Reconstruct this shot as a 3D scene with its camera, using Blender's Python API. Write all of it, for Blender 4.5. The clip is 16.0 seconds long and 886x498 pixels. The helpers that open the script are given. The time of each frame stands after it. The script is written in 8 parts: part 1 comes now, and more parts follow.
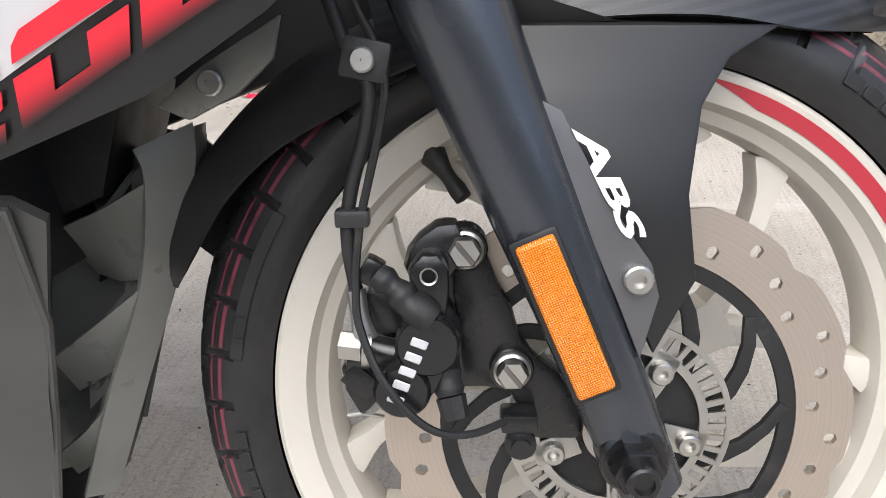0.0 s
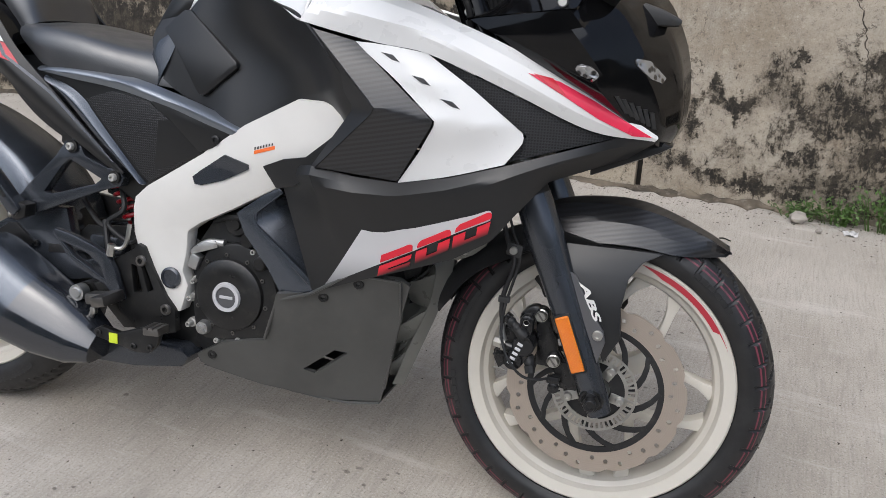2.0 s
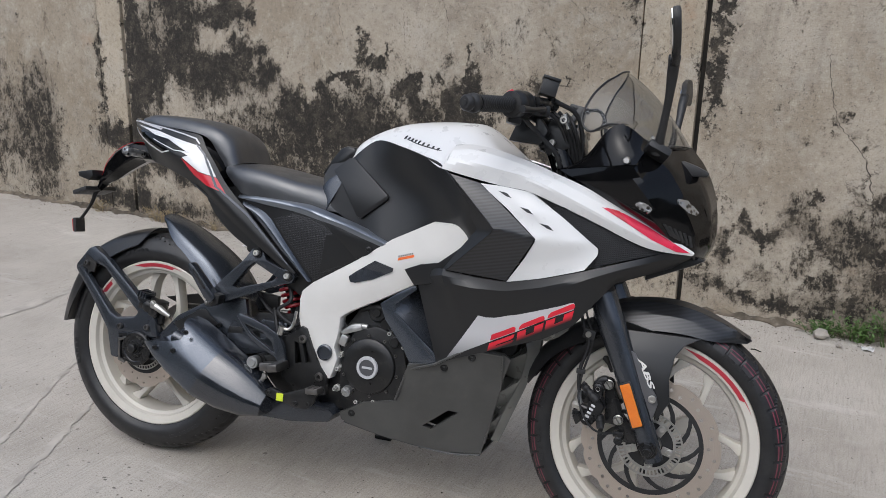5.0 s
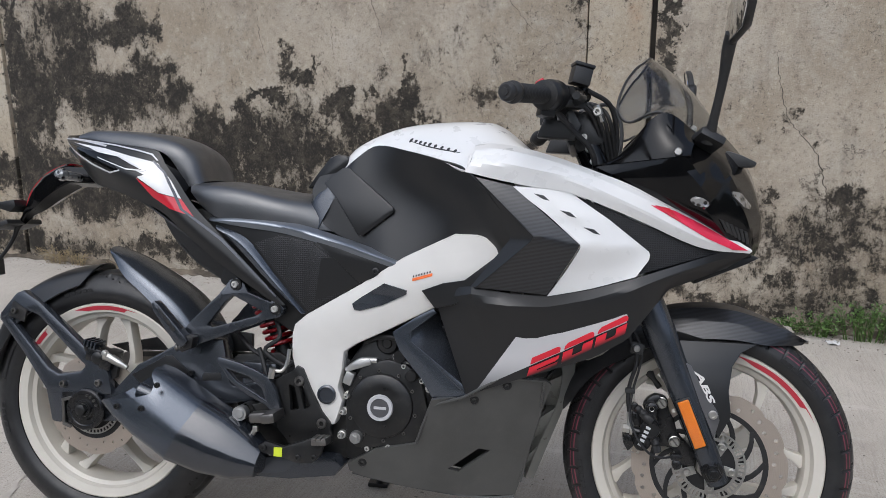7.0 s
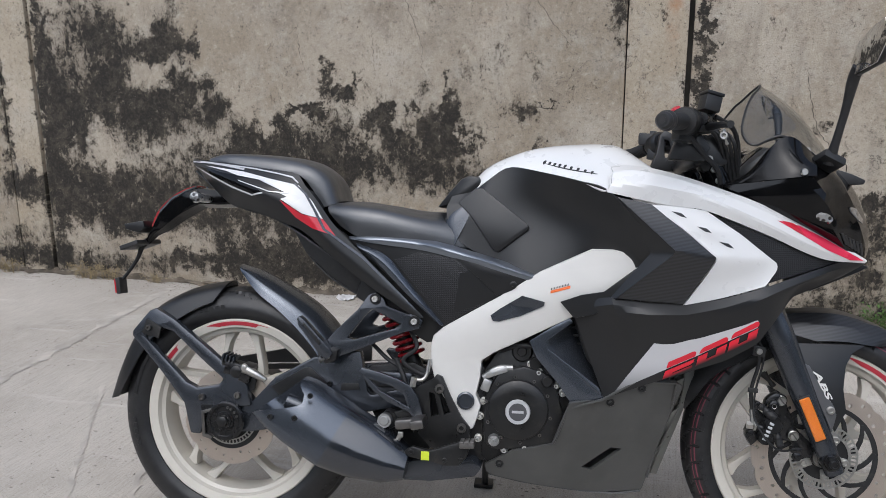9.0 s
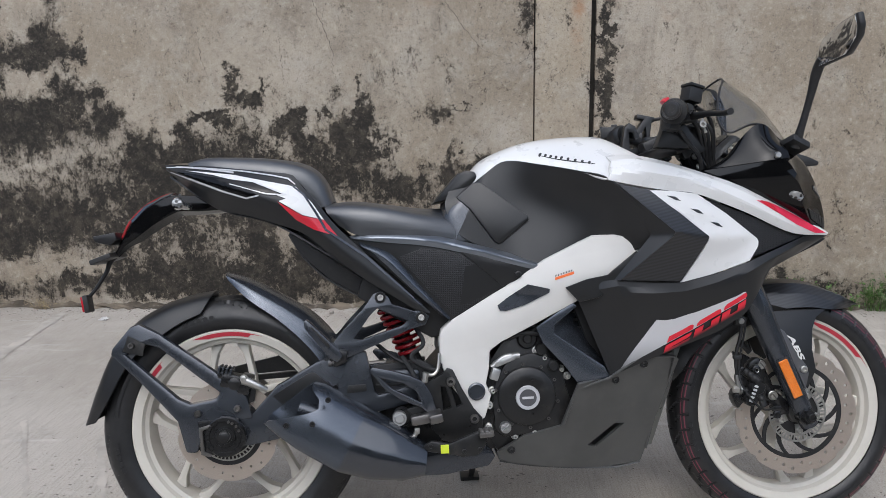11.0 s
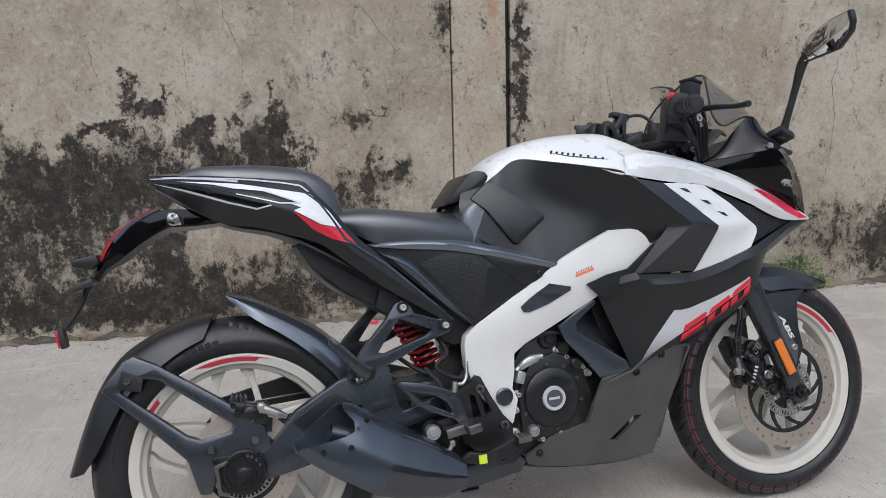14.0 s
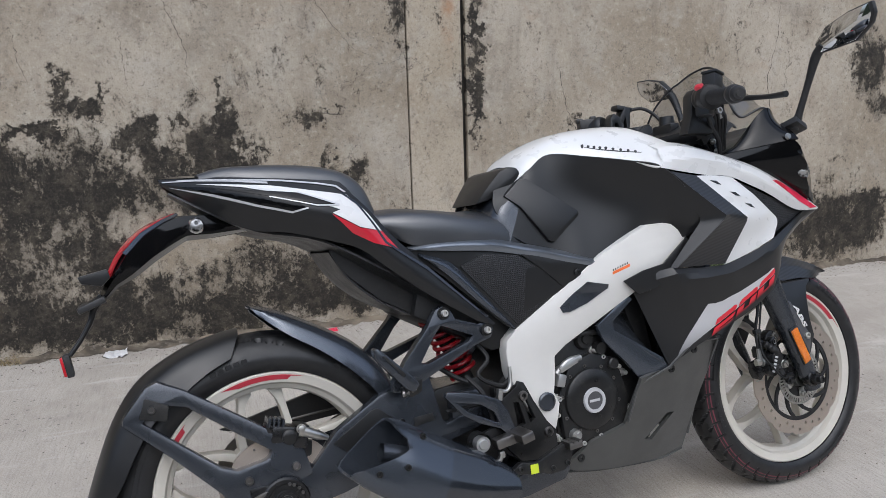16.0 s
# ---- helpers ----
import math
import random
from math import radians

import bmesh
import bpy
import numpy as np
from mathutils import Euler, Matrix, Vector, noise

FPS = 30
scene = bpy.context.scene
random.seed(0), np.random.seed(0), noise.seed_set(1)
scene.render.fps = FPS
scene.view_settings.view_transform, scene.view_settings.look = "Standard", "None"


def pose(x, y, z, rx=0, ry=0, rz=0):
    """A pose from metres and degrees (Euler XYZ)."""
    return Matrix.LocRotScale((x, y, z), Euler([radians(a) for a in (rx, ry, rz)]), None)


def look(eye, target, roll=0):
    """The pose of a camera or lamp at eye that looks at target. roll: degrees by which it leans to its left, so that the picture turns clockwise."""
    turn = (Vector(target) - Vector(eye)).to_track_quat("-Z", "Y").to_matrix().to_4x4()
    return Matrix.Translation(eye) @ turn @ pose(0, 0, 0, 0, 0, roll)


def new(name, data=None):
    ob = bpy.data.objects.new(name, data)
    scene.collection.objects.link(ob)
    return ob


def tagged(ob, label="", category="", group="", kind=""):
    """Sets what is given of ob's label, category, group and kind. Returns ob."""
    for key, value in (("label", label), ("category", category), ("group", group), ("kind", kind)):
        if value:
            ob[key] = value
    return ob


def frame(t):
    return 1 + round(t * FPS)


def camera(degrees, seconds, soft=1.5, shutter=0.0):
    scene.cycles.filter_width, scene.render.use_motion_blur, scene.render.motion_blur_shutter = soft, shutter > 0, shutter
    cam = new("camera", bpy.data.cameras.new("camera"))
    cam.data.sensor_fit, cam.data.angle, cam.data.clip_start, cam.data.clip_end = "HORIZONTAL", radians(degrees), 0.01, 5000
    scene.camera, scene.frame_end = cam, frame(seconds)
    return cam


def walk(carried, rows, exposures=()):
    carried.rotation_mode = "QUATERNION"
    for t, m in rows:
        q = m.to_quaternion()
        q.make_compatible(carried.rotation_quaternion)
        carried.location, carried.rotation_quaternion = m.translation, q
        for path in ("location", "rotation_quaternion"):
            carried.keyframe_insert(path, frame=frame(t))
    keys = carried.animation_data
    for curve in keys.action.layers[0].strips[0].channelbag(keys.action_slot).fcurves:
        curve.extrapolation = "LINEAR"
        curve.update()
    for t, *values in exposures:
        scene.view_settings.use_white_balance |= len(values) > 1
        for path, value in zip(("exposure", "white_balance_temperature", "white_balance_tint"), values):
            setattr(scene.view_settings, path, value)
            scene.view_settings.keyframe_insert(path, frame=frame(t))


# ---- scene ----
from mathutils.bvhtree import BVHTree
from mathutils.geometry import tessellate_polygon

cam = camera(59.1, 16.0, soft=0.8)
PATH = [
    (0, (1.289, -0.1908, 0.6205), (1.0266, 1.5806, -0.2701), -0.85),
    (0.2, (1.3067, -0.255, 0.6571), (0.9887, 1.5071, -0.2339), -0.80),
    (0.5, (1.3174, -0.3907, 0.7435), (0.9759, 1.3624, -0.1565), -0.23),
    (0.6, (1.3294, -0.4409, 0.7878), (0.9604, 1.2996, -0.1258), -0.15),
    (1, (1.3594, -0.6007, 0.9188), (0.920, 1.1242, 0.0069), 0.30),
    (1.5, (1.463, -0.7435, 0.9975), (0.8674, 0.9449, 0.1061), 0.72),
    (2, (1.5455, -0.8879, 1.0541), (0.8137, 0.7761, 0.2202), 0.94),
    (2.5, (1.5672, -1.0366, 1.0722), (0.7794, 0.6342, 0.3054), 1.16),
    (3, (1.6041, -1.1847, 1.1139), (0.8187, 0.5092, 0.3973), 1.2),
    (3.5, (1.701, -1.261, 1.103), (0.883, 0.448, 0.461), 1.0),
    (4, (1.77, -1.324, 1.139), (0.919, 0.383, 0.535), 1.1),
    (4.5, (1.737, -1.354, 1.156), (0.862, 0.351, 0.581), 1.1),
    (4.7, (1.693, -1.375, 1.158), (0.813, 0.334, 0.606), 1.3),
    (6.8, (1.292, -1.293, 1.083), (0.68, 0.554, 0.618), -0.0),
    (7, (1.277, -1.288, 1.077), (0.673, 0.561, 0.611), -0.1),
    (7.5, (1.218, -1.324, 1.081), (0.63, 0.531, 0.618), 0.0),
    (8, (1.132, -1.389, 1.104), (0.537, 0.463, 0.641), -0.0),
    (8.5, (1.031, -1.457, 1.114), (0.44, 0.398, 0.656), -0.0),
    (9, (0.949, -1.499, 1.126), (0.44, 0.381, 0.673), -0.3),
    (9.5, (0.855, -1.488, 1.091), (0.457, 0.42, 0.643), -0.7),
    (9.7, (0.822, -1.479, 1.095), (0.479, 0.44, 0.649), -0.9),
    (11.8, (0.47, -1.633, 1.101), (0.473, 0.322, 0.675), -1.1),
    (12, (0.442, -1.607, 1.086), (0.486, 0.347, 0.662), -1.3),
    (12.5, (0.392, -1.526, 1.08), (0.55, 0.422, 0.655), -1.5),
    (13, (0.355, -1.481, 1.076), (0.607, 0.458, 0.656), -1.6),
    (13.5, (0.303, -1.489, 1.07), (0.585, 0.446, 0.651), -1.6),
    (14, (0.199, -1.502, 1.083), (0.495, 0.432, 0.666), -1.6),
    (14.5, (0.075, -1.524, 1.092), (0.41, 0.403, 0.672), -1.6),
    (15, (-0.009, -1.52, 1.105), (0.413, 0.39, 0.687), -1.6),
    (15.5, (-0.065, -1.441, 1.072), (0.424, 0.452, 0.649), -1.7),
    (16, (-0.077, -1.341, 1.073), (0.484, 0.531, 0.65), -1.8),
]
walk(cam, [(t, look(eye, target, roll)) for t, eye, target, roll in PATH],
     [(0, 0.60, 6150, 9), (0.5, 0.44, 6100, 9), (1, 0.04, 6050, 9), (1.5, -0.10, 6050, 9), (2.5, -0.20, 6000, 9), (4, -0.31, 5950, 9), (9, -0.26, 5850, 9), (16, -0.26, 5800, 9)])

# ---- world and light ----
world = bpy.data.worlds.new("overcast_sky")
scene.world = world
world.use_nodes = True
wn = world.node_tree
wn.nodes.clear()
sky = wn.nodes.new("ShaderNodeTexSky")
sky.sky_type, sky.sun_disc = "NISHITA", False
sky.sun_elevation, sky.sun_rotation = radians(56), radians(188)
sky.air_density, sky.dust_density, sky.ozone_density = 1.0, 4.0, 1.0
hue = wn.nodes.new("ShaderNodeHueSaturation")
hue.inputs["Saturation"].default_value = 0.68
bg = wn.nodes.new("ShaderNodeBackground")
bg.inputs["Strength"].default_value = 0.198
wout = wn.nodes.new("ShaderNodeOutputWorld")
wn.links.new(sky.outputs[0], hue.inputs["Color"])
wn.links.new(hue.outputs[0], bg.inputs["Color"])
wn.links.new(bg.outputs[0], wout.inputs["Surface"])

sun = new("sun", bpy.data.lights.new("sun", "SUN"))
sun.data.energy, sun.data.angle, sun.data.color = 1.40, radians(84), (1.0, 0.955, 0.895)
sun.matrix_world = look((0.3, -3.3, 5.2), (0.6, 0.3, 0))


# ---- materials ----
class Nodes:
    """A small builder for node materials."""

    def __init__(self, name):
        self.mat = bpy.data.materials.new(name)
        self.mat.use_nodes = True
        self.tree = self.mat.node_tree
        self.bsdf = self.tree.nodes["Principled BSDF"]
        self.coord = self.tree.nodes.new("ShaderNodeTexCoord").outputs["Object"]

    def put(self, kind, inputs=None, **props):
        node = self.tree.nodes.new(kind)
        for key, value in props.items():
            if key == "operation":
                node.operation = value
            elif key == "blend_type":
                node.blend_type = value
            elif key == "data_type":
                node.data_type = value
            elif key == "feature":
                node.feature = value
            elif key == "interpolation_type":
                node.interpolation_type = value
            elif key == "wave_type":
                node.wave_type = value
            elif key == "bands_direction":
                node.bands_direction = value
        for key, value in (inputs or {}).items():
            self.plug(node.inputs[key], value)
        return node

    def plug(self, socket, value):
        if isinstance(value, bpy.types.NodeSocket):
            self.tree.links.new(value, socket)
        else:
            socket.default_value = value

    def mapped(self, scale, rot=(0, 0, 0)):
        return self.put("ShaderNodeMapping", {"Vector": self.coord, "Scale": scale, "Rotation": rot}).outputs[0]

    def noise(self, scale, detail=4.0, rough=0.55, vector=None, warp=0.0):
        return self.put("ShaderNodeTexNoise", {"Vector": vector or self.coord, "Scale": scale, "Detail": detail, "Roughness": rough, "Distortion": warp}).outputs["Fac"]

    def ramp(self, fac, lo, hi, a=0.0, b=1.0):
        return self.put("ShaderNodeMapRange", {"Value": fac, "From Min": lo, "From Max": hi, "To Min": a, "To Max": b}, interpolation_type="SMOOTHSTEP").outputs[0]

    def math(self, op, a, b=0.0):
        return self.put("ShaderNodeMath", {0: a, 1: b}, operation=op).outputs[0]

    def mix(self, fac, a, b, how="MIX"):
        node = self.put("ShaderNodeMix", data_type="RGBA", blend_type=how)
        for key, value in (("Factor_Float", fac), ("A_Color", a), ("B_Color", b)):
            self.plug(next(s for s in node.inputs if s.identifier == key), value)
        return next(s for s in node.outputs if s.identifier == "Result_Color")

    def bump(self, height, strength, distance=0.001, onto=None):
        node = self.put("ShaderNodeBump", {"Height": height, "Strength": strength, "Distance": distance})
        if onto is not None:
            self.plug(node.inputs["Normal"], onto)
        return node.outputs[0]

    def done(self, **values):
        for key, value in values.items():
            self.plug(self.bsdf.inputs[key.replace("_", " ")], value)
        return self.mat


def rgb(r, g, b):
    return (r, g, b, 1.0)


def plain(name, col, rough=0.5, metal=0.0, vary=0.12, grain=900.0, relief=0.15, dust=0.0, coat=0.0, ior=1.5, spread=0.07):
    """Paint, plastic or metal with fine grain, patchy tone and a little dust."""
    n = Nodes(name)
    big = n.noise(9.0, 3.0)
    fine = n.noise(grain, 2.0)
    c = n.mix(n.ramp(big, 0.3, 0.7, 0.0, 1.0), rgb(*[v * (1 - vary) for v in col]), rgb(*[min(1, v * (1 + vary)) for v in col]))
    if dust:
        c = n.mix(n.ramp(n.noise(38.0, 5.0, 0.7), 0.5, 0.8, 0.0, dust), c, rgb(0.34, 0.30, 0.25))
    spread = 0.01 if coat else spread
    r = n.ramp(n.noise(26.0, 4.0), 0.25, 0.75, max(0.03, rough - spread), min(1, rough + spread))
    return n.done(Base_Color=c, Roughness=r, Metallic=metal, Coat_Weight=coat, Coat_Roughness=0.08, IOR=ior, Normal=n.bump(fine, relief, 0.0004))


WHITE = plain("pearl_white_paint", (0.73, 0.725, 0.71), 0.28, 0.0, 0.015, 1200, 0.01, 0.0, 0.6)
FRAMEW = plain("white_frame_paint", (0.66, 0.645, 0.61), 0.36, 0.0, 0.03, 700, 0.05, 0.03, 0.2)
WHEELW = plain("cream_white_wheel_paint", (0.585, 0.555, 0.490), 0.40, 0.0, 0.04, 700, 0.06, 0.06, 0.1)
MATTE = plain("matte_black_paint", (0.0125, 0.0127, 0.0132), 0.36, 0.0, 0.08, 1500, 0.04, 0.0, 0.0, 1.5, 0.02)
SATIN = plain("satin_graphite_paint", (0.048, 0.054, 0.065), 0.25, 0.5, 0.08, 1500, 0.03, 0.0, 0.0, 1.9, 0.015)
SLATE = plain("blue_graphite_metallic_paint", (0.080, 0.092, 0.112), 0.24, 0.65, 0.03, 1500, 0.02, 0.0, 0.0, 1.9, 0.01)
# lighter copy of SLATE for the rail: the sky's sheen put into the colour
RAILSHEEN = plain("graphite_paint_with_sky_sheen", (0.21, 0.23, 0.26), 0.30, 0.75, 0.03, 1500, 0.02, 0.0, 0.0, 1.8, 0.01)
BELLY = plain("scuffed_dark_grey_plastic", (0.058, 0.058, 0.055), 0.38, 0.0, 0.14, 900, 0.25, 0.03, 0.0, 1.6)
GLOSS = plain("gloss_black_paint", (0.004, 0.004, 0.0045), 0.10, 0.0, 0.1, 400, 0.02, 0.02, 0.0)
GLOSS.node_tree.nodes["Principled BSDF"].inputs["Specular IOR Level"].default_value = 0.3
PLASTIC = plain("textured_black_plastic", (0.018, 0.018, 0.0185), 0.46, 0.0, 0.15, 1100, 0.45, 0.06)
DEEP = plain("dark_inner_plastic", (0.009, 0.009, 0.009), 0.55, 0.0, 0.2, 500, 0.3, 0.1)
ENGINE = plain("black_engine_casting", (0.016, 0.016, 0.016), 0.34, 0.2, 0.2, 700, 0.5, 0.08)
RUBBERP = plain("black_rubber", (0.009, 0.009, 0.0095), 0.6, 0.0, 0.15, 800, 0.4, 0.08)
STEEL = plain("bright_steel", (0.50, 0.49, 0.46), 0.38, 1.0, 0.10, 600, 0.1)
CALBLACK = plain("gloss_black_casting", (0.0085, 0.0085, 0.009), 0.27, 0.0, 0.15, 500, 0.12, 0.0, 0.0, 1.55, 0.03)
DARKSTEEL = plain("dark_zinc_steel", (0.22, 0.21, 0.20), 0.38, 1.0, 0.15, 600, 0.15, 0.05)
CASTAL = plain("cast_aluminium", (0.45, 0.45, 0.44), 0.42, 0.9, 0.12, 500, 0.3, 0.05)
RED = plain("red_paint", (0.55, 0.018, 0.035), 0.3, 0.0, 0.05, 900, 0.02, 0.0, 0.4)
STRIPE = plain("dull_red_rim_tape", (0.44, 0.030, 0.048), 0.36, 0.0, 0.05, 900, 0.02)
PINK = plain("bright_red_decal", (0.72, 0.03, 0.08), 0.32, 0.0, 0.05, 900, 0.02)
SPRING = plain("red_spring_enamel", (0.30, 0.008, 0.014), 0.3, 0.0, 0.08, 500, 0.05)
ORANGE = plain("orange_sticker", (0.80, 0.16, 0.03), 0.45, 0.0, 0.05, 500, 0.05)
PAPER = plain("white_sticker", (0.72, 0.71, 0.68), 0.5, 0.0, 0.04, 500, 0.05)
YELLOW = plain("yellow_green_sticker", (0.62, 0.72, 0.03), 0.5, 0.0, 0.05, 500, 0.05)
INK = plain("black_print", (0.015, 0.015, 0.016), 0.4, 0.0, 0.1, 500, 0.05)
SILVER = plain("silver_decal", (0.56, 0.56, 0.57), 0.35, 0.2, 0.04, 900, 0.05)
ZINC = plain("zinc_plated_steel", (0.58, 0.57, 0.54), 0.48, 0.55, 0.08, 600, 0.1)
EMBLEM = plain("grey_emblem_print", (0.10, 0.10, 0.105), 0.35, 0.2, 0.1, 600, 0.1)
TAILLENS = plain("red_tail_lens", (0.45, 0.02, 0.03), 0.12, 0.0, 0.1, 200, 0.3, 0.0, 0.6)


def seat_vinyl():
    n = Nodes("black_seat_vinyl")
    cells = n.put("ShaderNodeTexVoronoi", {"Vector": n.coord, "Scale": 420.0}).outputs["Distance"]
    c = n.mix(n.ramp(n.noise(14.0), 0.3, 0.7), rgb(0.020, 0.022, 0.026), rgb(0.030, 0.0325, 0.037))
    return n.done(Base_Color=c, Roughness=n.ramp(n.noise(30.0), 0.3, 0.7, 0.34, 0.44), IOR=2.0, Normal=n.bump(cells, 0.22, 0.0005))


def carbon():
    """Ribbed carbon-look film."""
    n = Nodes("carbon_weave_film")
    w = n.put("ShaderNodeTexWave", {"Vector": n.mapped((1, 1, 1), (0, radians(12), 0)), "Scale": 44.0, "Distortion": 0.0}, wave_type="BANDS", bands_direction="Z").outputs["Fac"]
    cross = n.put("ShaderNodeTexWave", {"Vector": n.coord, "Scale": 150.0, "Distortion": 0.4}, wave_type="BANDS", bands_direction="X").outputs["Fac"]
    c = n.mix(n.ramp(w, 0.35, 0.65), rgb(0.008, 0.008, 0.0088), rgb(0.020, 0.021, 0.024))
    c = n.mix(n.ramp(cross, 0.3, 0.7, 0.0, 0.35), c, rgb(0.02, 0.02, 0.022))
    return n.done(Base_Color=c, Roughness=0.34, IOR=1.62, Normal=n.bump(w, 0.22, 0.0005))


def mesh_black():
    n = Nodes("perforated_black_mesh")
    cells = n.put("ShaderNodeTexVoronoi", {"Vector": n.mapped((1, 0.0, 1)), "Scale": 235.0, "Randomness": 0.0}).outputs["Distance"]
    hole = n.ramp(cells, 0.32, 0.42)
    c = n.mix(hole, rgb(0.003, 0.003, 0.003), rgb(0.022, 0.022, 0.024))
    return n.done(Base_Color=c, Roughness=0.45, Normal=n.bump(hole, 0.6, 0.001))


def tyre_rubber(marked=True):
    """New tyre: black rubber with thin pink marking lines round the tread."""
    n = Nodes("new_tyre_rubber" if marked else "plain_tyre_rubber")
    sep = n.put("ShaderNodeSeparateXYZ", {"Vector": n.coord})
    y = n.math("ABSOLUTE", sep.outputs["Y"])
    line = None
    r2 = n.math("ADD", n.math("POWER", sep.outputs["X"], 2.0), n.math("POWER", sep.outputs["Z"], 2.0))
    for at, radius in ((0.0405, 0.2725), (0.0450, 0.2658)):
        d = n.math("ABSOLUTE", n.math("SUBTRACT", y, at))
        m = n.math("MULTIPLY", n.ramp(d, 0.0004, 0.0010, 0.38, 0.0), n.ramp(r2, (radius - 0.0035) ** 2, (radius - 0.0015) ** 2))
        line = m if line is None else n.math("MAXIMUM", line, m)
    line = n.math("MULTIPLY", line, n.ramp(n.noise(60.0, 3.0), 0.25, 0.5, 0.35, 0.9))
    base = n.mix(n.ramp(n.noise(22.0, 5.0, 0.7), 0.3, 0.75), rgb(0.010, 0.0102, 0.011), rgb(0.021, 0.0207, 0.021))
    c = n.mix(line, base, rgb(0.46, 0.075, 0.13)) if marked else base
    return n.done(Base_Color=c, Roughness=n.ramp(n.noise(40.0), 0.3, 0.7, 0.36, 0.52), Normal=n.bump(n.noise(500.0), 0.25, 0.0005))


def disc_steel():
    n = Nodes("ground_brake_disc_steel")
    sep = n.put("ShaderNodeSeparateXYZ", {"Vector": n.coord})
    r = n.math("SQRT", n.math("ADD", n.math("POWER", sep.outputs["X"], 2.0), n.math("POWER", sep.outputs["Z"], 2.0)))
    ring = n.put("ShaderNodeTexNoise", {"Vector": n.put("ShaderNodeCombineXYZ", {"X": r}).outputs[0], "Scale": 900.0, "Detail": 2.0}).outputs["Fac"]
    c = n.mix(n.ramp(ring, 0.3, 0.7), rgb(0.50, 0.43, 0.365), rgb(0.57, 0.50, 0.43))
    return n.done(Base_Color=c, Metallic=0.85, Roughness=0.42, Normal=n.bump(ring, 0.06, 0.0003))


def reflector_orange():
    n = Nodes("orange_reflector_plastic")
    grid = n.put("ShaderNodeTexVoronoi", {"Vector": n.mapped((1, 0.2, 1), (0, radians(24), 0)), "Scale": 760.0, "Randomness": 0.0}).outputs["Distance"]
    c = n.mix(n.ramp(grid, 0.1, 0.6), rgb(0.95, 0.36, 0.02), rgb(0.78, 0.16, 0.0))
    return n.done(Base_Color=c, Roughness=0.2, Coat_Weight=0.7, Emission_Color=rgb(0, 0, 0), Normal=n.bump(grid, 0.9, 0.0016))


def smoked_glass():
    n = Nodes("smoked_screen_plastic")
    n.bsdf.inputs["Base Color"].default_value = rgb(0.70, 0.71, 0.72)
    return n.done(Roughness=0.03, Transmission_Weight=1.0, IOR=1.08, Coat_Weight=0.5, Coat_Roughness=0.03)


def clear_lens():
    n = Nodes("clear_lens_plastic")
    cut = n.put("ShaderNodeTexVoronoi", {"Vector": n.coord, "Scale": 90.0}).outputs["Distance"]
    return n.done(Base_Color=n.mix(n.ramp(cut, 0.2, 0.5), rgb(0.02, 0.02, 0.02), rgb(0.38, 0.38, 0.38)), Metallic=0.6, Roughness=0.10, Coat_Weight=1.0, Normal=n.bump(cut, 0.6, 0.002))


def mirror_glass():
    n = Nodes("mirror_glass")
    return n.done(Base_Color=rgb(0.75, 0.76, 0.77), Metallic=1.0, Roughness=0.02)


def fade_decal():
    """Silver panel film that fades to graphite towards its lower edge."""
    n = Nodes("fading_silver_film")
    sep = n.put("ShaderNodeSeparateXYZ", {"Vector": n.coord})
    f = n.ramp(sep.outputs["Z"], 0.395, 0.500)
    c = n.mix(f, rgb(0.07, 0.07, 0.073), rgb(0.62, 0.62, 0.63))
    return n.done(Base_Color=c, Roughness=0.36, Metallic=0.15, Normal=n.bump(n.noise(1200.0), 0.06, 0.0004))


def fade_red():
    """Red digit film that fades to dark red at the bottom."""
    n = Nodes("fading_red_film")
    sep = n.put("ShaderNodeSeparateXYZ", {"Vector": n.coord})
    low = n.math("SUBTRACT", sep.outputs["Z"], n.math("MULTIPLY", sep.outputs["X"], 0.55))
    f = n.ramp(low, -0.0925, -0.0755)
    c = n.mix(f, rgb(0.0125, 0.0117, 0.0125), rgb(0.70, 0.02, 0.04))
    return n.done(Base_Color=c, Roughness=0.36, Normal=n.bump(n.noise(1200.0), 0.06, 0.0004))


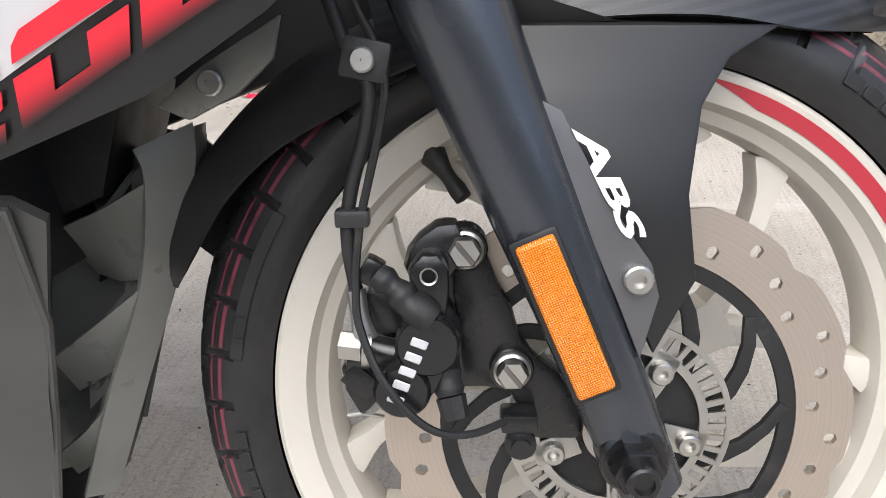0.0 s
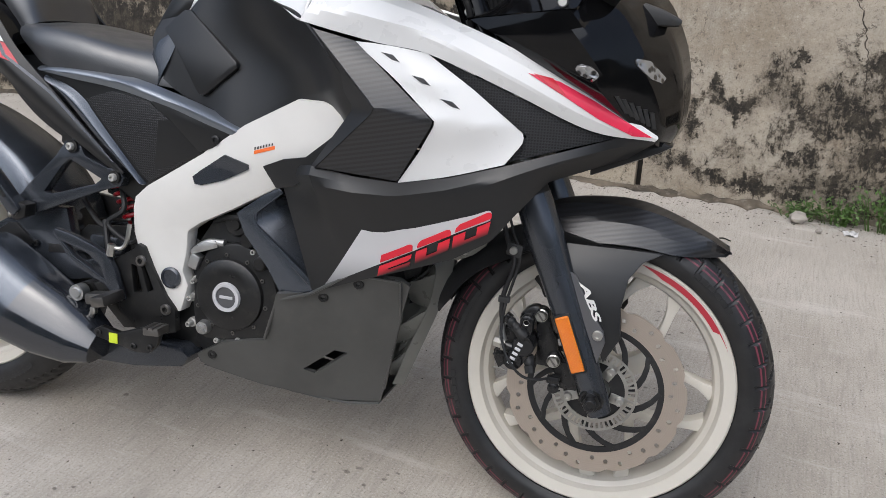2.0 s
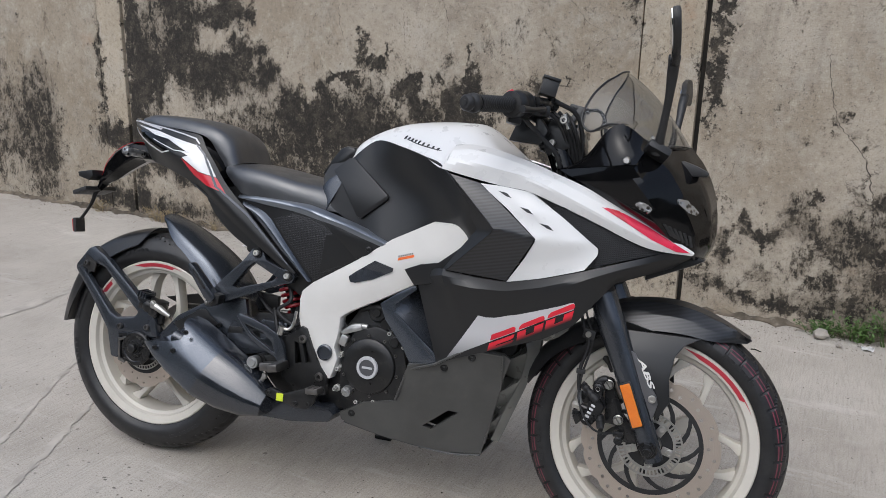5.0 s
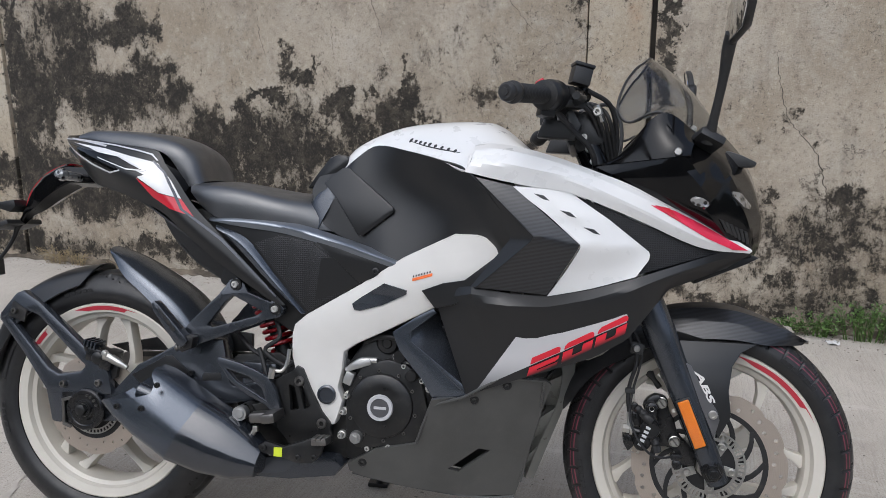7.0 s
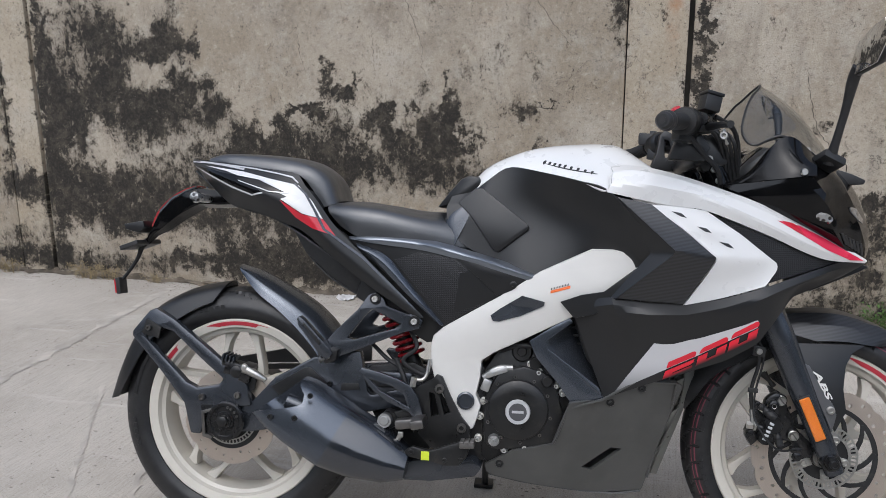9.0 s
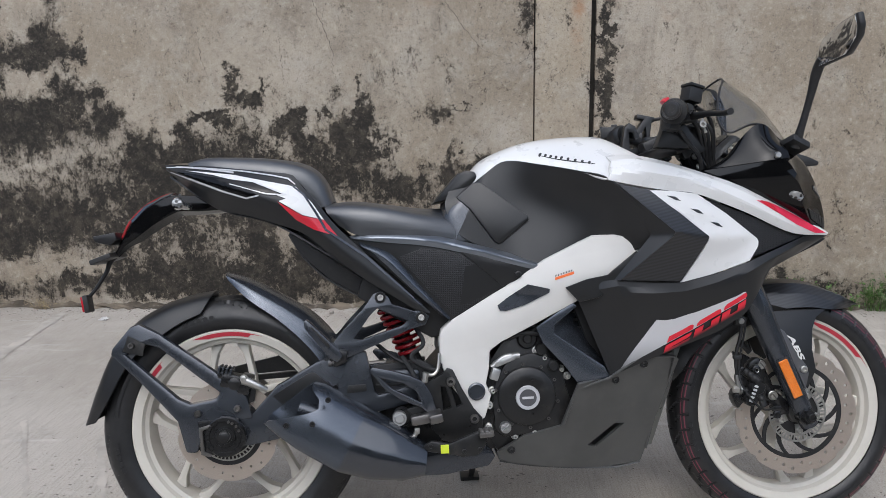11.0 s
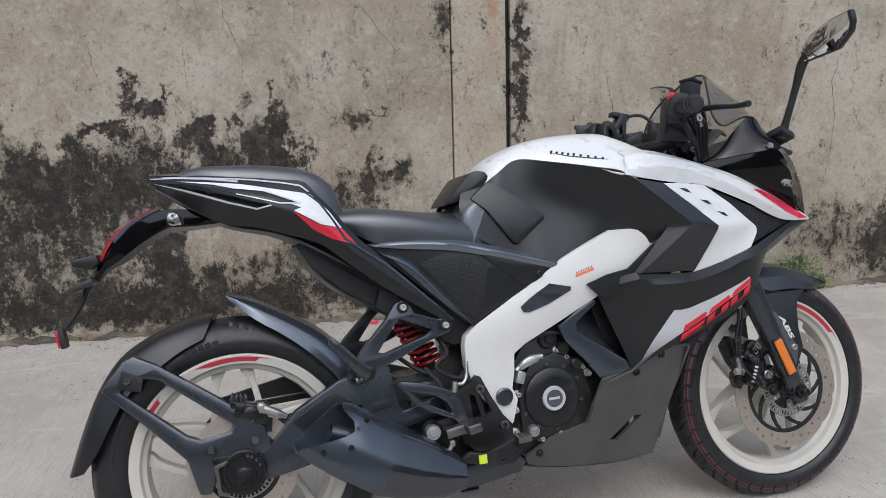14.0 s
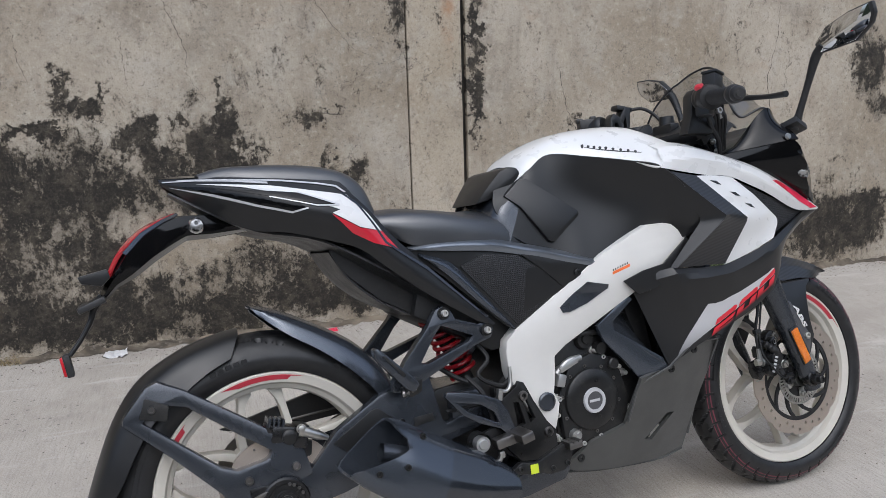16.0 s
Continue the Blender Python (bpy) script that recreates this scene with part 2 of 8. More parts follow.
def wall_plaster(name="mouldy_cement_render", low=(0.315, 0.260, 0.190), high=(0.475, 0.418, 0.335)):
    """Old cement render: ochre-grey mottling, black mould patches with ragged edges, runs, pits."""
    n = Nodes(name)
    big = n.noise(1.3, 6.0, 0.6)
    mid = n.noise(7.0, 7.0, 0.68)
    fine = n.noise(60.0, 5.0, 0.7)
    c = n.mix(n.ramp(big, 0.35, 0.68), rgb(*low), rgb(*high))
    c = n.mix(n.ramp(mid, 0.45, 0.72, 0.0, 0.65), c, rgb(0.475, 0.435, 0.368))
    c = n.mix(n.ramp(n.noise(3.2, 8.0, 0.72), 0.52, 0.70, 0.0, 0.55), c, rgb(0.225, 0.19, 0.152))
    c = n.mix(n.ramp(fine, 0.54, 0.68, 0.0, 0.6), c, rgb(0.19, 0.162, 0.13))
    c = n.mix(n.ramp(fine, 0.44, 0.32, 0.0, 0.5), c, rgb(0.56, 0.505, 0.41))
    blot = n.noise(15.0, 9.0, 0.66, None, 0.1)
    c = n.mix(n.ramp(blot, 0.55, 0.74, 0.0, 0.55), c, rgb(0.22, 0.178, 0.13))
    c = n.mix(n.ramp(blot, 0.45, 0.30, 0.0, 0.5), c, rgb(0.53, 0.475, 0.38))
    drip = n.noise(1.0, 7.0, 0.66, n.mapped((9.0, 1.0, 1.1)))
    c = n.mix(n.ramp(drip, 0.54, 0.74, 0.0, 0.5), c, rgb(0.235, 0.20, 0.155))
    edge = n.put("ShaderNodeTexVoronoi", {"Vector": n.put("ShaderNodeVectorMath", {0: n.coord, 1: n.put("ShaderNodeVectorMath", {0: n.put("ShaderNodeTexNoise", {"Vector": n.coord, "Scale": 6.0, "Detail": 8.0, "Roughness": 0.7}).outputs["Color"], 1: (0.35, 0.0, 0.35)}, operation="MULTIPLY").outputs[0]}, operation="ADD").outputs[0], "Scale": 2.1}, feature="DISTANCE_TO_EDGE").outputs["Distance"]
    hair = n.math("MULTIPLY", n.ramp(edge, 0.0065, 0.0015), n.ramp(n.noise(3.6, 4.0, 0.6), 0.52, 0.60))
    c = n.mix(n.math("MULTIPLY", hair, 0.8), c, rgb(0.07, 0.058, 0.045))
    rust = n.math("MULTIPLY", n.ramp(n.noise(2.4, 5.0, 0.6), 0.62, 0.74), 0.35)
    c = n.mix(rust, c, rgb(0.36, 0.20, 0.10))
    # mould patches: centre x, z, half sizes, strength
    warp = n.put("ShaderNodeTexNoise", {"Vector": n.coord, "Scale": 13.0, "Detail": 7.0, "Roughness": 0.72}).outputs["Color"]
    warp = n.put("ShaderNodeVectorMath", {0: warp, 1: (0.5, 0.5, 0.5)}, operation="SUBTRACT").outputs[0]
    warp = n.put("ShaderNodeVectorMath", {0: warp, 1: (0.30, 0.0, 0.26)}, operation="MULTIPLY").outputs[0]
    place = n.put("ShaderNodeVectorMath", {0: n.coord, 1: warp}, operation="ADD").outputs[0]
    field = None
    for cx, cz, rx, rz, s in MOULD:
        d = n.put("ShaderNodeVectorMath", {0: place, 1: (cx, 0, cz)}, operation="SUBTRACT").outputs[0]
        d = n.put("ShaderNodeVectorMath", {0: d, 1: (1 / rx, 0, 1 / rz)}, operation="MULTIPLY").outputs[0]
        d = n.put("ShaderNodeVectorMath", {0: d}, operation="LENGTH").outputs["Value"]
        m = n.ramp(d, 1.55, 0.35, 0.0, s)
        field = m if field is None else n.math("ADD", field, m)
    field = n.math("MULTIPLY", n.math("MINIMUM", field, 1.25), 1.06)
    ragged = n.noise(1.0, 12.0, 0.74, n.mapped((11.0, 1.0, 8.0)), 0.3)
    speck = n.noise(1.0, 9.0, 0.82, n.mapped((52.0, 1.0, 40.0)))
    run = n.noise(1.0, 6.0, 0.6, n.mapped((30.0, 1.0, 3.0)))
    k = n.math("ADD", field, n.math("MULTIPLY", n.math("SUBTRACT", ragged, 0.52), 4.2))
    k = n.math("ADD", k, n.math("MULTIPLY", n.math("SUBTRACT", speck, 0.5), 3.4))
    k = n.math("ADD", k, n.math("MULTIPLY", n.math("SUBTRACT", run, 0.5), 0.9))
    soft = n.math("ADD", field, n.math("MULTIPLY", n.math("SUBTRACT", ragged, 0.5), 2.0))
    c = n.mix(n.ramp(soft, 0.15, 0.85, 0.0, 0.72), c, rgb(0.150, 0.128, 0.098))
    film = n.ramp(k, 0.30, 0.84, 0.0, 0.84)
    core = n.ramp(k, 0.70, 0.86, 0.0, 0.93)
    c = n.mix(film, c, rgb(0.070, 0.056, 0.038))
    core = n.math("MULTIPLY", core, n.math("MULTIPLY", n.ramp(n.noise(85.0, 6.0, 0.8), 0.34, 0.52, 0.62, 1.0), n.ramp(n.noise(19.0, 9.0, 0.75), 0.38, 0.54, 0.48, 1.0)))
    c = n.mix(core, c, rgb(0.012, 0.0105, 0.0085))
    flake = n.math("MULTIPLY", n.ramp(n.noise(1.0, 8.0, 0.8, n.mapped((70.0, 1.0, 48.0)), 0.4), 0.585, 0.63), n.ramp(n.noise(2.2, 6.0, 0.65), 0.44, 0.60))
    c = n.mix(n.math("MULTIPLY", flake, 0.8), c, rgb(0.040, 0.032, 0.023))
    chip = n.ramp(n.noise(24.0, 8.0, 0.75), 0.60, 0.68, 0.0, 0.5)
    c = n.mix(n.math("MULTIPLY", chip, n.math("SUBTRACT", 1.0, core)), c, rgb(0.56, 0.50, 0.40))
    grain = n.noise(190.0, 6.0, 0.85)
    c = n.mix(n.ramp(grain, 0.53, 0.66, 0.0, 0.5), c, rgb(0.10, 0.085, 0.066))
    c = n.mix(n.math("MULTIPLY", n.ramp(grain, 0.46, 0.34, 0.0, 0.45), n.math("SUBTRACT", 1.0, core)), c, rgb(0.60, 0.56, 0.50))
    pit = n.ramp(n.noise(75.0, 6.0, 0.78), 0.60, 0.68)
    c = n.mix(n.math("MULTIPLY", pit, 0.75), c, rgb(0.055, 0.047, 0.04))
    # rusty run on the narrow pier
    d = n.put("ShaderNodeVectorMath", {0: n.coord, 1: (1.0, 0, 1.33)}, operation="SUBTRACT").outputs[0]
    d = n.put("ShaderNodeVectorMath", {0: d, 1: (1 / 0.035, 0, 1 / 0.20)}, operation="MULTIPLY").outputs[0]
    d = n.put("ShaderNodeVectorMath", {0: d}, operation="LENGTH").outputs["Value"]
    spot = n.math("MULTIPLY", n.ramp(d, 1.4, 0.2), n.ramp(mid, 0.42, 0.62, 0.1, 0.8))
    c = n.mix(spot, c, rgb(0.40, 0.20, 0.09))
    h = n.math("SUBTRACT", n.math("ADD", n.math("MULTIPLY", mid, 0.7), n.math("MULTIPLY", fine, 0.3)), n.math("MULTIPLY", hair, 0.4))
    b = n.bump(h, 0.5, 0.012)
    b = n.bump(n.noise(220.0, 5.0, 0.7), 0.7, 0.003, b)
    return n.done(Base_Color=c, Roughness=0.9, Normal=b)


MOULD_WEST = [(-2.21, 0.81, 0.058, 0.727, 1.0), (-1.93, 1.4, 0.186, 0.111, 0.75), (-1.83, 1.21, 0.163, 0.155, 1.15), (-2.1, 1.14, 0.106, 0.201, 0.6), (-1.82, 1.0, 0.137, 0.129, 1.0), (-1.99, 0.94, 0.21, 0.118, 0.6), (-2.09, 0.81, 0.115, 0.12, 0.75), (-1.5, 1.23, 0.178, 0.077, 1.2), (-1.45, 1.31, 0.081, 0.076, 0.85), (-1.3, 1.23, 0.039, 0.06, 0.8), (-1.4, 1.05, 0.091, 0.084, 1.0), (-1.24, 1.05, 0.057, 0.039, 1.0), (-1.48, 0.91, 0.31, 0.108, 0.7), (-1.57, 0.96, 0.1, 0.101, 0.6), (-1.72, 0.84, 0.137, 0.117, 0.65), (-1.2, 0.94, 0.08, 0.056, 0.75), (-1.41, 1.45, 0.048, 0.066, 0.75), (-1.06, 0.81, 0.079, 0.071, 0.75)]
MOULD_LOW_WEST = [(-2.51, 0.86, 0.037, 0.332, 0.8), (-2.47, 0.49, 0.171, 0.096, 0.85), (-2.45, 0.17, 0.268, 0.132, 0.6), (-2.04, 0.54, 0.391, 0.086, 0.62), (-1.84, 0.37, 0.264, 0.14, 0.72), (-2.2, 0.44, 0.148, 0.126, 0.55), (-2.17, 0.08, 0.585, 0.066, 0.8), (-1.45, 0.14, 0.204, 0.047, 0.6), (-0.66, 0.73, 0.282, 0.125, 0.42), (-1.11, 0.65, 0.254, 0.101, 0.4)]
MOULD_MIDDLE = [(-0.59, 1.1, 0.037, 0.065, 1.0), (-0.59, 1.01, 0.055, 0.043, 0.85), (-0.5, 1.0, 0.047, 0.038, 1.15), (-0.44, 1.07, 0.019, 0.047, 0.8), (-0.71, 0.93, 0.104, 0.019, 0.8), (-0.84, 0.84, 0.064, 0.096, 0.85), (-0.79, 0.91, 0.019, 0.029, 0.9), (-0.63, 0.92, 0.065, 0.024, 0.7), (-0.61, 0.83, 0.14, 0.085, 0.45), (-0.31, 0.89, 0.059, 0.061, 1.0), (-0.38, 0.87, 0.043, 0.049, 0.8), (-0.26, 0.79, 0.092, 0.054, 0.85), (-0.08, 0.83, 0.054, 0.094, 1.3), (0.02, 0.84, 0.054, 0.118, 0.9), (0.01, 0.98, 0.034, 0.053, 0.95), (-0.0, 1.1, 0.017, 0.036, 0.85), (-0.16, 0.93, 0.024, 0.024, 0.8), (0.24, 1.08, 0.272, 0.192, 0.18)]
MOULD_LOW_MIDDLE = [(0.38, 0.93, 0.055, 0.05, 0.62), (0.43, 0.77, 0.026, 0.055, 0.95), (0.48, 0.66, 0.097, 0.056, 0.8), (0.58, 0.69, 0.046, 0.051, 0.6), (0.35, 0.68, 0.102, 0.038, 0.55), (0.3, 0.59, 0.179, 0.052, 0.45), (0.47, 0.97, 0.063, 0.008, 0.8), (-1.04, 0.71, 0.103, 0.085, 0.5), (-0.79, 0.66, 0.07, 0.074, 0.6), (-1.06, 0.53, 0.069, 0.044, 0.6), (-0.92, 0.73, 0.081, 0.049, 0.5), (-0.5, 0.3, 0.073, 0.18, 0.8), (-0.56, 0.44, 0.109, 0.076, 0.55), (-0.88, 0.15, 0.132, 0.064, 0.75), (-1.03, 0.1, 0.118, 0.052, 0.7), (-0.47, 0.07, 0.099, 0.053, 0.6), (-0.06, 0.13, 0.089, 0.048, 0.85), (-0.02, 0.04, 0.154, 0.048, 0.7)]
MOULD_LOW_MIDDLE_B = [(-0.31, 0.22, 0.062, 0.105, 0.45), (0.75, 1.36, 0.03, 0.095, 0.55)]
MOULD_EAST = [(1.14, 1.0, 0.027, 0.097, 0.85), (1.12, 0.86, 0.013, 0.131, 0.7), (1.34, 0.38, 0.109, 0.024, 0.75), (1.32, 0.42, 0.033, 0.023, 0.9), (1.5, 0.45, 0.083, 0.063, 0.65), (1.39, 0.34, 0.022, 0.042, 0.9), (1.23, 0.3, 0.041, 0.073, 0.85), (1.16, 0.52, 0.045, 0.023, 0.6), (1.23, 0.49, 0.014, 0.028, 0.9), (1.17, 0.13, 0.094, 0.045, 0.8), (1.32, 0.09, 0.102, 0.03, 0.85), (1.53, 0.06, 0.169, 0.029, 0.85), (1.11, 0.3, 0.035, 0.097, 0.55), (1.42, 0.19, 0.065, 0.048, 0.45), (1.53, 0.54, 0.061, 0.036, 0.6), (1.57, 0.55, 0.017, 0.022, 0.9), (1.5, 0.78, 0.04, 0.03, 0.5), (1.6, 0.87, 0.024, 0.037, 0.8)]
MOULD_EAST_B = [(1.67, 0.82, 0.048, 0.025, 0.7), (1.73, 0.76, 0.019, 0.021, 0.8), (1.81, 0.56, 0.113, 0.043, 0.75), (1.87, 0.44, 0.112, 0.086, 0.5), (1.67, 0.39, 0.1, 0.09, 0.5), (1.86, 0.37, 0.094, 0.022, 0.5), (1.84, 0.23, 0.096, 0.041, 0.6), (1.62, 0.2, 0.083, 0.028, 0.5), (1.38, 0.87, 0.016, 0.053, 0.45), (1.82, 0.82, 0.055, 0.061, 0.4)]
MOULD_JOINTS = [(1.125, 1.28, 0.032, 0.20, 1.2), (1.12, 1.02, 0.03, 0.10, 1.0), (0.785, 1.35, 0.025, 0.16, 0.5), (-2.24, 1.2, 0.05, 0.3, 0.8)]
MOULD_FAR_EAST = [(3.35, 1.07, 0.114, 0.175, 1.15), (3.45, 0.85, 0.097, 0.061, 0.9), (3.24, 0.3, 0.215, 0.088, 0.9), (3.46, 0.3, 0.1, 0.096, 0.8), (3.31, 0.16, 0.199, 0.07, 0.75), (3.03, 0.17, 0.114, 0.063, 0.5), (3.14, 0.54, 0.152, 0.077, 0.35), (3.39, 0.38, 0.098, 0.032, 0.6)]
MOULD_FILM = [(-0.03, 0.70, 0.20, 0.14, 0.75), (-0.32, 0.64, 0.24, 0.12, 0.65), (-0.58, 0.66, 0.20, 0.12, 0.5), (0.10, 0.58, 0.2, 0.1, 0.5), (-0.85, 0.62, 0.28, 0.16, 0.6), (-0.98, 0.30, 0.26, 0.16, 0.55), (-0.55, 0.20, 0.35, 0.14, 0.6), (-1.75, 0.45, 0.55, 0.18, 0.55), (-2.1, 0.85, 0.16, 0.3, 0.4), (-1.4, 0.75, 0.4, 0.2, 0.45), (-0.75, 0.45, 0.35, 0.14, 0.55), (-1.35, 0.42, 0.30, 0.16, 0.7), (0.25, 0.42, 0.30, 0.18, 0.5), (0.0, 0.25, 0.35, 0.12, 0.5), (-0.25, 0.92, 0.5, 0.12, 0.3), (1.125, 1.05, 0.05, 0.25, 0.6), (1.5, 0.28, 0.5, 0.16, 0.3), (1.9, 0.4, 0.35, 0.18, 0.35)]
MOULD_FOOT = [(-3.13, 0.45, 0.22, 0.45, 0.9), (-0.3, 0.1, 1.2, 0.09, 0.7), (0.5, 0.18, 0.35, 0.12, 0.8), (-1.0, 0.15, 0.4, 0.1, 0.6), (3.15, 0.22, 0.4, 0.22, 0.7), (1.95, 0.1, 0.5, 0.07, 0.7), (2.67, 0.3, 0.2, 0.15, 0.5), (-3.6, 0.5, 0.3, 0.5, 0.6)]
MOULD_EAST = [(x, z, a, c, s * 0.8) for x, z, a, c, s in MOULD_EAST + MOULD_EAST_B]
MOULD = MOULD_JOINTS + MOULD_WEST + MOULD_LOW_WEST + MOULD_MIDDLE + MOULD_LOW_MIDDLE + MOULD_LOW_MIDDLE_B + MOULD_EAST + MOULD_FAR_EAST + MOULD_FILM + MOULD_FOOT
PLASTER = wall_plaster()
PIER = wall_plaster("pale_ochre_render", (0.40, 0.335, 0.245), (0.52, 0.455, 0.355))


def concrete():
    """Broom-finished grey concrete with stains, drips and pits."""
    n = Nodes("broomed_concrete")
    big = n.noise(1.1, 6.0, 0.62)
    mid = n.noise(8.0, 6.0, 0.66)
    broom = n.noise(1.0, 4.0, 0.6, n.mapped((150.0, 9.0, 1.0), (0, 0, radians(8))))
    streak = n.noise(1.0, 3.0, 0.5, n.mapped((16.0, 0.9, 1.0), (0, 0, radians(8))))
    c = n.mix(n.ramp(big, 0.32, 0.7), rgb(0.342, 0.308, 0.262), rgb(0.478, 0.440, 0.384))
    c = n.mix(n.ramp(mid, 0.42, 0.72, 0.0, 0.5), c, rgb(0.50, 0.465, 0.408))
    c = n.mix(n.ramp(broom, 0.42, 0.72, 0.0, 0.34), c, rgb(0.21, 0.19, 0.168))
    grain = n.noise(210.0, 6.0, 0.8)
    c = n.mix(n.ramp(grain, 0.52, 0.67, 0.0, 0.8), c, rgb(0.13, 0.116, 0.10))
    c = n.mix(n.ramp(grain, 0.47, 0.34, 0.0, 0.7), c, rgb(0.58, 0.55, 0.505))
    c = n.mix(n.ramp(streak, 0.62, 0.78, 0.0, 0.16), c, rgb(0.52, 0.49, 0.45))
    c = n.mix(n.ramp(n.noise(2.6, 7.0, 0.7), 0.58, 0.74, 0.0, 0.5), c, rgb(0.21, 0.19, 0.168))
    speck = n.ramp(n.noise(70.0, 4.0, 0.7), 0.66, 0.73)
    c = n.mix(n.math("MULTIPLY", speck, 0.55), c, rgb(0.08, 0.07, 0.06))
    drop = n.put("ShaderNodeTexVoronoi", {"Vector": n.coord, "Scale": 6.5}).outputs["Distance"]
    drop = n.math("ADD", drop, n.math("MULTIPLY", n.math("SUBTRACT", n.noise(60.0, 4.0, 0.7), 0.5), 0.12))
    c = n.mix(n.ramp(drop, 0.045, 0.028, 0.0, 0.6), c, rgb(0.09, 0.075, 0.062))
    pits = n.put("ShaderNodeTexVoronoi", {"Vector": n.mapped((1.0, 1.6, 1.0), (0, 0, radians(30))), "Scale": 26.0}).outputs["Distance"]
    pits = n.math("ADD", pits, n.math("MULTIPLY", n.math("SUBTRACT", n.noise(110.0, 5.0, 0.7), 0.5), 0.30))
    pits = n.math("MULTIPLY", n.ramp(pits, 0.17, 0.10), n.ramp(n.noise(1.7, 4.0, 0.6), 0.50, 0.62))
    c = n.mix(n.math("MULTIPLY", pits, 0.8), c, rgb(0.075, 0.064, 0.052))
    pale = n.noise(1.0, 5.0, 0.65, n.mapped((1.6, 9.0, 1.0), (0, 0, radians(-24))))
    c = n.mix(n.ramp(pale, 0.56, 0.70, 0.0, 0.42), c, rgb(0.60, 0.575, 0.53))
    h = n.math("SUBTRACT", n.math("ADD", n.math("MULTIPLY", broom, 0.6), n.math("MULTIPLY", n.noise(120.0, 5.0), 0.4)), n.math("MULTIPLY", pits, 0.7))
    return n.done(Base_Color=c, Roughness=n.ramp(mid, 0.3, 0.7, 0.75, 0.92), Normal=n.bump(h, 0.45, 0.003))


CONCRETE = concrete()
CRACK = plain("dirty_crack", (0.075, 0.062, 0.05), 0.95, 0.0, 0.4, 60, 0.6)
DARKJOINT = plain("mould_black_joint", (0.025, 0.022, 0.018), 0.95, 0.0, 0.4, 60, 0.6)
BACKDROP = plain("unseen_dark_backdrop", (0.045, 0.055, 0.035), 0.9, 0.0, 0.4, 12, 0.6)
VINYL, CARBON, MESHB, TYRE, DISC = seat_vinyl(), carbon(), mesh_black(), tyre_rubber(), disc_steel()
AMBER, SMOKE, LENS, MIRROR, FADE, FADERED = reflector_orange(), smoked_glass(), clear_lens(), mirror_glass(), fade_decal(), fade_red()
DARKGRIT = plain("dark_grit", (0.07, 0.055, 0.04), 0.9, 0.0, 0.4, 60, 0.5)
RTYRE = tyre_rubber(False)
LEAF = plain("green_weed_leaf", (0.075, 0.14, 0.028), 0.55, 0.0, 0.35, 90, 0.2)
DRY = plain("dry_grass", (0.30, 0.235, 0.13), 0.8, 0.0, 0.3, 90, 0.2)
LITTER = plain("dirty_white_plastic_scrap", (0.62, 0.61, 0.60), 0.5, 0.0, 0.1, 80, 0.3)
SOIL = plain("dry_dark_soil", (0.125, 0.102, 0.074), 0.95, 0.0, 0.55, 45, 0.9, 0.5)
STONE = plain("grey_rubble", (0.36, 0.33, 0.29), 0.9, 0.0, 0.25, 60, 0.6)


# ---- mesh tools ----
def finish(name, bm, mat, parent=None, label="", sharp=38.0, at=None):
    bmesh.ops.recalc_face_normals(bm, faces=bm.faces[:])
    me = bpy.data.meshes.new(name)
    bm.to_mesh(me)
    bm.free()
    me.materials.append(mat)
    me.polygons.foreach_set("use_smooth", [True] * len(me.polygons))
    me.set_sharp_from_angle(angle=radians(sharp))
    ob = new(name, me)
    if parent is not None:
        ob.parent = parent
    if at is not None:
        ob.location = at
    if label:
        ob["label"] = label
    return ob


def part(name, bm, mat, parent, label="", sharp=38.0, at=None):
    return finish(name, bm, mat, parent, label, sharp, at)


def flip(bm):
    """The same mesh on the other side of the machine's middle."""
    twin = bm.copy()
    for v in twin.verts:
        v.co.y = -v.co.y
    return twin


def pair(name, bm, mat, parent, label="", sharp=38.0):
    """A part and its twin on the far side."""
    twin = flip(bm)
    a = part(name, bm, mat, parent, label, sharp)
    part(name, twin, mat, parent, label, sharp)
    return a


def soften(bm, width, angle=30.0, segments=2):
    edges = [e for e in bm.edges if len(e.link_faces) == 2 and e.calc_face_angle(0) > radians(angle)]
    if width and edges:
        bmesh.ops.bevel(bm, geom=edges, offset=width, segments=segments, profile=0.6, affect="EDGES", clamp_overlap=True)
    return bm


def along(points, count, curved=True):
    """Points resampled to count, evenly along the line."""
    p = np.array(points, float)
    if curved and len(p) > 2:
        q = np.vstack([2 * p[0] - p[1], p, 2 * p[-1] - p[-2]])
        fine = []
        for a, b, c, d in zip(q, q[1:], q[2:], q[3:]):
            for s in np.linspace(0, 1, 12, endpoint=False):
                fine.append(0.5 * (2 * b + (c - a) * s + (2 * a - 5 * b + 4 * c - d) * s * s + (3 * b - a - 3 * c + d) * s ** 3))
        p = np.array(fine + [p[-1]])
    far = np.r_[0, np.cumsum(np.linalg.norm(np.diff(p, axis=0), axis=1))]
    return np.stack([np.interp(np.linspace(0, far[-1], count), far, p[:, k]) for k in range(p.shape[1])], 1)


def thick(bm, depth):
    """Gives an open sheet a thickness, away from its outer side."""
    bmesh.ops.recalc_face_normals(bm, faces=bm.faces[:])
    mid = sum((f.normal * f.calc_area() for f in bm.faces), Vector())
    if mid.y > 0:
        bmesh.ops.reverse_faces(bm, faces=bm.faces[:])
    bm.normal_update()
    bmesh.ops.solidify(bm, geom=bm.faces[:], thickness=depth)
    return bm


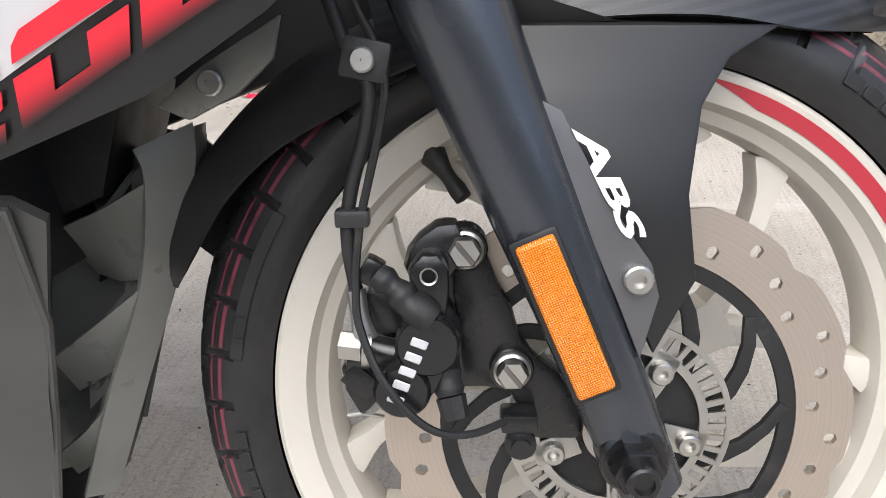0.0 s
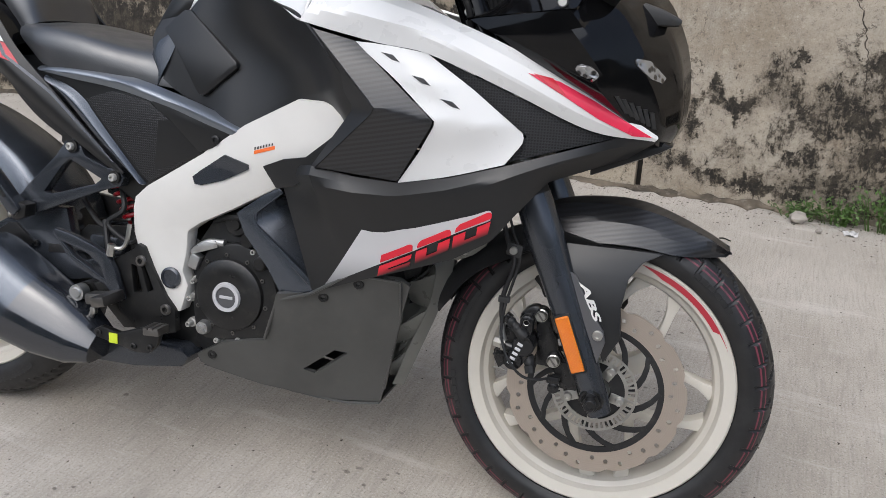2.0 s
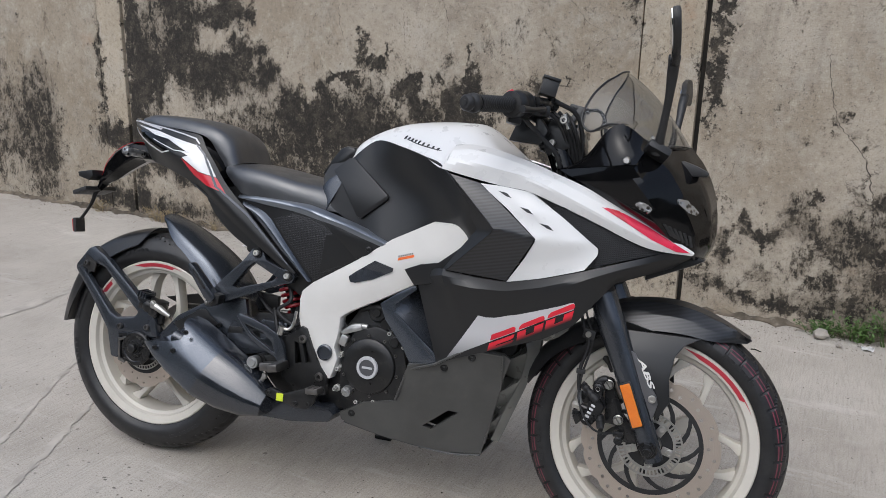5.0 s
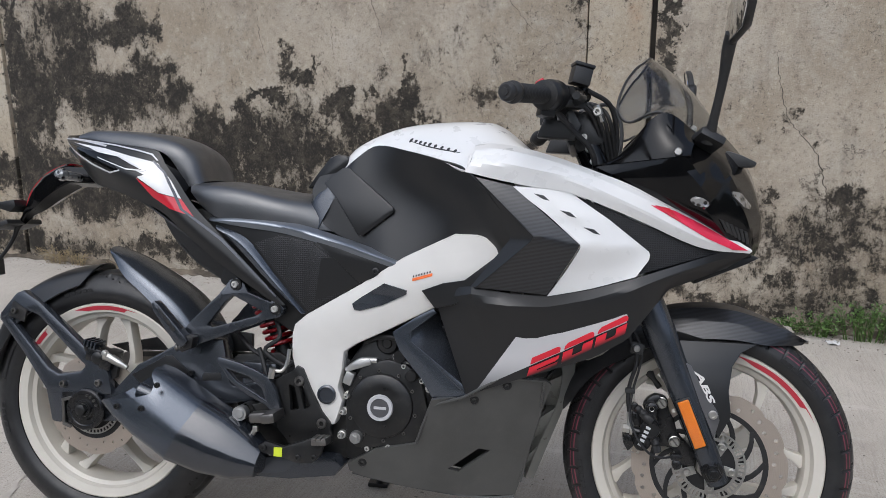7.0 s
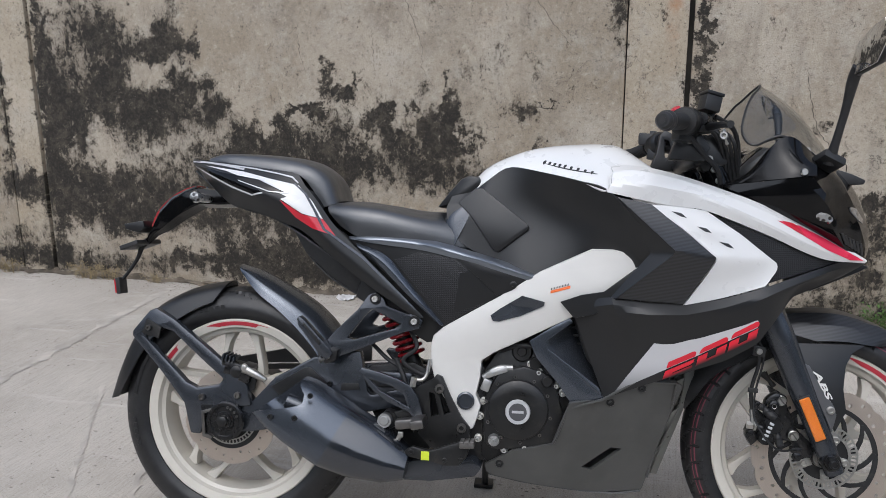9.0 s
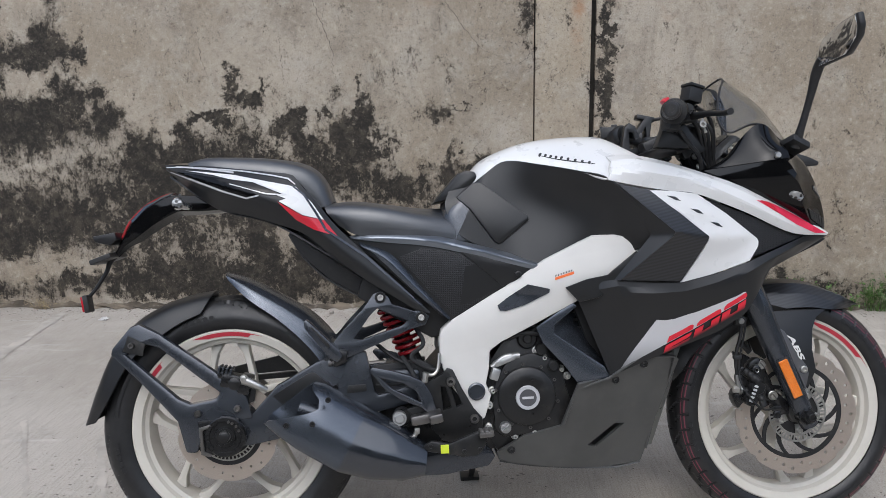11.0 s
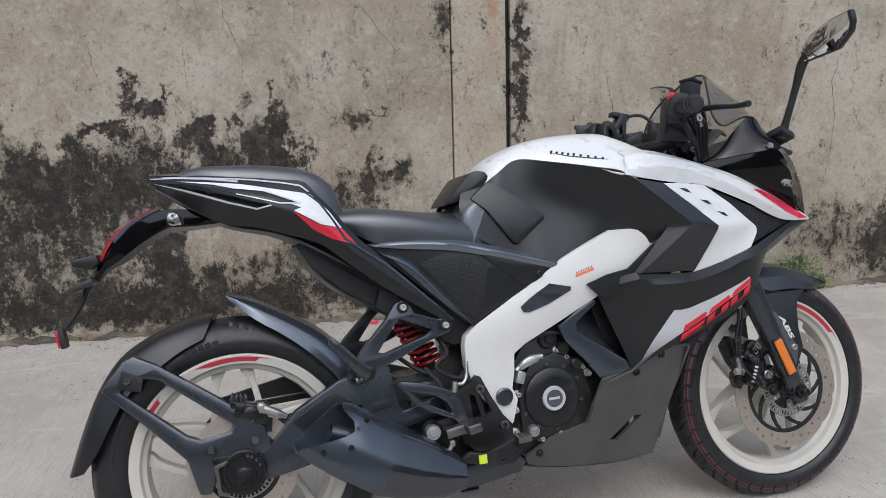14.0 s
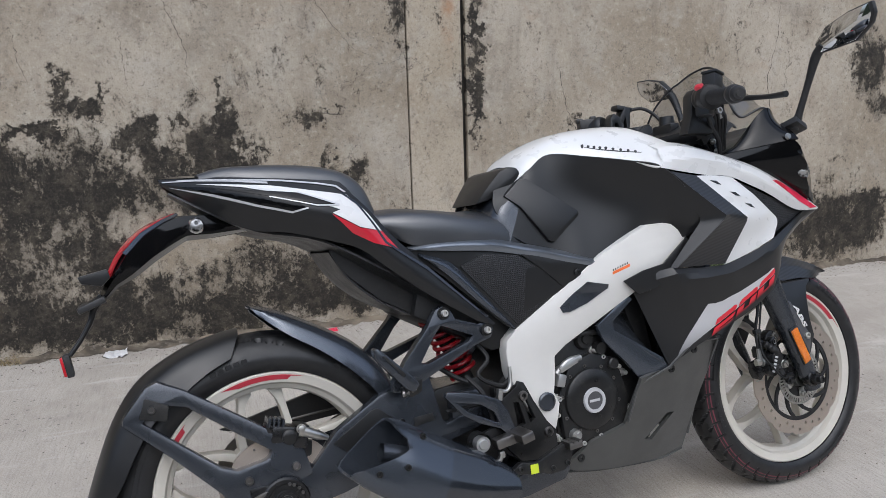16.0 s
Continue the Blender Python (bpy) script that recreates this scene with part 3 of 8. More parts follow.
def skin(rows, count=24, between=4, depth=0.003, curved=True, across=True, sym=False):
    """A smooth sheet through lines of points; sym mirrors them over the machine's middle."""
    lines = [along(r, count, curved) for r in rows]
    if sym:
        lines = [l * (1, -1, 1) for l in lines[:0:-1]] + lines
    lines = np.array(lines)
    grid = np.stack([along(lines[:, k], (len(lines) - 1) * between + 1, across) for k in range(count)], 1)
    bm = bmesh.new()
    vs = [[bm.verts.new(p) for p in line] for line in grid]
    for a, b in zip(vs, vs[1:]):
        for k in range(count - 1):
            bm.faces.new((a[k], a[k + 1], b[k + 1], b[k]))
    bmesh.ops.remove_doubles(bm, verts=bm.verts[:], dist=1e-5)
    if depth:
        if sym:
            bmesh.ops.recalc_face_normals(bm, faces=bm.faces[:])
            mid = sum((f.normal * f.calc_area() for f in bm.faces), Vector())
            if mid.z < 0:
                bmesh.ops.reverse_faces(bm, faces=bm.faces[:])
            bm.normal_update()
            bmesh.ops.solidify(bm, geom=bm.faces[:], thickness=depth)
        else:
            thick(bm, depth)
    return bm


def plate(ring, depth=0.004, bevel=0.0015, holes=(), smooth=False):
    """A panel from a ring of (x, y, z) points on its outer side, with holes, thickened inwards; smooth: evenly curved."""
    if smooth:
        q = np.array([p for l in (ring, *holes) for p in l], float)

        def terms(x, z):
            return np.stack([np.ones_like(x), x, z, x * x, x * z, z * z], -1)
        k = np.linalg.lstsq(terms(q[:, 0], q[:, 2]), q[:, 1], rcond=None)[0]
        loops, flat = [list(ring)] + [list(h) for h in holes], []
        bm = bmesh.new()
        vs = [bm.verts.new((p[0], 0, p[2])) for l in loops for p in l]
        for t in tessellate_polygon([[Vector((p[0], p[2], 0)) for p in l] for l in loops]):
            bm.faces.new([vs[i] for i in t])
        for _ in range(4):
            long = [e for e in bm.edges if e.calc_length() > 0.03]
            if long:
                bmesh.ops.subdivide_edges(bm, edges=long, cuts=1)
                bmesh.ops.triangulate(bm, faces=bm.faces[:])
        for v in bm.verts:
            v.co.y = float(terms(np.array(v.co.x), np.array(v.co.z)) @ k)
        return thick(bm, depth)
    loops = [list(ring)] + [list(h) for h in holes]
    flat = [[Vector((p[0], p[2], 0)) for p in l] for l in loops]
    pts = [p for l in loops for p in l]
    bm = bmesh.new()
    front = [bm.verts.new(p) for p in pts]
    back = [bm.verts.new((p[0], p[1] + depth, p[2])) for p in pts]
    for a, b, c in tessellate_polygon(flat):
        bm.faces.new((front[a], front[b], front[c]))
        bm.faces.new((back[a], back[c], back[b]))
    k = 0
    for l in loops:
        m = len(l)
        for i in range(m):
            a, b = k + i, k + (i + 1) % m
            bm.faces.new((front[a], front[b], back[b], back[a]))
        k += m
    bmesh.ops.recalc_face_normals(bm, faces=bm.faces[:])
    bmesh.ops.dissolve_limit(bm, angle_limit=radians(1.0), verts=bm.verts[:], edges=bm.edges[:])
    return soften(bm, bevel, 40)


def prism(poly, y0, y1, bevel=0.002, holes=()):
    """A side-view outline of (x, z) points, from y0 to y1."""
    y0, y1 = min(y0, y1), max(y0, y1)
    return plate([(x, y0, z) for x, z in poly], y1 - y0, bevel, [[(x, y0, z) for x, z in h] for h in holes])


def tube(points, radius, segments=10, curved=True, count=0, ends=True):
    pts = along(points, count or max(2, len(points) * (5 if curved and len(points) > 2 else 1)), curved)
    radii = radius if isinstance(radius, (list, tuple)) else [radius, radius]
    rs = np.interp(np.linspace(0, 1, len(pts)), np.linspace(0, 1, len(radii)), radii)
    bm, rings, side = bmesh.new(), [], None
    for i, p in enumerate(pts):
        t = Vector(pts[min(i + 1, len(pts) - 1)] - pts[max(i - 1, 0)]).normalized()
        if side is None:
            side = t.orthogonal().normalized()
        side = (side - t * side.dot(t)).normalized()
        up = t.cross(side)
        rings.append([bm.verts.new(Vector(p) + (side * math.cos(a) + up * math.sin(a)) * float(rs[i])) for a in np.linspace(0, 2 * math.pi, segments, endpoint=False)])
    for a, b in zip(rings, rings[1:]):
        for k in range(segments):
            bm.faces.new((a[k], a[(k + 1) % segments], b[(k + 1) % segments], b[k]))
    if ends:
        bm.faces.new(rings[0])
        bm.faces.new(rings[-1])
    return bm


def lathe(profile, segments=64, closed=False):
    """Turns (radius, y) points about the y axis."""
    bm = bmesh.new()
    rings = []
    for r, y in profile:
        rings.append([bm.verts.new((r * math.cos(a), y, r * math.sin(a))) for a in np.linspace(0, 2 * math.pi, segments, endpoint=False)] if r > 1e-6 else [bm.verts.new((0, y, 0))])
    if closed:
        rings.append(rings[0])
    for a, b in zip(rings, rings[1:]):
        for k in range(segments):
            q = [a[k % len(a)], a[(k + 1) % len(a)], b[(k + 1) % len(b)], b[k % len(b)]]
            q = [v for i, v in enumerate(q) if v not in q[:i]]
            if len(q) > 2:
                bm.faces.new(q)
    return bm


def moved(bm, offset=(0, 0, 0), turn=(0, 0, 0)):
    bm.transform(pose(*offset, *turn))
    return bm


def joined(*bms):
    whole = bmesh.new()
    for b in bms:
        me = bpy.data.meshes.new("piece")
        b.to_mesh(me)
        whole.from_mesh(me)
        bpy.data.meshes.remove(me)
        b.free()
    return whole


def block(size, bevel=0.003, offset=(0, 0, 0), turn=(0, 0, 0), segments=2):
    bm = bmesh.new()
    bmesh.ops.create_cube(bm, size=1.0)
    for v in bm.verts:
        v.co = Vector((v.co.x * size[0], v.co.y * size[1], v.co.z * size[2]))
    soften(bm, bevel, 30, segments)
    return moved(bm, offset, turn)


def bolt(radius, height, offset, turn=(0, 0, 0), socket=0.5):
    """A cap bolt that looks towards -y, with a socket in its head."""
    r, s = radius, radius * socket
    bm = lathe([(0, -height * 0.35), (s, -height * 0.35), (s, -height), (r * 0.85, -height), (r, -height * 0.8), (r, 0.0)], 14)
    return moved(bm, offset, turn)


def hexbolt(radius, height, offset):
    bm = joined(lathe([(radius * 1.35, 0), (radius * 1.35, -height * 0.25), (radius, -height * 0.25)], 16),
                lathe([(radius, -height * 0.25), (radius, -height * 0.9), (radius * 0.8, -height), (0, -height)], 6))
    return moved(bm, offset)


class Draper:
    """Lays flat shapes on the outer side of a panel."""

    def __init__(self, bm):
        self.tree = BVHTree.FromBMesh(bm)

    def y(self, x, z):
        hit = self.tree.ray_cast(Vector((x, -2, z)), Vector((0, 1, 0)))
        if hit[0] is None:
            hit = self.tree.find_nearest(Vector((x, -0.3, z)))
        return hit[0].y

    def lay(self, poly, lift=0.0012, cell=0.012, depth=0.0008):
        """A film with the given (x, z) outline."""
        flat = [Vector((x, z, 0)) for x, z in poly]
        bm = bmesh.new()
        vs = [bm.verts.new((x, 0, z)) for x, z in poly]
        for t in tessellate_polygon([flat]):
            bm.faces.new([vs[i] for i in t])
        return self.onto(bm, lift, cell, depth)

    def onto(self, bm, lift=0.0012, cell=0.012, depth=0.0008):
        for _ in range(5):
            long = [e for e in bm.edges if e.calc_length() > cell]
            if not long:
                break
            bmesh.ops.subdivide_edges(bm, edges=long, cuts=1, use_grid_fill=False)
            bmesh.ops.triangulate(bm, faces=bm.faces[:])
        for v in bm.verts:
            v.co.y = self.y(v.co.x, v.co.z) - lift
        return thick(bm, depth)


def lettering(text, height, shear=0.0, width=1.0):
    """Letters as a flat mesh in x and z, from the built-in font."""
    data = bpy.data.curves.new("letters", "FONT")
    data.body, data.size, data.shear, data.resolution_u = text, height, shear, 3
    data.offset = height * 0.035
    ob = bpy.data.objects.new("letters", data)
    me = bpy.data.meshes.new_from_object(ob)
    bm = bmesh.new()
    bm.from_mesh(me)
    for v in bm.verts:
        v.co = Vector((v.co.x * width, 0, v.co.y))
    bpy.data.objects.remove(ob)
    bpy.data.curves.remove(data)
    bpy.data.meshes.remove(me)
    return bm


# ---- ground and walls ----
def setting():
    bm = bmesh.new()
    bmesh.ops.create_grid(bm, x_segments=40, y_segments=40, size=60)
    for v in bm.verts:
        v.co.z = 0.0
    ground = finish("ground", bm, CONCRETE)
    tagged(ground, "grey broom-finished concrete yard with stains and specks", "ground", kind="structure")
    # wall slabs between open joints
    face, top = 2.075, 3.4
    spans = [("wall_1", -9.0, -2.508, face), ("pilaster_1", -2.500, -2.300, face - 0.004), ("wall_2", -2.280, 0.806, face), ("pilaster_2", 0.811, 1.060, face - 0.005), ("wall_3", 1.082, 11.0, face)]
    for name, x0, x1, y in spans:
        bm = bmesh.new()
        bmesh.ops.create_cube(bm, size=1.0)
        for v in bm.verts:
            v.co = Vector((x0 if v.co.x < 0 else x1, y if v.co.y < 0 else y + 0.22, -0.05 if v.co.z < 0 else top))
        ob = finish(name, soften(bm, 0.006), PIER if name.startswith("pilaster") else PLASTER)
        tagged(ob, "weathered cement-rendered wall stained with black mould", "wall", kind="structure")
    bm = bmesh.new()
    bmesh.ops.create_cube(bm, size=1.0)
    for v in bm.verts:
        v.co = Vector((-8.9 if v.co.x < 0 else 10.9, face + 0.03 if v.co.y < 0 else face + 0.2, 0.0 if v.co.z < 0 else top - 0.02))
    tagged(finish("wall_joint_backing", bm, DARKJOINT), "black mouldy filling behind the open wall joints", "wall", kind="structure")
    # unseen dark walls, added to close the yard and darken reflections on the machine
    for name, x0, x1, y0, y1, z in (("unseen_wall_south", -12.0, 13.0, -8.3, -8.0, 3.6), ("unseen_wall_west", -12.0, -11.7, -8.0, 2.0, 3.2), ("unseen_wall_east", 12.7, 13.0, -8.0, 2.0, 3.2)):
        bm = bmesh.new()
        bmesh.ops.create_cube(bm, size=1.0)
        for v in bm.verts:
            v.co = Vector((x0 if v.co.x < 0 else x1, y0 if v.co.y < 0 else y1, -0.05 if v.co.z < 0 else z))
        tagged(finish(name, bm, BACKDROP), "unseen dark green wall added to close the yard and darken reflections", "wall", kind="structure")
    # low ragged fillet of dirt along the wall's foot
    rnd = random.Random(4)
    xs = np.arange(-6, 8, 0.035)
    low = [(x, face - 0.016 - 0.05 * rnd.random() ** 2, 0.001) for x in xs]
    mid = [(x, face - 0.010, 0.004 + 0.014 * rnd.random()) for x in xs]
    high = [(x, face + 0.003, 0.010 + 0.034 * rnd.random() ** 2) for x in xs]
    bm = skin([low, mid, high], len(xs) * 3, 3, 0.0, False)
    tagged(finish("trim", bm, SOIL), "line of dirt along the foot of the wall", "dirt", kind="structure")


def crack(name, pts, width):
    """A dark open crack as a thin ragged groove line on the wall face."""
    rnd = random.Random(len(pts) + int(pts[0][0] * 100))
    line = along([(x, 2.0735, z) for x, z in pts], len(pts) * 9, False)
    bm = bmesh.new()
    prev = None
    for i, p in enumerate(line):
        w = 0.6 * width * (0.35 + rnd.random()) * (1 - 0.6 * abs(2 * i / len(line) - 1))
        j = (rnd.random() - 0.5) * 0.012
        a, b = bm.verts.new((p[0] + j - w, p[1], p[2])), bm.verts.new((p[0] + j + w, p[1], p[2]))
        if prev:
            bm.faces.new((prev[0], prev[1], b, a))
        prev = (a, b)
    ob = finish(name, bm, CRACK)
    return tagged(ob, "thin dark crack in the wall render", "crack", "wall cracks", "structure")


setting()
crack("wall_crack", [(-0.17, 1.62), (-0.2, 1.45), (-0.16, 1.35), (-0.11, 1.22), (-0.12, 1.13), (-0.05, 1.02)], 0.0022)
crack("wall_crack", [(0.30, 1.6), (0.41, 1.42), (0.515, 1.28), (0.58, 1.21), (0.67, 1.18)], 0.0022)
crack("wall_crack", [(2.76, 1.5), (2.75, 1.235), (2.70, 1.02), (2.73, 0.85), (2.71, 0.63), (2.66, 0.4)], 0.0026)
crack("wall_crack", [(1.54, 1.12), (1.57, 0.95), (1.6, 0.86), (1.72, 0.72), (1.77, 0.56), (1.78, 0.45), (1.83, 0.28), (1.86, 0.12)], 0.0036)
crack("wall_crack", [(-0.74, 1.34), (-0.73, 1.2), (-0.70, 1.1)], 0.0022)
crack("wall_crack", [(-0.36, 1.3), (-0.355, 1.2), (-0.345, 1.06)], 0.0018)
crack("wall_crack", [(2.2, 0.95), (2.42, 0.93), (2.6, 0.95), (2.7, 0.93)], 0.002)


def slab_joint(name, x0, y0, x1, y1, width, seed):
    """A worn mortar line between two concrete slabs."""
    rnd = random.Random(seed)
    bm = bmesh.new()
    prev = None
    for k in range(61):
        f = k / 60
        x, y = x0 + (x1 - x0) * f + (rnd.random() - 0.5) * 0.012, y0 + (y1 - y0) * f + (rnd.random() - 0.5) * 0.012
        w = width * (0.25 + 0.9 * rnd.random()) / math.hypot(x1 - x0, y1 - y0)
        nx, ny = -(y1 - y0) * w, (x1 - x0) * w
        a, c = bm.verts.new((x - nx, y - ny, 0.0025)), bm.verts.new((x + nx, y + ny, 0.0025))
        if prev:
            bm.faces.new((prev[0], a, c, prev[1]))
        prev = (a, c)
    ob = finish(name, bm, MORTAR)
    return tagged(ob, "pale worn joint line between concrete slabs", "joint", "slab joints", "structure")


MORTAR = plain("pale_mortar", (0.425, 0.392, 0.345), 0.9, 0.0, 0.2, 60, 0.5, 0.3)
slab_joint("floor_joint", -1.30, 0.10, -1.47, 1.95, 0.03, 3)
slab_joint("floor_joint", 0.02, -0.62, -0.62, 0.62, 0.014, 5)
slab_joint("floor_joint", -0.30, -0.30, -0.95, 0.75, 0.010, 8)


# ---- motorcycle ----
# Local axes: x ahead, y to the machine's left, z up; origin under the rear axle.
LEANING = pose(0.0014, 0.0664, 0.0, 0, 0, 7.3) @ pose(0, 0, 0, -11.7, 0, 0)
bike = new("motorcycle")
bike.matrix_world = LEANING
tagged(bike, "white, black and red faired sport motorcycle leaning on its side stand", "motorcycle")


def polar(r, a, c=(0, 0)):
    return (c[0] + r * math.cos(radians(a)), c[1] + r * math.sin(radians(a)))


def tyre_mesh(outer, bead, half, sipes, lean, edge=0.70):
    """A tyre about the origin: round crown, bulging sidewall, slanted grooves cut into the tread."""
    step = 20
    n, m = sipes * step, 36
    bm, rings = bmesh.new(), []
    section = []
    for s in np.linspace(-1, 1, m):
        a = abs(s)
        if a < 0.62:
            ang = a / 0.62 * radians(72)
            y, r = half * 0.93 * math.sin(ang), outer - half * 0.72 * (1 - math.cos(ang))
        else:
            f = (a - 0.62) / 0.38
            y0, r0 = half * 0.93 * math.sin(radians(72)), outer - half * 0.72 * (1 - math.cos(radians(72)))
            y, r = y0 + half * (0.13 * math.sin(f * math.pi * 0.75) - 0.16 * f * f), r0 + (bead - r0) * f
        section.append((a, math.copysign(y, s), r))
    for i in range(n):
        th = 2 * math.pi * i / n
        ring = []
        for a, y, r in section:
            q = (i / step + math.copysign(lean, y) * (max(0.0, 0.5 - a)) * 2.2) % 1.0
            cut = 0.0
            if 0.08 < a < edge and q < 0.11:
                cut = 0.0068 if a > 0.3 or (i // step) % 2 else 0.003
            if 0.20 < a < 0.26 and (i // step) % 2 == 0:
                cut = max(cut, 0.0025)
            ring.append(bm.verts.new(((r - cut) * math.cos(th), y, (r - cut) * math.sin(th))))
        rings.append(ring)
    for i in range(n):
        a, b = rings[i], rings[(i + 1) % n]
        for k in range(m - 1):
            bm.faces.new((a[k], a[k + 1], b[k + 1], b[k]))
    return bm


def sidewall_bars(outer, bead, half, spots):
    """Raised mould marks on a sidewall, as plain bars."""
    bms = []
    mid = (outer + bead) / 2 - 0.006
    for a0, a1, high in spots:
        for a in np.arange(a0, a1, 3.4):
            p = polar(mid, a)
            bms.append(block((0.0085, 0.0009, high), 0.0004, (p[0], -half * 0.985, p[1]), (0, 90 - a - 90 + 0, 0), 1))
    return joined(*bms)


def band_poly(line, widths):
    """Outline of a flat bar along a line of (x, z) points."""
    pts = along(line, 15)
    wid = np.interp(np.linspace(0, 1, 15), np.linspace(0, 1, len(widths)), widths) / 2
    one, two = [], []
    for k, p in enumerate(pts):
        t = Vector(pts[min(k + 1, 14)] - pts[max(k - 1, 0)]).normalized()
        one.append((p[0] - t.y * wid[k], p[1] + t.x * wid[k]))
        two.append((p[0] + t.y * wid[k], p[1] - t.x * wid[k]))
    return one + two[::-1]


def spoke_mesh(inner, outer, deep):
    """One wide Y spoke towards +x: a short trunk and two bowed branches that flare into the rim."""
    bms = [prism(band_poly([(inner, 0), (0.075, 0), (0.100, 0)], [0.040, 0.034, 0.040]), -deep * 1.1, deep * 1.1, 0.005)]
    for side in (1, -1):
        path = [(0.080, 0.004 * side)] + [polar(r, a * side) for r, a in ((0.110, 10.0), (0.145, 18.5), (0.175, 24.0), (outer, 27.5))]
        bms.append(prism(band_poly(path, [0.020, 0.017, 0.0145, 0.0135, 0.016, 0.030]), -deep, deep, 0.004))
    return joined(*bms)


def wavy_ring(inner, outer, wave, petals, y0, y1, hole, rings):
    """A brake disc ring: wavy edge and drilled holes."""
    bm = bmesh.new()
    cells = petals * 3

    def rim(a):
        return outer + wave * (1 if math.cos(a * petals) > -0.3 else math.cos((math.cos(a * petals) + 0.3) / 0.7 * math.pi / 2) * 2 - 1)

    for y in (y0, y1):
        grid = {}

        def vert(i, k, r):
            key = (i % (cells * 2), k)
            if key not in grid:
                a = math.pi * i / cells
                grid[key] = bm.verts.new((r * math.cos(a), y, r * math.sin(a)))
            return grid[key]

        for c in range(cells):
            rm = rings[c % 3]
            i = 2 * c
            rad = lambda j, k: inner if k == 0 else ((inner + outer) / 2 if k == 1 else rim(math.pi * j / cells))
            edge = [vert(i, 0, rad(i, 0)), vert(i + 1, 0, rad(i + 1, 0)), vert(i + 2, 0, rad(i + 2, 0)), vert(i + 2, 1, rad(i + 2, 1)),
                    vert(i + 2, 2, rad(i + 2, 2)), vert(i + 1, 2, rad(i + 1, 2)), vert(i, 2, rad(i, 2)), vert(i, 1, rad(i, 1))]
            am = math.pi * (i + 1) / cells
            cx, cz = rm * math.cos(am), rm * math.sin(am)
            inn = []
            for v in edge:
                d = Vector((v.co.x - cx, 0, v.co.z - cz)).normalized()
                inn.append(bm.verts.new((cx + d.x * hole, y, cz + d.z * hole)))
            for k in range(8):
                bm.faces.new((edge[k], edge[(k + 1) % 8], inn[(k + 1) % 8], inn[k]))
    # close the rim, the bore and the holes between both sides
    bm.edges.ensure_lookup_table()
    loose = [e for e in bm.edges if len(e.link_faces) == 1]
    geom = {}
    for e in loose:
        if all(abs(v.co.y - y0) < 1e-6 for v in e.verts):
            key = tuple(sorted((round(v.co.x, 5), round(v.co.z, 5)) for v in e.verts))
            geom[key] = [e, None]
    for e in loose:
        key = tuple(sorted((round(v.co.x, 5), round(v.co.z, 5)) for v in e.verts))
        if key in geom and e is not geom[key][0]:
            geom[key][1] = e
    for e, g in geom.values():
        if g is not None:
            a, b = e.verts
            c = min(g.verts, key=lambda v: (v.co - b.co).length)
            d = g.other_vert(c)
            bm.faces.new((a, b, c, d))
    return bm


def wheel(name, label, cx, cz, outer, half, rim_r, front):
    """A cast wheel with its tyre and brake disc; returns the hub part."""
    w = 0.040 if front else 0.052
    R = rim_r
    side = [(R, -w), (R - 0.003, -w - 0.002), (R - 0.021, -w + 0.003), (R - 0.0235, -w + 0.008), (R - 0.026, -w + 0.013), (R - 0.034, -w + 0.018), (R - 0.038, -0.012)]
    back = [(R + 0.001, w - 0.006), (R - 0.012, w - 0.012), (R - 0.012, -w + 0.012), (R + 0.001, -w + 0.006)]
    rim = lathe(side + [(r, -y) for r, y in side[::-1]] + back, 128, True)
    hubr = 0.034 if front else 0.045
    hub = lathe([(0.010, -w - 0.008), (hubr, -w - 0.008), (hubr + 0.004, -w), (hubr + 0.002, 0), (hubr + 0.004, w), (hubr, w + 0.01), (0.010, w + 0.01)], 48, True)
    root = part(name, joined(rim, hub), WHEELW, bike, label, 30, at=(cx, 0, cz))
    turn0 = 28 if front else 56
    for k in range(5):
        sp = moved(spoke_mesh(hubr - 0.004, R - 0.033, 0.014 if front else 0.017), turn=(0, -(turn0 + 72 * k), 0))
        part("spoke", sp, WHEELW, root)
    part("tyre", tyre_mesh(outer, R + 0.001, half, 44 if front else 18, 1.1 if front else 1.6, 0.70 if front else 0.5), TYRE if front else RTYRE, root, "new black tyre with slanted tread grooves")
    tagged(part("sidewall_mark", sidewall_bars(outer, R, half, [(150, 172, 0.017), (186, 200, 0.012), (40, 58, 0.012), (-70, -48, 0.017), (98, 112, 0.011)]), TYRE if front else RTYRE, root), kind="stuff")
    # red rim stripes
    for a0, a1 in ((24, 77),) if front else ((70, 112), (134, 148)):
        bm = bmesh.new()
        prev = None
        for a in np.linspace(a0, a1, 26):
            f = (a - a0) / (a1 - a0)
            r1, r0 = R - 0.0065, R - 0.0065 - 0.0095 * (0.25 * (f / 0.19) if f < 0.19 else min(1.0, max(0.0, (1 - f) * 5)))
            q0, q1 = polar(r0, a), polar(r1, a)
            yy = lambda r: -w - 0.0028 + (R - 0.003 - r) * 0.278
            v = (bm.verts.new((q0[0], yy(r0), q0[1])), bm.verts.new((q1[0], yy(r1), q1[1])))
            if prev:
                bm.faces.new((prev[0], prev[1], v[1], v[0]))
            prev = v
        part("rim_stripe", thick(bm, 0.0006), STRIPE, root)
    return root


FX, FZ, RZ = 1.347, 0.2855, 0.304
front = wheel("front_wheel", "cream white cast front wheel with red rim stripe", FX, FZ, 0.2895, 0.052, 0.2287, True)
rear = wheel("rear_wheel", "cream white cast rear wheel with red rim stripe", 0.0, RZ, 0.305, 0.066, 0.2287, False)

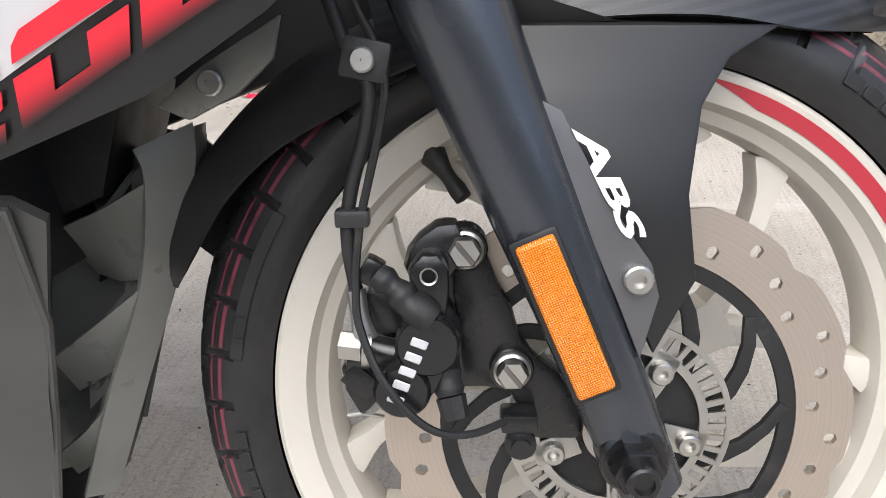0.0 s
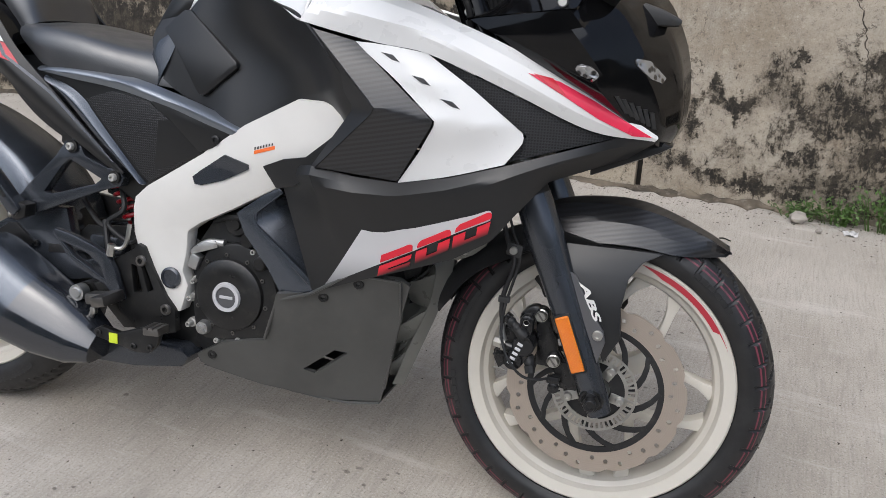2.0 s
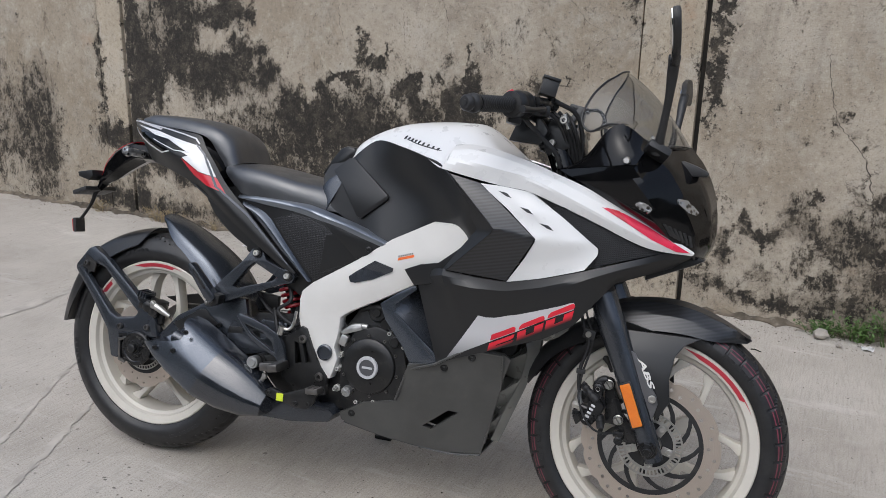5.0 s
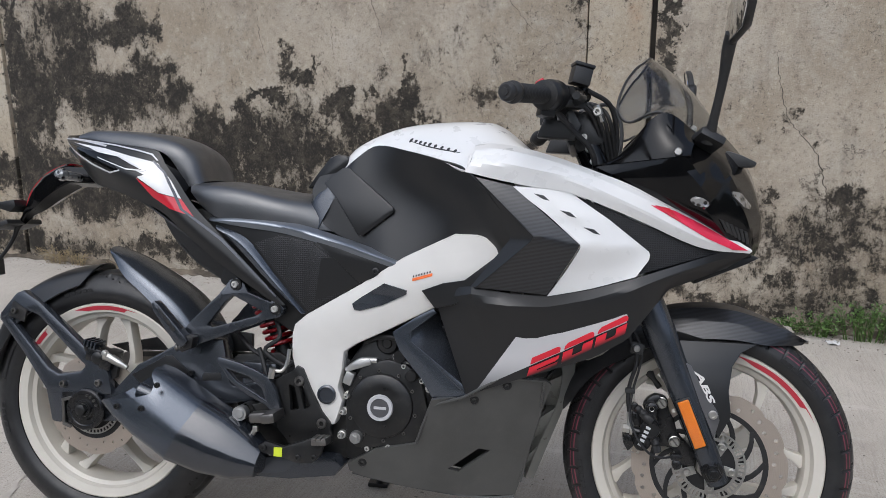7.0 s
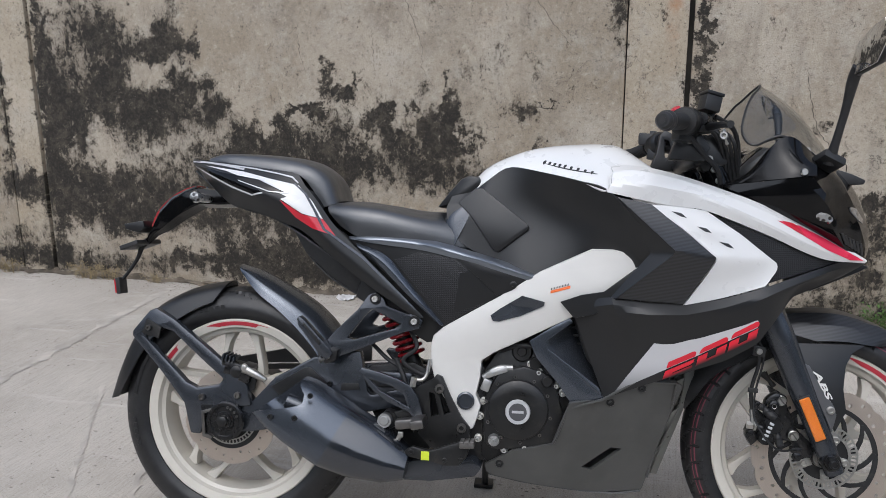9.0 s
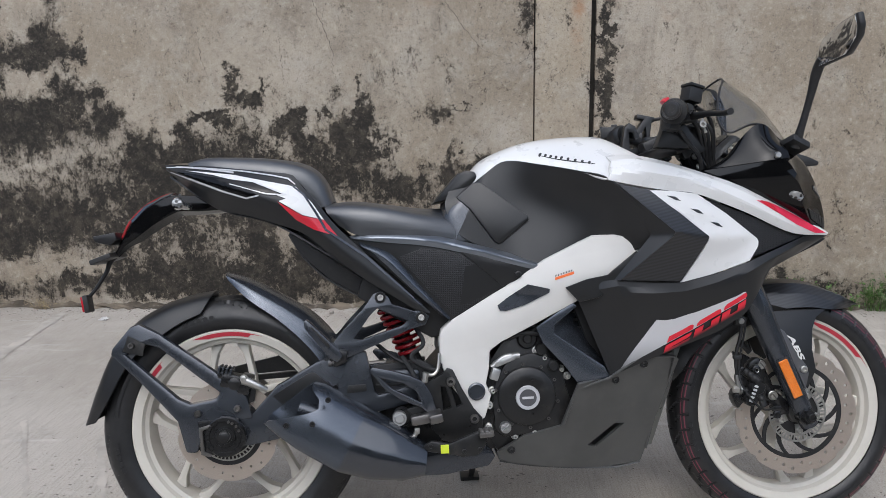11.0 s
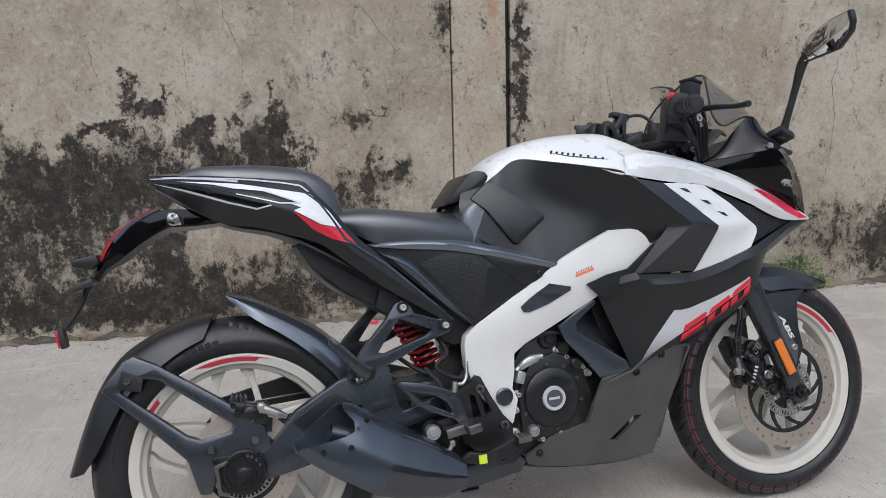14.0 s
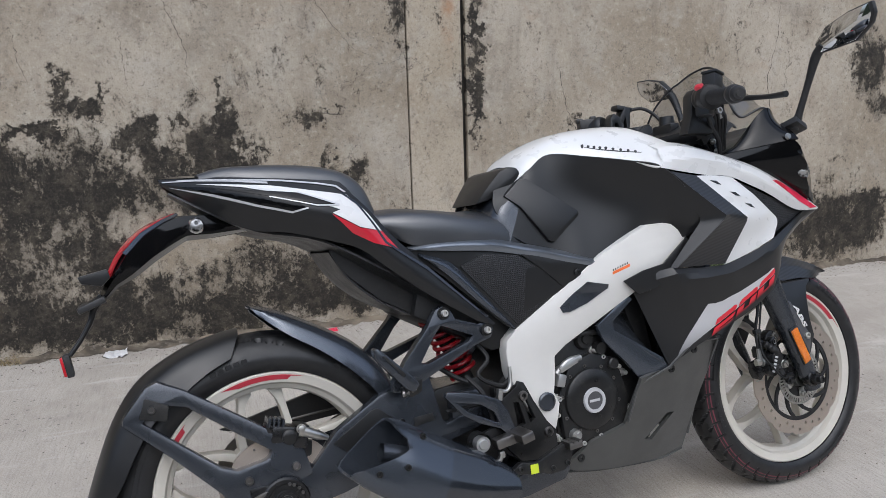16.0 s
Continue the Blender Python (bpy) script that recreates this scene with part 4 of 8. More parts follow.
# front brake
dy = -0.076
part("brake_disc", wavy_ring(0.114, 0.1475, 0.0026, 12, dy, dy + 0.004, 0.0043, (0.124, 0.131, 0.138)), DISC, front, "drilled wave-edge steel brake disc", at=None)
ring = lathe([(0.104, dy + 0.001), (0.117, dy + 0.001), (0.117, dy + 0.005), (0.104, dy + 0.005)], 96, True)
part("disc_carrier", ring, RUBBERP, front)
for k in range(10):
    a = 36 * k
    arc = [polar(0.040 + 0.067 * f, a + 42 * f ** 1.3) for f in np.linspace(0, 1, 7)]
    wid = np.linspace(0.013, 0.0075, 7)
    edge1, edge2 = [], []
    for i, p in enumerate(arc):
        q = arc[min(i + 1, 6)]
        o = arc[max(i - 1, 0)]
        t = Vector((q[0] - o[0], q[1] - o[1])).normalized()
        edge1.append((p[0] - t.y * wid[i] / 2, p[1] + t.x * wid[i] / 2))
        edge2.append((p[0] + t.y * wid[i] / 2, p[1] - t.x * wid[i] / 2))
    part("carrier_arm", prism(edge1 + edge2[::-1], dy, dy + 0.005, 0.0008), RUBBERP, front)
part("carrier_hub", lathe([(0.026, dy - 0.001), (0.052, dy - 0.001), (0.052, dy + 0.006), (0.026, dy + 0.006)], 48, True), RUBBERP, front)
teeth = [lathe([(0.051, dy - 0.006), (0.0565, dy - 0.006), (0.0565, dy - 0.004), (0.051, dy - 0.004)], 72, True), lathe([(0.0675, dy - 0.006), (0.0715, dy - 0.006), (0.0715, dy - 0.004), (0.0675, dy - 0.004)], 72, True)]
for k in range(48):
    teeth.append(block((0.0125, 0.002, 0.0036), 0.0, (*[v for v in (polar(0.062, 7.5 * k)[0], dy - 0.005)], polar(0.062, 7.5 * k)[1]), (0, -7.5 * k, 0)))
part("abs_ring", joined(*teeth), STEEL, front, "slotted steel speed sensor ring")
for k in range(5):
    p = polar(0.045, 72 * k + 58)
    part("disc_bolt", joined(bolt(0.0075, 0.007, (p[0], dy - 0.006, p[1])), block((0.03, 0.002, 0.018), 0.001, (p[0] * 0.95, dy - 0.005, p[1] * 0.95), (0, -(72 * k + 58), 0))), STEEL, front)
part("axle_spacer", lathe([(0.012, -0.088), (0.024, -0.088), (0.026, -0.04), (0.012, -0.04)], 32, True), STEEL, front)
part("valve_stem", tube([(-0.118, -0.030, 0.168), (-0.108, -0.040, 0.155), (-0.098, -0.048, 0.142)], [0.0095, 0.0075, 0.0055, 0.0050, 0.0062, 0.0058], 12), RUBBERP, front)

# fork
ax, ay = Vector((1.352, -0.108, 0.283)), Vector((1.0725, -0.108, 0.944))


def on_fork(f, y=-0.108):
    p = ax.lerp(ay, f)
    return (p.x, y, p.z)


def fork_side():
    low = tube([on_fork(-0.035), on_fork(0.0), on_fork(0.06), on_fork(0.30), on_fork(0.455), on_fork(0.475), on_fork(0.49)], [0.020, 0.023, 0.024, 0.0265, 0.028, 0.031, 0.029], 24, False, 40)
    return low


leg = pair("fork_lower", fork_side(), SATIN, bike, "satin black fork lower leg", 50)
pair("fork_tube", tube([on_fork(0.48), on_fork(1.02)], 0.0185, 20), STEEL, bike)
pair("fork_seal", tube([on_fork(0.485), on_fork(0.51)], 0.0285, 20), RUBBERP, bike)
part("fork_axle", moved(joined(lathe([(0.0205, 0.01), (0.0205, -0.013), (0.0185, -0.0155), (0.0, -0.0155)], 28), lathe([(0.0158, -0.0155), (0.0158, -0.0255), (0.0140, -0.028), (0.0, -0.028)], 6), lathe([(0.0098, -0.028), (0.0098, -0.0375), (0.0085, -0.039), (0.0060, -0.039), (0.0055, -0.0365), (0.0, -0.0365)], 20), tube([(0, -0.02, 0), (0, 0.24, 0)], 0.0075, 12)), (1.347, -0.114, 0.2865)), CALBLACK, bike)
for z0 in (0.66, 0.955):
    f = 0.60 if z0 < 0.8 else 0.985
    p = on_fork(f, 0)
    part("triple_clamp", joined(block((0.075, 0.27, 0.032), 0.010, (p[0] + 0.0, 0, p[2]), (0, -23, 0)), ), MATTE, bike)
# amber reflector on the leg
u = (ay - ax).normalized()
m0 = Vector((1.3035, -0.1365, 0.378))
part("fork_reflector", moved(block((0.0225, 0.007, 0.095), 0.0034, (0, 0, 0), (0, 0, 0), 4), (m0.x, m0.y, m0.z), (0, -math.degrees(math.atan2(-u.x, u.z)), 0)), AMBER, bike, "orange fork reflector")
part("reflector_frame", moved(block((0.028, 0.006, 0.102), 0.003), (m0.x, m0.y + 0.003, m0.z), (0, -math.degrees(math.atan2(-u.x, u.z)), 0)), MATTE, bike)

# caliper and hoses
CY = -0.100
cal = part("brake_caliper", joined(prism([(1.212, 0.364), (1.218, 0.376), (1.229, 0.379), (1.240, 0.373), (1.245, 0.360), (1.239, 0.345), (1.233, 0.331), (1.223, 0.317), (1.209, 0.315), (1.196, 0.324), (1.206, 0.343)], CY - 0.027, CY + 0.026, 0.006),
                                   moved(lathe([(0.0185, 0.0), (0.0185, -0.028), (0.0165, -0.031), (0, -0.031)], 32), (1.228, CY - 0.001, 0.360)),
                                   moved(lathe([(0.0165, 0.0), (0.0165, -0.027), (0.0145, -0.030), (0, -0.030)], 32), (1.213, CY - 0.001, 0.332)),
                                   prism([(1.206, 0.341), (1.178, 0.337), (1.180, 0.350), (1.210, 0.358)], CY - 0.016, CY + 0.02, 0.005)), CALBLACK, bike, "black front brake caliper")
part("bracket", prism([(1.240, 0.408), (1.241, 0.418), (1.250, 0.423), (1.259, 0.411), (1.268, 0.387), (1.277, 0.371), (1.282, 0.352), (1.290, 0.341), (1.322, 0.312), (1.320, 0.284), (1.292, 0.284), (1.276, 0.316), (1.262, 0.319), (1.246, 0.319), (1.246, 0.352), (1.242, 0.380)], CY + 0.004, CY + 0.018, 0.004), CALBLACK, cal)
for x, z in ((1.249, 0.408), (1.277, 0.333)):
    part("bracket_boss", moved(lathe([(0.0135, 0.012), (0.0135, -0.004), (0.0125, -0.005), (0.0, -0.005)], 24), (x, CY + 0.003, z)), CALBLACK, cal)
part("slider_arm", joined(prism([(1.217, 0.402), (1.225, 0.411), (1.234, 0.411), (1.240, 0.404), (1.240, 0.388), (1.238, 0.370), (1.221, 0.370), (1.219, 0.389)], CY - 0.024, CY - 0.002, 0.005), moved(lathe([(0.0052, 0.0), (0.0052, -0.0012), (0.0042, -0.0012), (0.0040, 0.0005), (0.0, 0.0005)], 20), (1.229, CY - 0.0245, 0.399))), CALBLACK, cal)
part("pin_ring", moved(lathe([(0.0040, -0.0255), (0.0050, -0.0260), (0.0052, -0.0245)], 20, False), (1.229, CY, 0.399)), STEEL, cal)
part("dome", prism([(1.213, 0.399), (1.216, 0.408), (1.223, 0.417), (1.233, 0.424), (1.245, 0.426), (1.249, 0.416), (1.245, 0.398), (1.238, 0.386), (1.221, 0.384)], CY - 0.008, CY + 0.016, 0.007), CALBLACK, cal)
part("pad_cover", joined(prism([(1.192, 0.360), (1.190, 0.382), (1.197, 0.391), (1.212, 0.379), (1.214, 0.360)], CY - 0.012, CY + 0.016, 0.004), block((0.012, 0.014, 0.016), 0.003, (1.196, CY - 0.012, 0.399), (0, 30, 0))), CALBLACK, cal)
part("pad_pin", tube([(1.200, CY - 0.020, 0.399), (1.211, CY - 0.023, 0.391), (1.217, CY - 0.025, 0.384), (1.231, CY - 0.027, 0.374)], [0.0068, 0.0085, 0.0060, 0.0090, 0.0078, 0.0098, 0.0098, 0.0085], 18, False, 24), RUBBERP, cal)
part("boot", joined(tube([(1.237, CY - 0.014, 0.342), (1.2405, CY - 0.022, 0.326)], [0.0070, 0.0095, 0.0075, 0.0092, 0.0075], 16, count=10), tube([(1.2405, CY - 0.022, 0.326), (1.2435, CY - 0.026, 0.314)], [0.0088, 0.0092, 0.0080], 8)), RUBBERP, cal)
part("lower_pad", joined(prism([(1.176, 0.339), (1.183, 0.346), (1.193, 0.339), (1.204, 0.325), (1.192, 0.312), (1.187, 0.308), (1.178, 0.325)], CY - 0.012, CY + 0.018, 0.003), block((0.020, 0.004, 0.014), 0.001, (1.188, CY - 0.014, 0.332), (0, 40, 0))), CALBLACK, cal)
part("split_pin", tube([(1.178, CY - 0.006, 0.306), (1.190, CY - 0.008, 0.308), (1.200, CY - 0.006, 0.305)], 0.0013, 6), STEEL, cal)
part("banjo_fitting", joined(tube([(1.177, CY - 0.010, 0.3535), (1.190, CY - 0.012, 0.3525)], [0.0090, 0.0090], 6), tube([(1.190, CY - 0.012, 0.3525), (1.195, CY - 0.012, 0.352)], [0.0112, 0.0112], 20)), STEEL, cal)
part("banjo_body", tube([(1.193, CY - 0.012, 0.352), (1.214, CY - 0.014, 0.348)], [0.0085, 0.0085], 16), CALBLACK, cal)
part("banjo_eye", tube([(1.192, CY - 0.010, 0.356), (1.189, CY - 0.012, 0.370), (1.187, CY - 0.012, 0.388)], [0.008, 0.0055, 0.0055], 12), CASTAL, cal)
word = []
for k in range(5):
    p = Vector((1.2095, 0, 0.329)).lerp(Vector((1.2235, 0, 0.3625)), k / 4)
    word.append(block((0.0095, 0.0012, 0.0052), 0.0008, (p.x, CY - 0.0325, p.z), (0, 22, 0), 1))
part("caliper_mark", joined(*word), SILVER, cal, "white maker's mark as plain bars")
for q in ((1.249, 0.408), (1.277, 0.333)):
    part("caliper_bolt", moved(joined(lathe([(0.0112, 0.0), (0.0112, -0.003), (0.0095, -0.004)], 24), lathe([(0.0098, -0.003), (0.0098, -0.0085), (0.0085, -0.010), (0.0, -0.010)], 6)), (q[0], CY - 0.001, q[1])), STEEL, bike)
    # darker bar on the head stands for the shade in its slot
    part("bolt_slot_shade", block((0.016, 0.0012, 0.0030), 0.0003, (q[0], CY - 0.0112, q[1]), (0, 52, 0), 1), DARKSTEEL, bike)
part("wheel_weight", block((0.030, 0.004, 0.007), 0.0015, (1.318, -0.060, 0.412), (0, 70, 0)), RUBBERP, bike)
part("brake_hose", tube([(1.115, -0.105, 0.70), (1.160, -0.110, 0.60), (1.179, -0.114, 0.545), (1.187, -0.114, 0.522), (1.198, -0.114, 0.502), (1.195, -0.114, 0.475), (1.188, -0.113, 0.451), (1.184, -0.113, 0.430), (1.184, -0.113, 0.410), (1.187, -0.112, 0.388)], 0.0040, 10), RUBBERP, bike)
part("sensor_cable", tube([(1.13, -0.105, 0.70), (1.172, -0.112, 0.60), (1.192, -0.116, 0.545), (1.202, -0.116, 0.524), (1.207, -0.116, 0.502), (1.202, -0.116, 0.473), (1.196, -0.116, 0.448), (1.192, -0.117, 0.431), (1.189, -0.118, 0.410), (1.188, -0.120, 0.394), (1.190, -0.126, 0.370), (1.205, -0.137, 0.339), (1.228, -0.138, 0.314), (1.251, -0.130, 0.306), (1.275, -0.112, 0.306)], 0.0024, 8), RUBBERP, bike)
part("speed_sensor", joined(block((0.022, 0.02, 0.012), 0.003, (1.281, -0.106, 0.304)), moved(lathe([(0.0095, 0.0), (0.0095, -0.006), (0.006, -0.007), (0.006, -0.011), (0.0, -0.011)], 20), (1.282, -0.108, 0.290))), CALBLACK, bike)
part("hose_clamp", joined(block((0.026, 0.010, 0.022), 0.003, (1.197, -0.114, 0.515), (0, 12, 0)), ), PLASTIC, bike)
part("clamp_bolt", bolt(0.0068, 0.005, (1.196, -0.119, 0.515), socket=0.1), STEEL, bike)
part("hose_tie", block((0.019, 0.012, 0.010), 0.002, (1.187, -0.114, 0.430)), PLASTIC, bike)

# front mudguard
fc = [(1.190, 0, 0.555), (1.235, 0, 0.584), (1.296, 0, 0.6), (1.386, 0, 0.601), (1.477, 0, 0.570), (1.533, 0, 0.532)]
fs = [(1.196, -0.055, 0.535), (1.243, -0.058, 0.560), (1.30, -0.060, 0.573), (1.386, -0.060, 0.568), (1.465, -0.052, 0.545), (1.530, -0.012, 0.531)]
fl = [(1.205, -0.072, 0.505), (1.252, -0.078, 0.523), (1.31, -0.078, 0.535), (1.386, -0.074, 0.537), (1.455, -0.060, 0.528), (1.526, -0.016, 0.527)]
guard = part("front_mudguard", skin([fc, [(a[0], -0.034, a[2] * 0.55 + b[2] * 0.45 + 0.006) for a, b in zip(fc, fs)], fs, fl], 40, 4, 0.003, sym=True, across=False), CARBON, bike, "black carbon-look front mudguard", 12)
pair("mudguard_side", plate([(1.238, -0.090, 0.532), (1.268, -0.104, 0.553), (1.335, -0.084, 0.534), (1.43, -0.072, 0.531), (1.398, -0.086, 0.514), (1.380, -0.100, 0.488), (1.374, -0.108, 0.44), (1.380, -0.112, 0.392), (1.357, -0.116, 0.348), (1.335, -0.116, 0.40), (1.290, -0.112, 0.49), (1.262, -0.104, 0.512)], 0.010, 0.003), MATTE, bike)
rc = [(1.205, 0, 0.545), (1.165, 0, 0.528), (1.120, 0, 0.498), (1.075, 0, 0.451), (1.045, 0, 0.405), (1.040, 0, 0.368)]
rs = [(1.215, -0.060, 0.505), (1.180, -0.062, 0.487), (1.135, -0.062, 0.462), (1.100, -0.060, 0.430), (1.075, -0.056, 0.392), (1.058, -0.040, 0.366)]
part("mudguard_rear", skin([rc, [(a[0] * 0.5 + b[0] * 0.5 - 0.006, -0.042, a[2] * 0.5 + b[2] * 0.5 + 0.008) for a, b in zip(rc, rs)], rs], 30, 4, 0.003, sym=True), PLASTIC, bike)
# silver trim with lettering on the mudguard stay
trim = [(1.284, 0.496), (1.300, 0.488), (1.326, 0.440), (1.352, 0.404), (1.357, 0.385), (1.348, 0.348), (1.334, 0.382)]
absp = part("stay_trim", prism(trim, -0.121, -0.116, 0.001), plain("graphite_trim", (0.14, 0.14, 0.145), 0.4, 0.6, 0.08, 900, 0.1), bike, "graphite trim plate with white letters")
letters = moved(lettering("ABS", 0.0160, 0.22, 2.40), (0, 0, 0), (0, 63, 0))
part("letters", moved(thick(letters, 0.0006), (1.3065, -0.1225, 0.4770)), PAPER, absp, "white letters ABS")
part("stay_bolt", bolt(0.0085, 0.006, (1.344, -0.121, 0.396), socket=0.5), STEEL, bike)

# belly pan with slot, and the ribbed duct ahead of it
belly_ring = [(0.612, -0.122, 0.233), (0.674, -0.130, 0.270), (0.761, -0.134, 0.290), (0.796, -0.150, 0.390), (0.868, -0.168, 0.405), (0.941, -0.167, 0.453), (1.020, -0.157, 0.447), (1.034, -0.152, 0.436), (0.999, -0.097, 0.322), (0.974, -0.073, 0.215), (0.964, -0.066, 0.182), (0.879, -0.078, 0.176), (0.740, -0.092, 0.188), (0.640, -0.106, 0.207), (0.616, -0.110, 0.216)]
slot_ring = [(0.848, -0.105, 0.231), (0.826, -0.110, 0.237), (0.890, -0.115, 0.288), (0.914, -0.110, 0.285)]
bellybm = plate(belly_ring, 0.008, 0.0035, [slot_ring], smooth=True)
belly_drape = Draper(bellybm)
belly = part("belly_pan", bellybm.copy(), BELLY, bike, "dark grey textured plastic belly pan with slanted slot")
part("belly_pan", flip(bellybm), BELLY, bike)
bellybm.free()
part("belly_floor", skin([[(0.63, 0, 0.190), (0.75, 0, 0.172), (0.87, 0, 0.160), (0.955, 0, 0.172)], [(0.62, -0.104, 0.211), (0.72, -0.088, 0.190), (0.879, -0.078, 0.176), (0.962, -0.065, 0.182)]], 16, 4, 0.004, sym=True), BELLY, bike)
for x, z in ((0.883, 0.397), (0.948, 0.431), (0.645, 0.238)):
    part("screw", moved(lathe([(0, 0.001), (0.0035, 0.001), (0.004, -0.002), (0.0085, -0.002), (0.0095, 0.0005)], 16), (x, belly_drape.y(x, z) - 0.0005, z)), ENGINE, belly)
pair("belly_lip", tube([(0.764, -0.138, 0.296), (0.797, -0.153, 0.389), (0.868, -0.171, 0.405), (0.941, -0.171, 0.452), (1.018, -0.161, 0.447), (1.031, -0.152, 0.434), (0.998, -0.099, 0.322), (0.974, -0.075, 0.215)], 0.0032, 8, False), BELLY, bike)
DUCT = plain("dark_olive_moulded_plastic", (0.165, 0.163, 0.145), 0.33, 0.0, 0.2, 600, 0.15, 0.05)
ribs = [[(1.078, 0.474), (1.077, 0.455), (1.046, 0.368), (0.992, 0.213), (0.978, 0.211), (0.993, 0.28), (1.019, 0.36), (1.034, 0.443), (1.049, 0.458)],
        [(0.978, 0.41), (0.993, 0.411), (1.013, 0.422), (1.033, 0.445), (1.035, 0.439), (1.016, 0.417), (0.992, 0.404), (0.98, 0.401)],
        [(0.972, 0.311), (0.998, 0.338), (1.019, 0.362), (1.019, 0.354), (0.999, 0.328), (0.971, 0.298)],
        [(0.963, 0.245), (0.983, 0.263), (1.0, 0.285), (0.998, 0.275), (0.982, 0.253), (0.962, 0.232)]]
for k, rib in enumerate(ribs):
    part("duct_rib", prism(rib, -0.036 + 0.0006 * k, -0.012, 0.0015), DUCT, bike, "dark moulded duct rib" if k == 0 else "")
part("duct_vane", prism([(0.99, 0.328), (1.001, 0.333), (0.998, 0.288), (0.984, 0.274)], -0.034, -0.030, 0.001), DUCT, bike)
part("duct_flange", skin([[(1.078, -0.040, 0.476), (1.076, -0.040, 0.440), (1.057, -0.040, 0.370), (1.030, -0.040, 0.295), (1.000, -0.040, 0.213)], [(1.047, -0.062, 0.462), (1.053, -0.064, 0.440), (1.042, -0.062, 0.374), (1.012, -0.060, 0.298), (0.984, -0.056, 0.218)]], 24, 3, 0.003), DUCT, bike, "curved outer flange of the radiator duct")
part("duct_pocket", skin([[(0.990, -0.056, 0.410), (1.022, -0.060, 0.424), (1.052, -0.063, 0.441)], [(1.000, -0.030, 0.374), (1.020, -0.040, 0.371), (1.041, -0.052, 0.376)]], 10, 4, 0.002, False), DUCT, bike)
part("duct_pocket", skin([[(0.975, -0.056, 0.322), (1.010, -0.060, 0.348), (1.042, -0.062, 0.373)], [(0.980, -0.036, 0.290), (1.004, -0.044, 0.305), (1.022, -0.054, 0.318)]], 10, 4, 0.002, False), DUCT, bike)
part("duct_pocket", skin([[(0.968, -0.052, 0.250), (0.990, -0.056, 0.268), (1.008, -0.058, 0.288)], [(0.972, -0.038, 0.226), (0.984, -0.046, 0.236), (0.992, -0.052, 0.244)]], 10, 4, 0.002, False), DUCT, bike)
part("duct_wall", skin([[(0.975, -0.016, 0.445), (0.962, -0.016, 0.372), (0.950, -0.016, 0.292), (0.940, -0.016, 0.215)], [(1.020, -0.008, 0.455), (1.004, -0.006, 0.374), (0.984, -0.006, 0.296), (0.966, -0.008, 0.216)], [(1.070, -0.036, 0.466), (1.050, -0.036, 0.374), (1.022, -0.036, 0.298), (0.993, -0.036, 0.218)]], 24, 6, 0.003), DUCT, bike, "moulded rear wall of the radiator duct")
part("duct_screw", bolt(0.005, 0.005, (0.993, -0.036, 0.298), socket=0.3), STEEL, bike)
part("duct_screw", bolt(0.0045, 0.003, (0.998, -0.036, 0.267)), ENGINE, bike)
part("duct_screw", bolt(0.0065, 0.003, (1.063, -0.036, 0.446)), ENGINE, bike)
# dark sheet set behind the upper duct opening as the recess's shade
part("duct_recess_shade", prism([(0.93, 0.40), (0.96, 0.425), (1.02, 0.44), (1.025, 0.38), (0.99, 0.36), (0.95, 0.37)], -0.006, 0.0, 0.001), DEEP, bike)
part("duct_vane", skin([[(0.995, -0.034, 0.412), (1.015, -0.034, 0.418), (1.030, -0.034, 0.428)], [(0.985, 0.0, 0.375), (1.002, 0.0, 0.372), (1.014, 0.0, 0.372)]], 8, 3, 0.002, False), DUCT, bike)
part("inner_bracket", plate([(1.085, -0.118, 0.492), (1.112, -0.120, 0.513), (1.155, -0.122, 0.538), (1.150, -0.122, 0.516), (1.130, -0.120, 0.498), (1.102, -0.118, 0.484)], 0.006, 0.002), DUCT, bike, "dark inner fairing bracket")
part("bracket_bolt", bolt(0.0068, 0.006, (1.117, -0.121, 0.504), socket=0.3), STEEL, bike)
part("radiator_shroud", prism([(0.975, 0.41), (1.02, 0.43), (1.04, 0.50), (1.02, 0.52), (0.94, 0.48), (0.92, 0.34)], -0.05, 0.05, 0.004), DEEP, bike)

# lower side fairing
lf_top = [(0.789, -0.150, 0.611), (0.872, -0.205, 0.628), (0.95, -0.208, 0.618), (1.021, -0.208, 0.616), (1.10, -0.206, 0.632), (1.181, -0.200, 0.657), (1.347, -0.150, 0.714), (1.394, -0.146, 0.711)]
lf_mid = [(0.797, -0.155, 0.592), (0.878, -0.220, 0.610), (0.95, -0.226, 0.599), (1.021, -0.227, 0.597), (1.10, -0.221, 0.613), (1.188, -0.209, 0.641), (1.336, -0.152, 0.697), (1.390, -0.140, 0.706)]
lf_low = [(0.868, -0.168, 0.407), (0.95, -0.172, 0.440), (1.033, -0.182, 0.472), (1.112, -0.190, 0.503), (1.172, -0.196, 0.541), (1.205, -0.190, 0.585), (1.246, -0.165, 0.637), (1.355, -0.122, 0.680)]
lfbm = skin([lf_top, lf_mid, lf_low], 44, 6, 0.004, False, False)
lf_drape = Draper(lfbm)
lower = part("side_fairing", lfbm.copy(), MATTE, bike, "matte black lower side fairing with silver flash and red digits", 22)
part("side_fairing", flip(lfbm), MATTE, bike, "", 22)
lfbm.free()
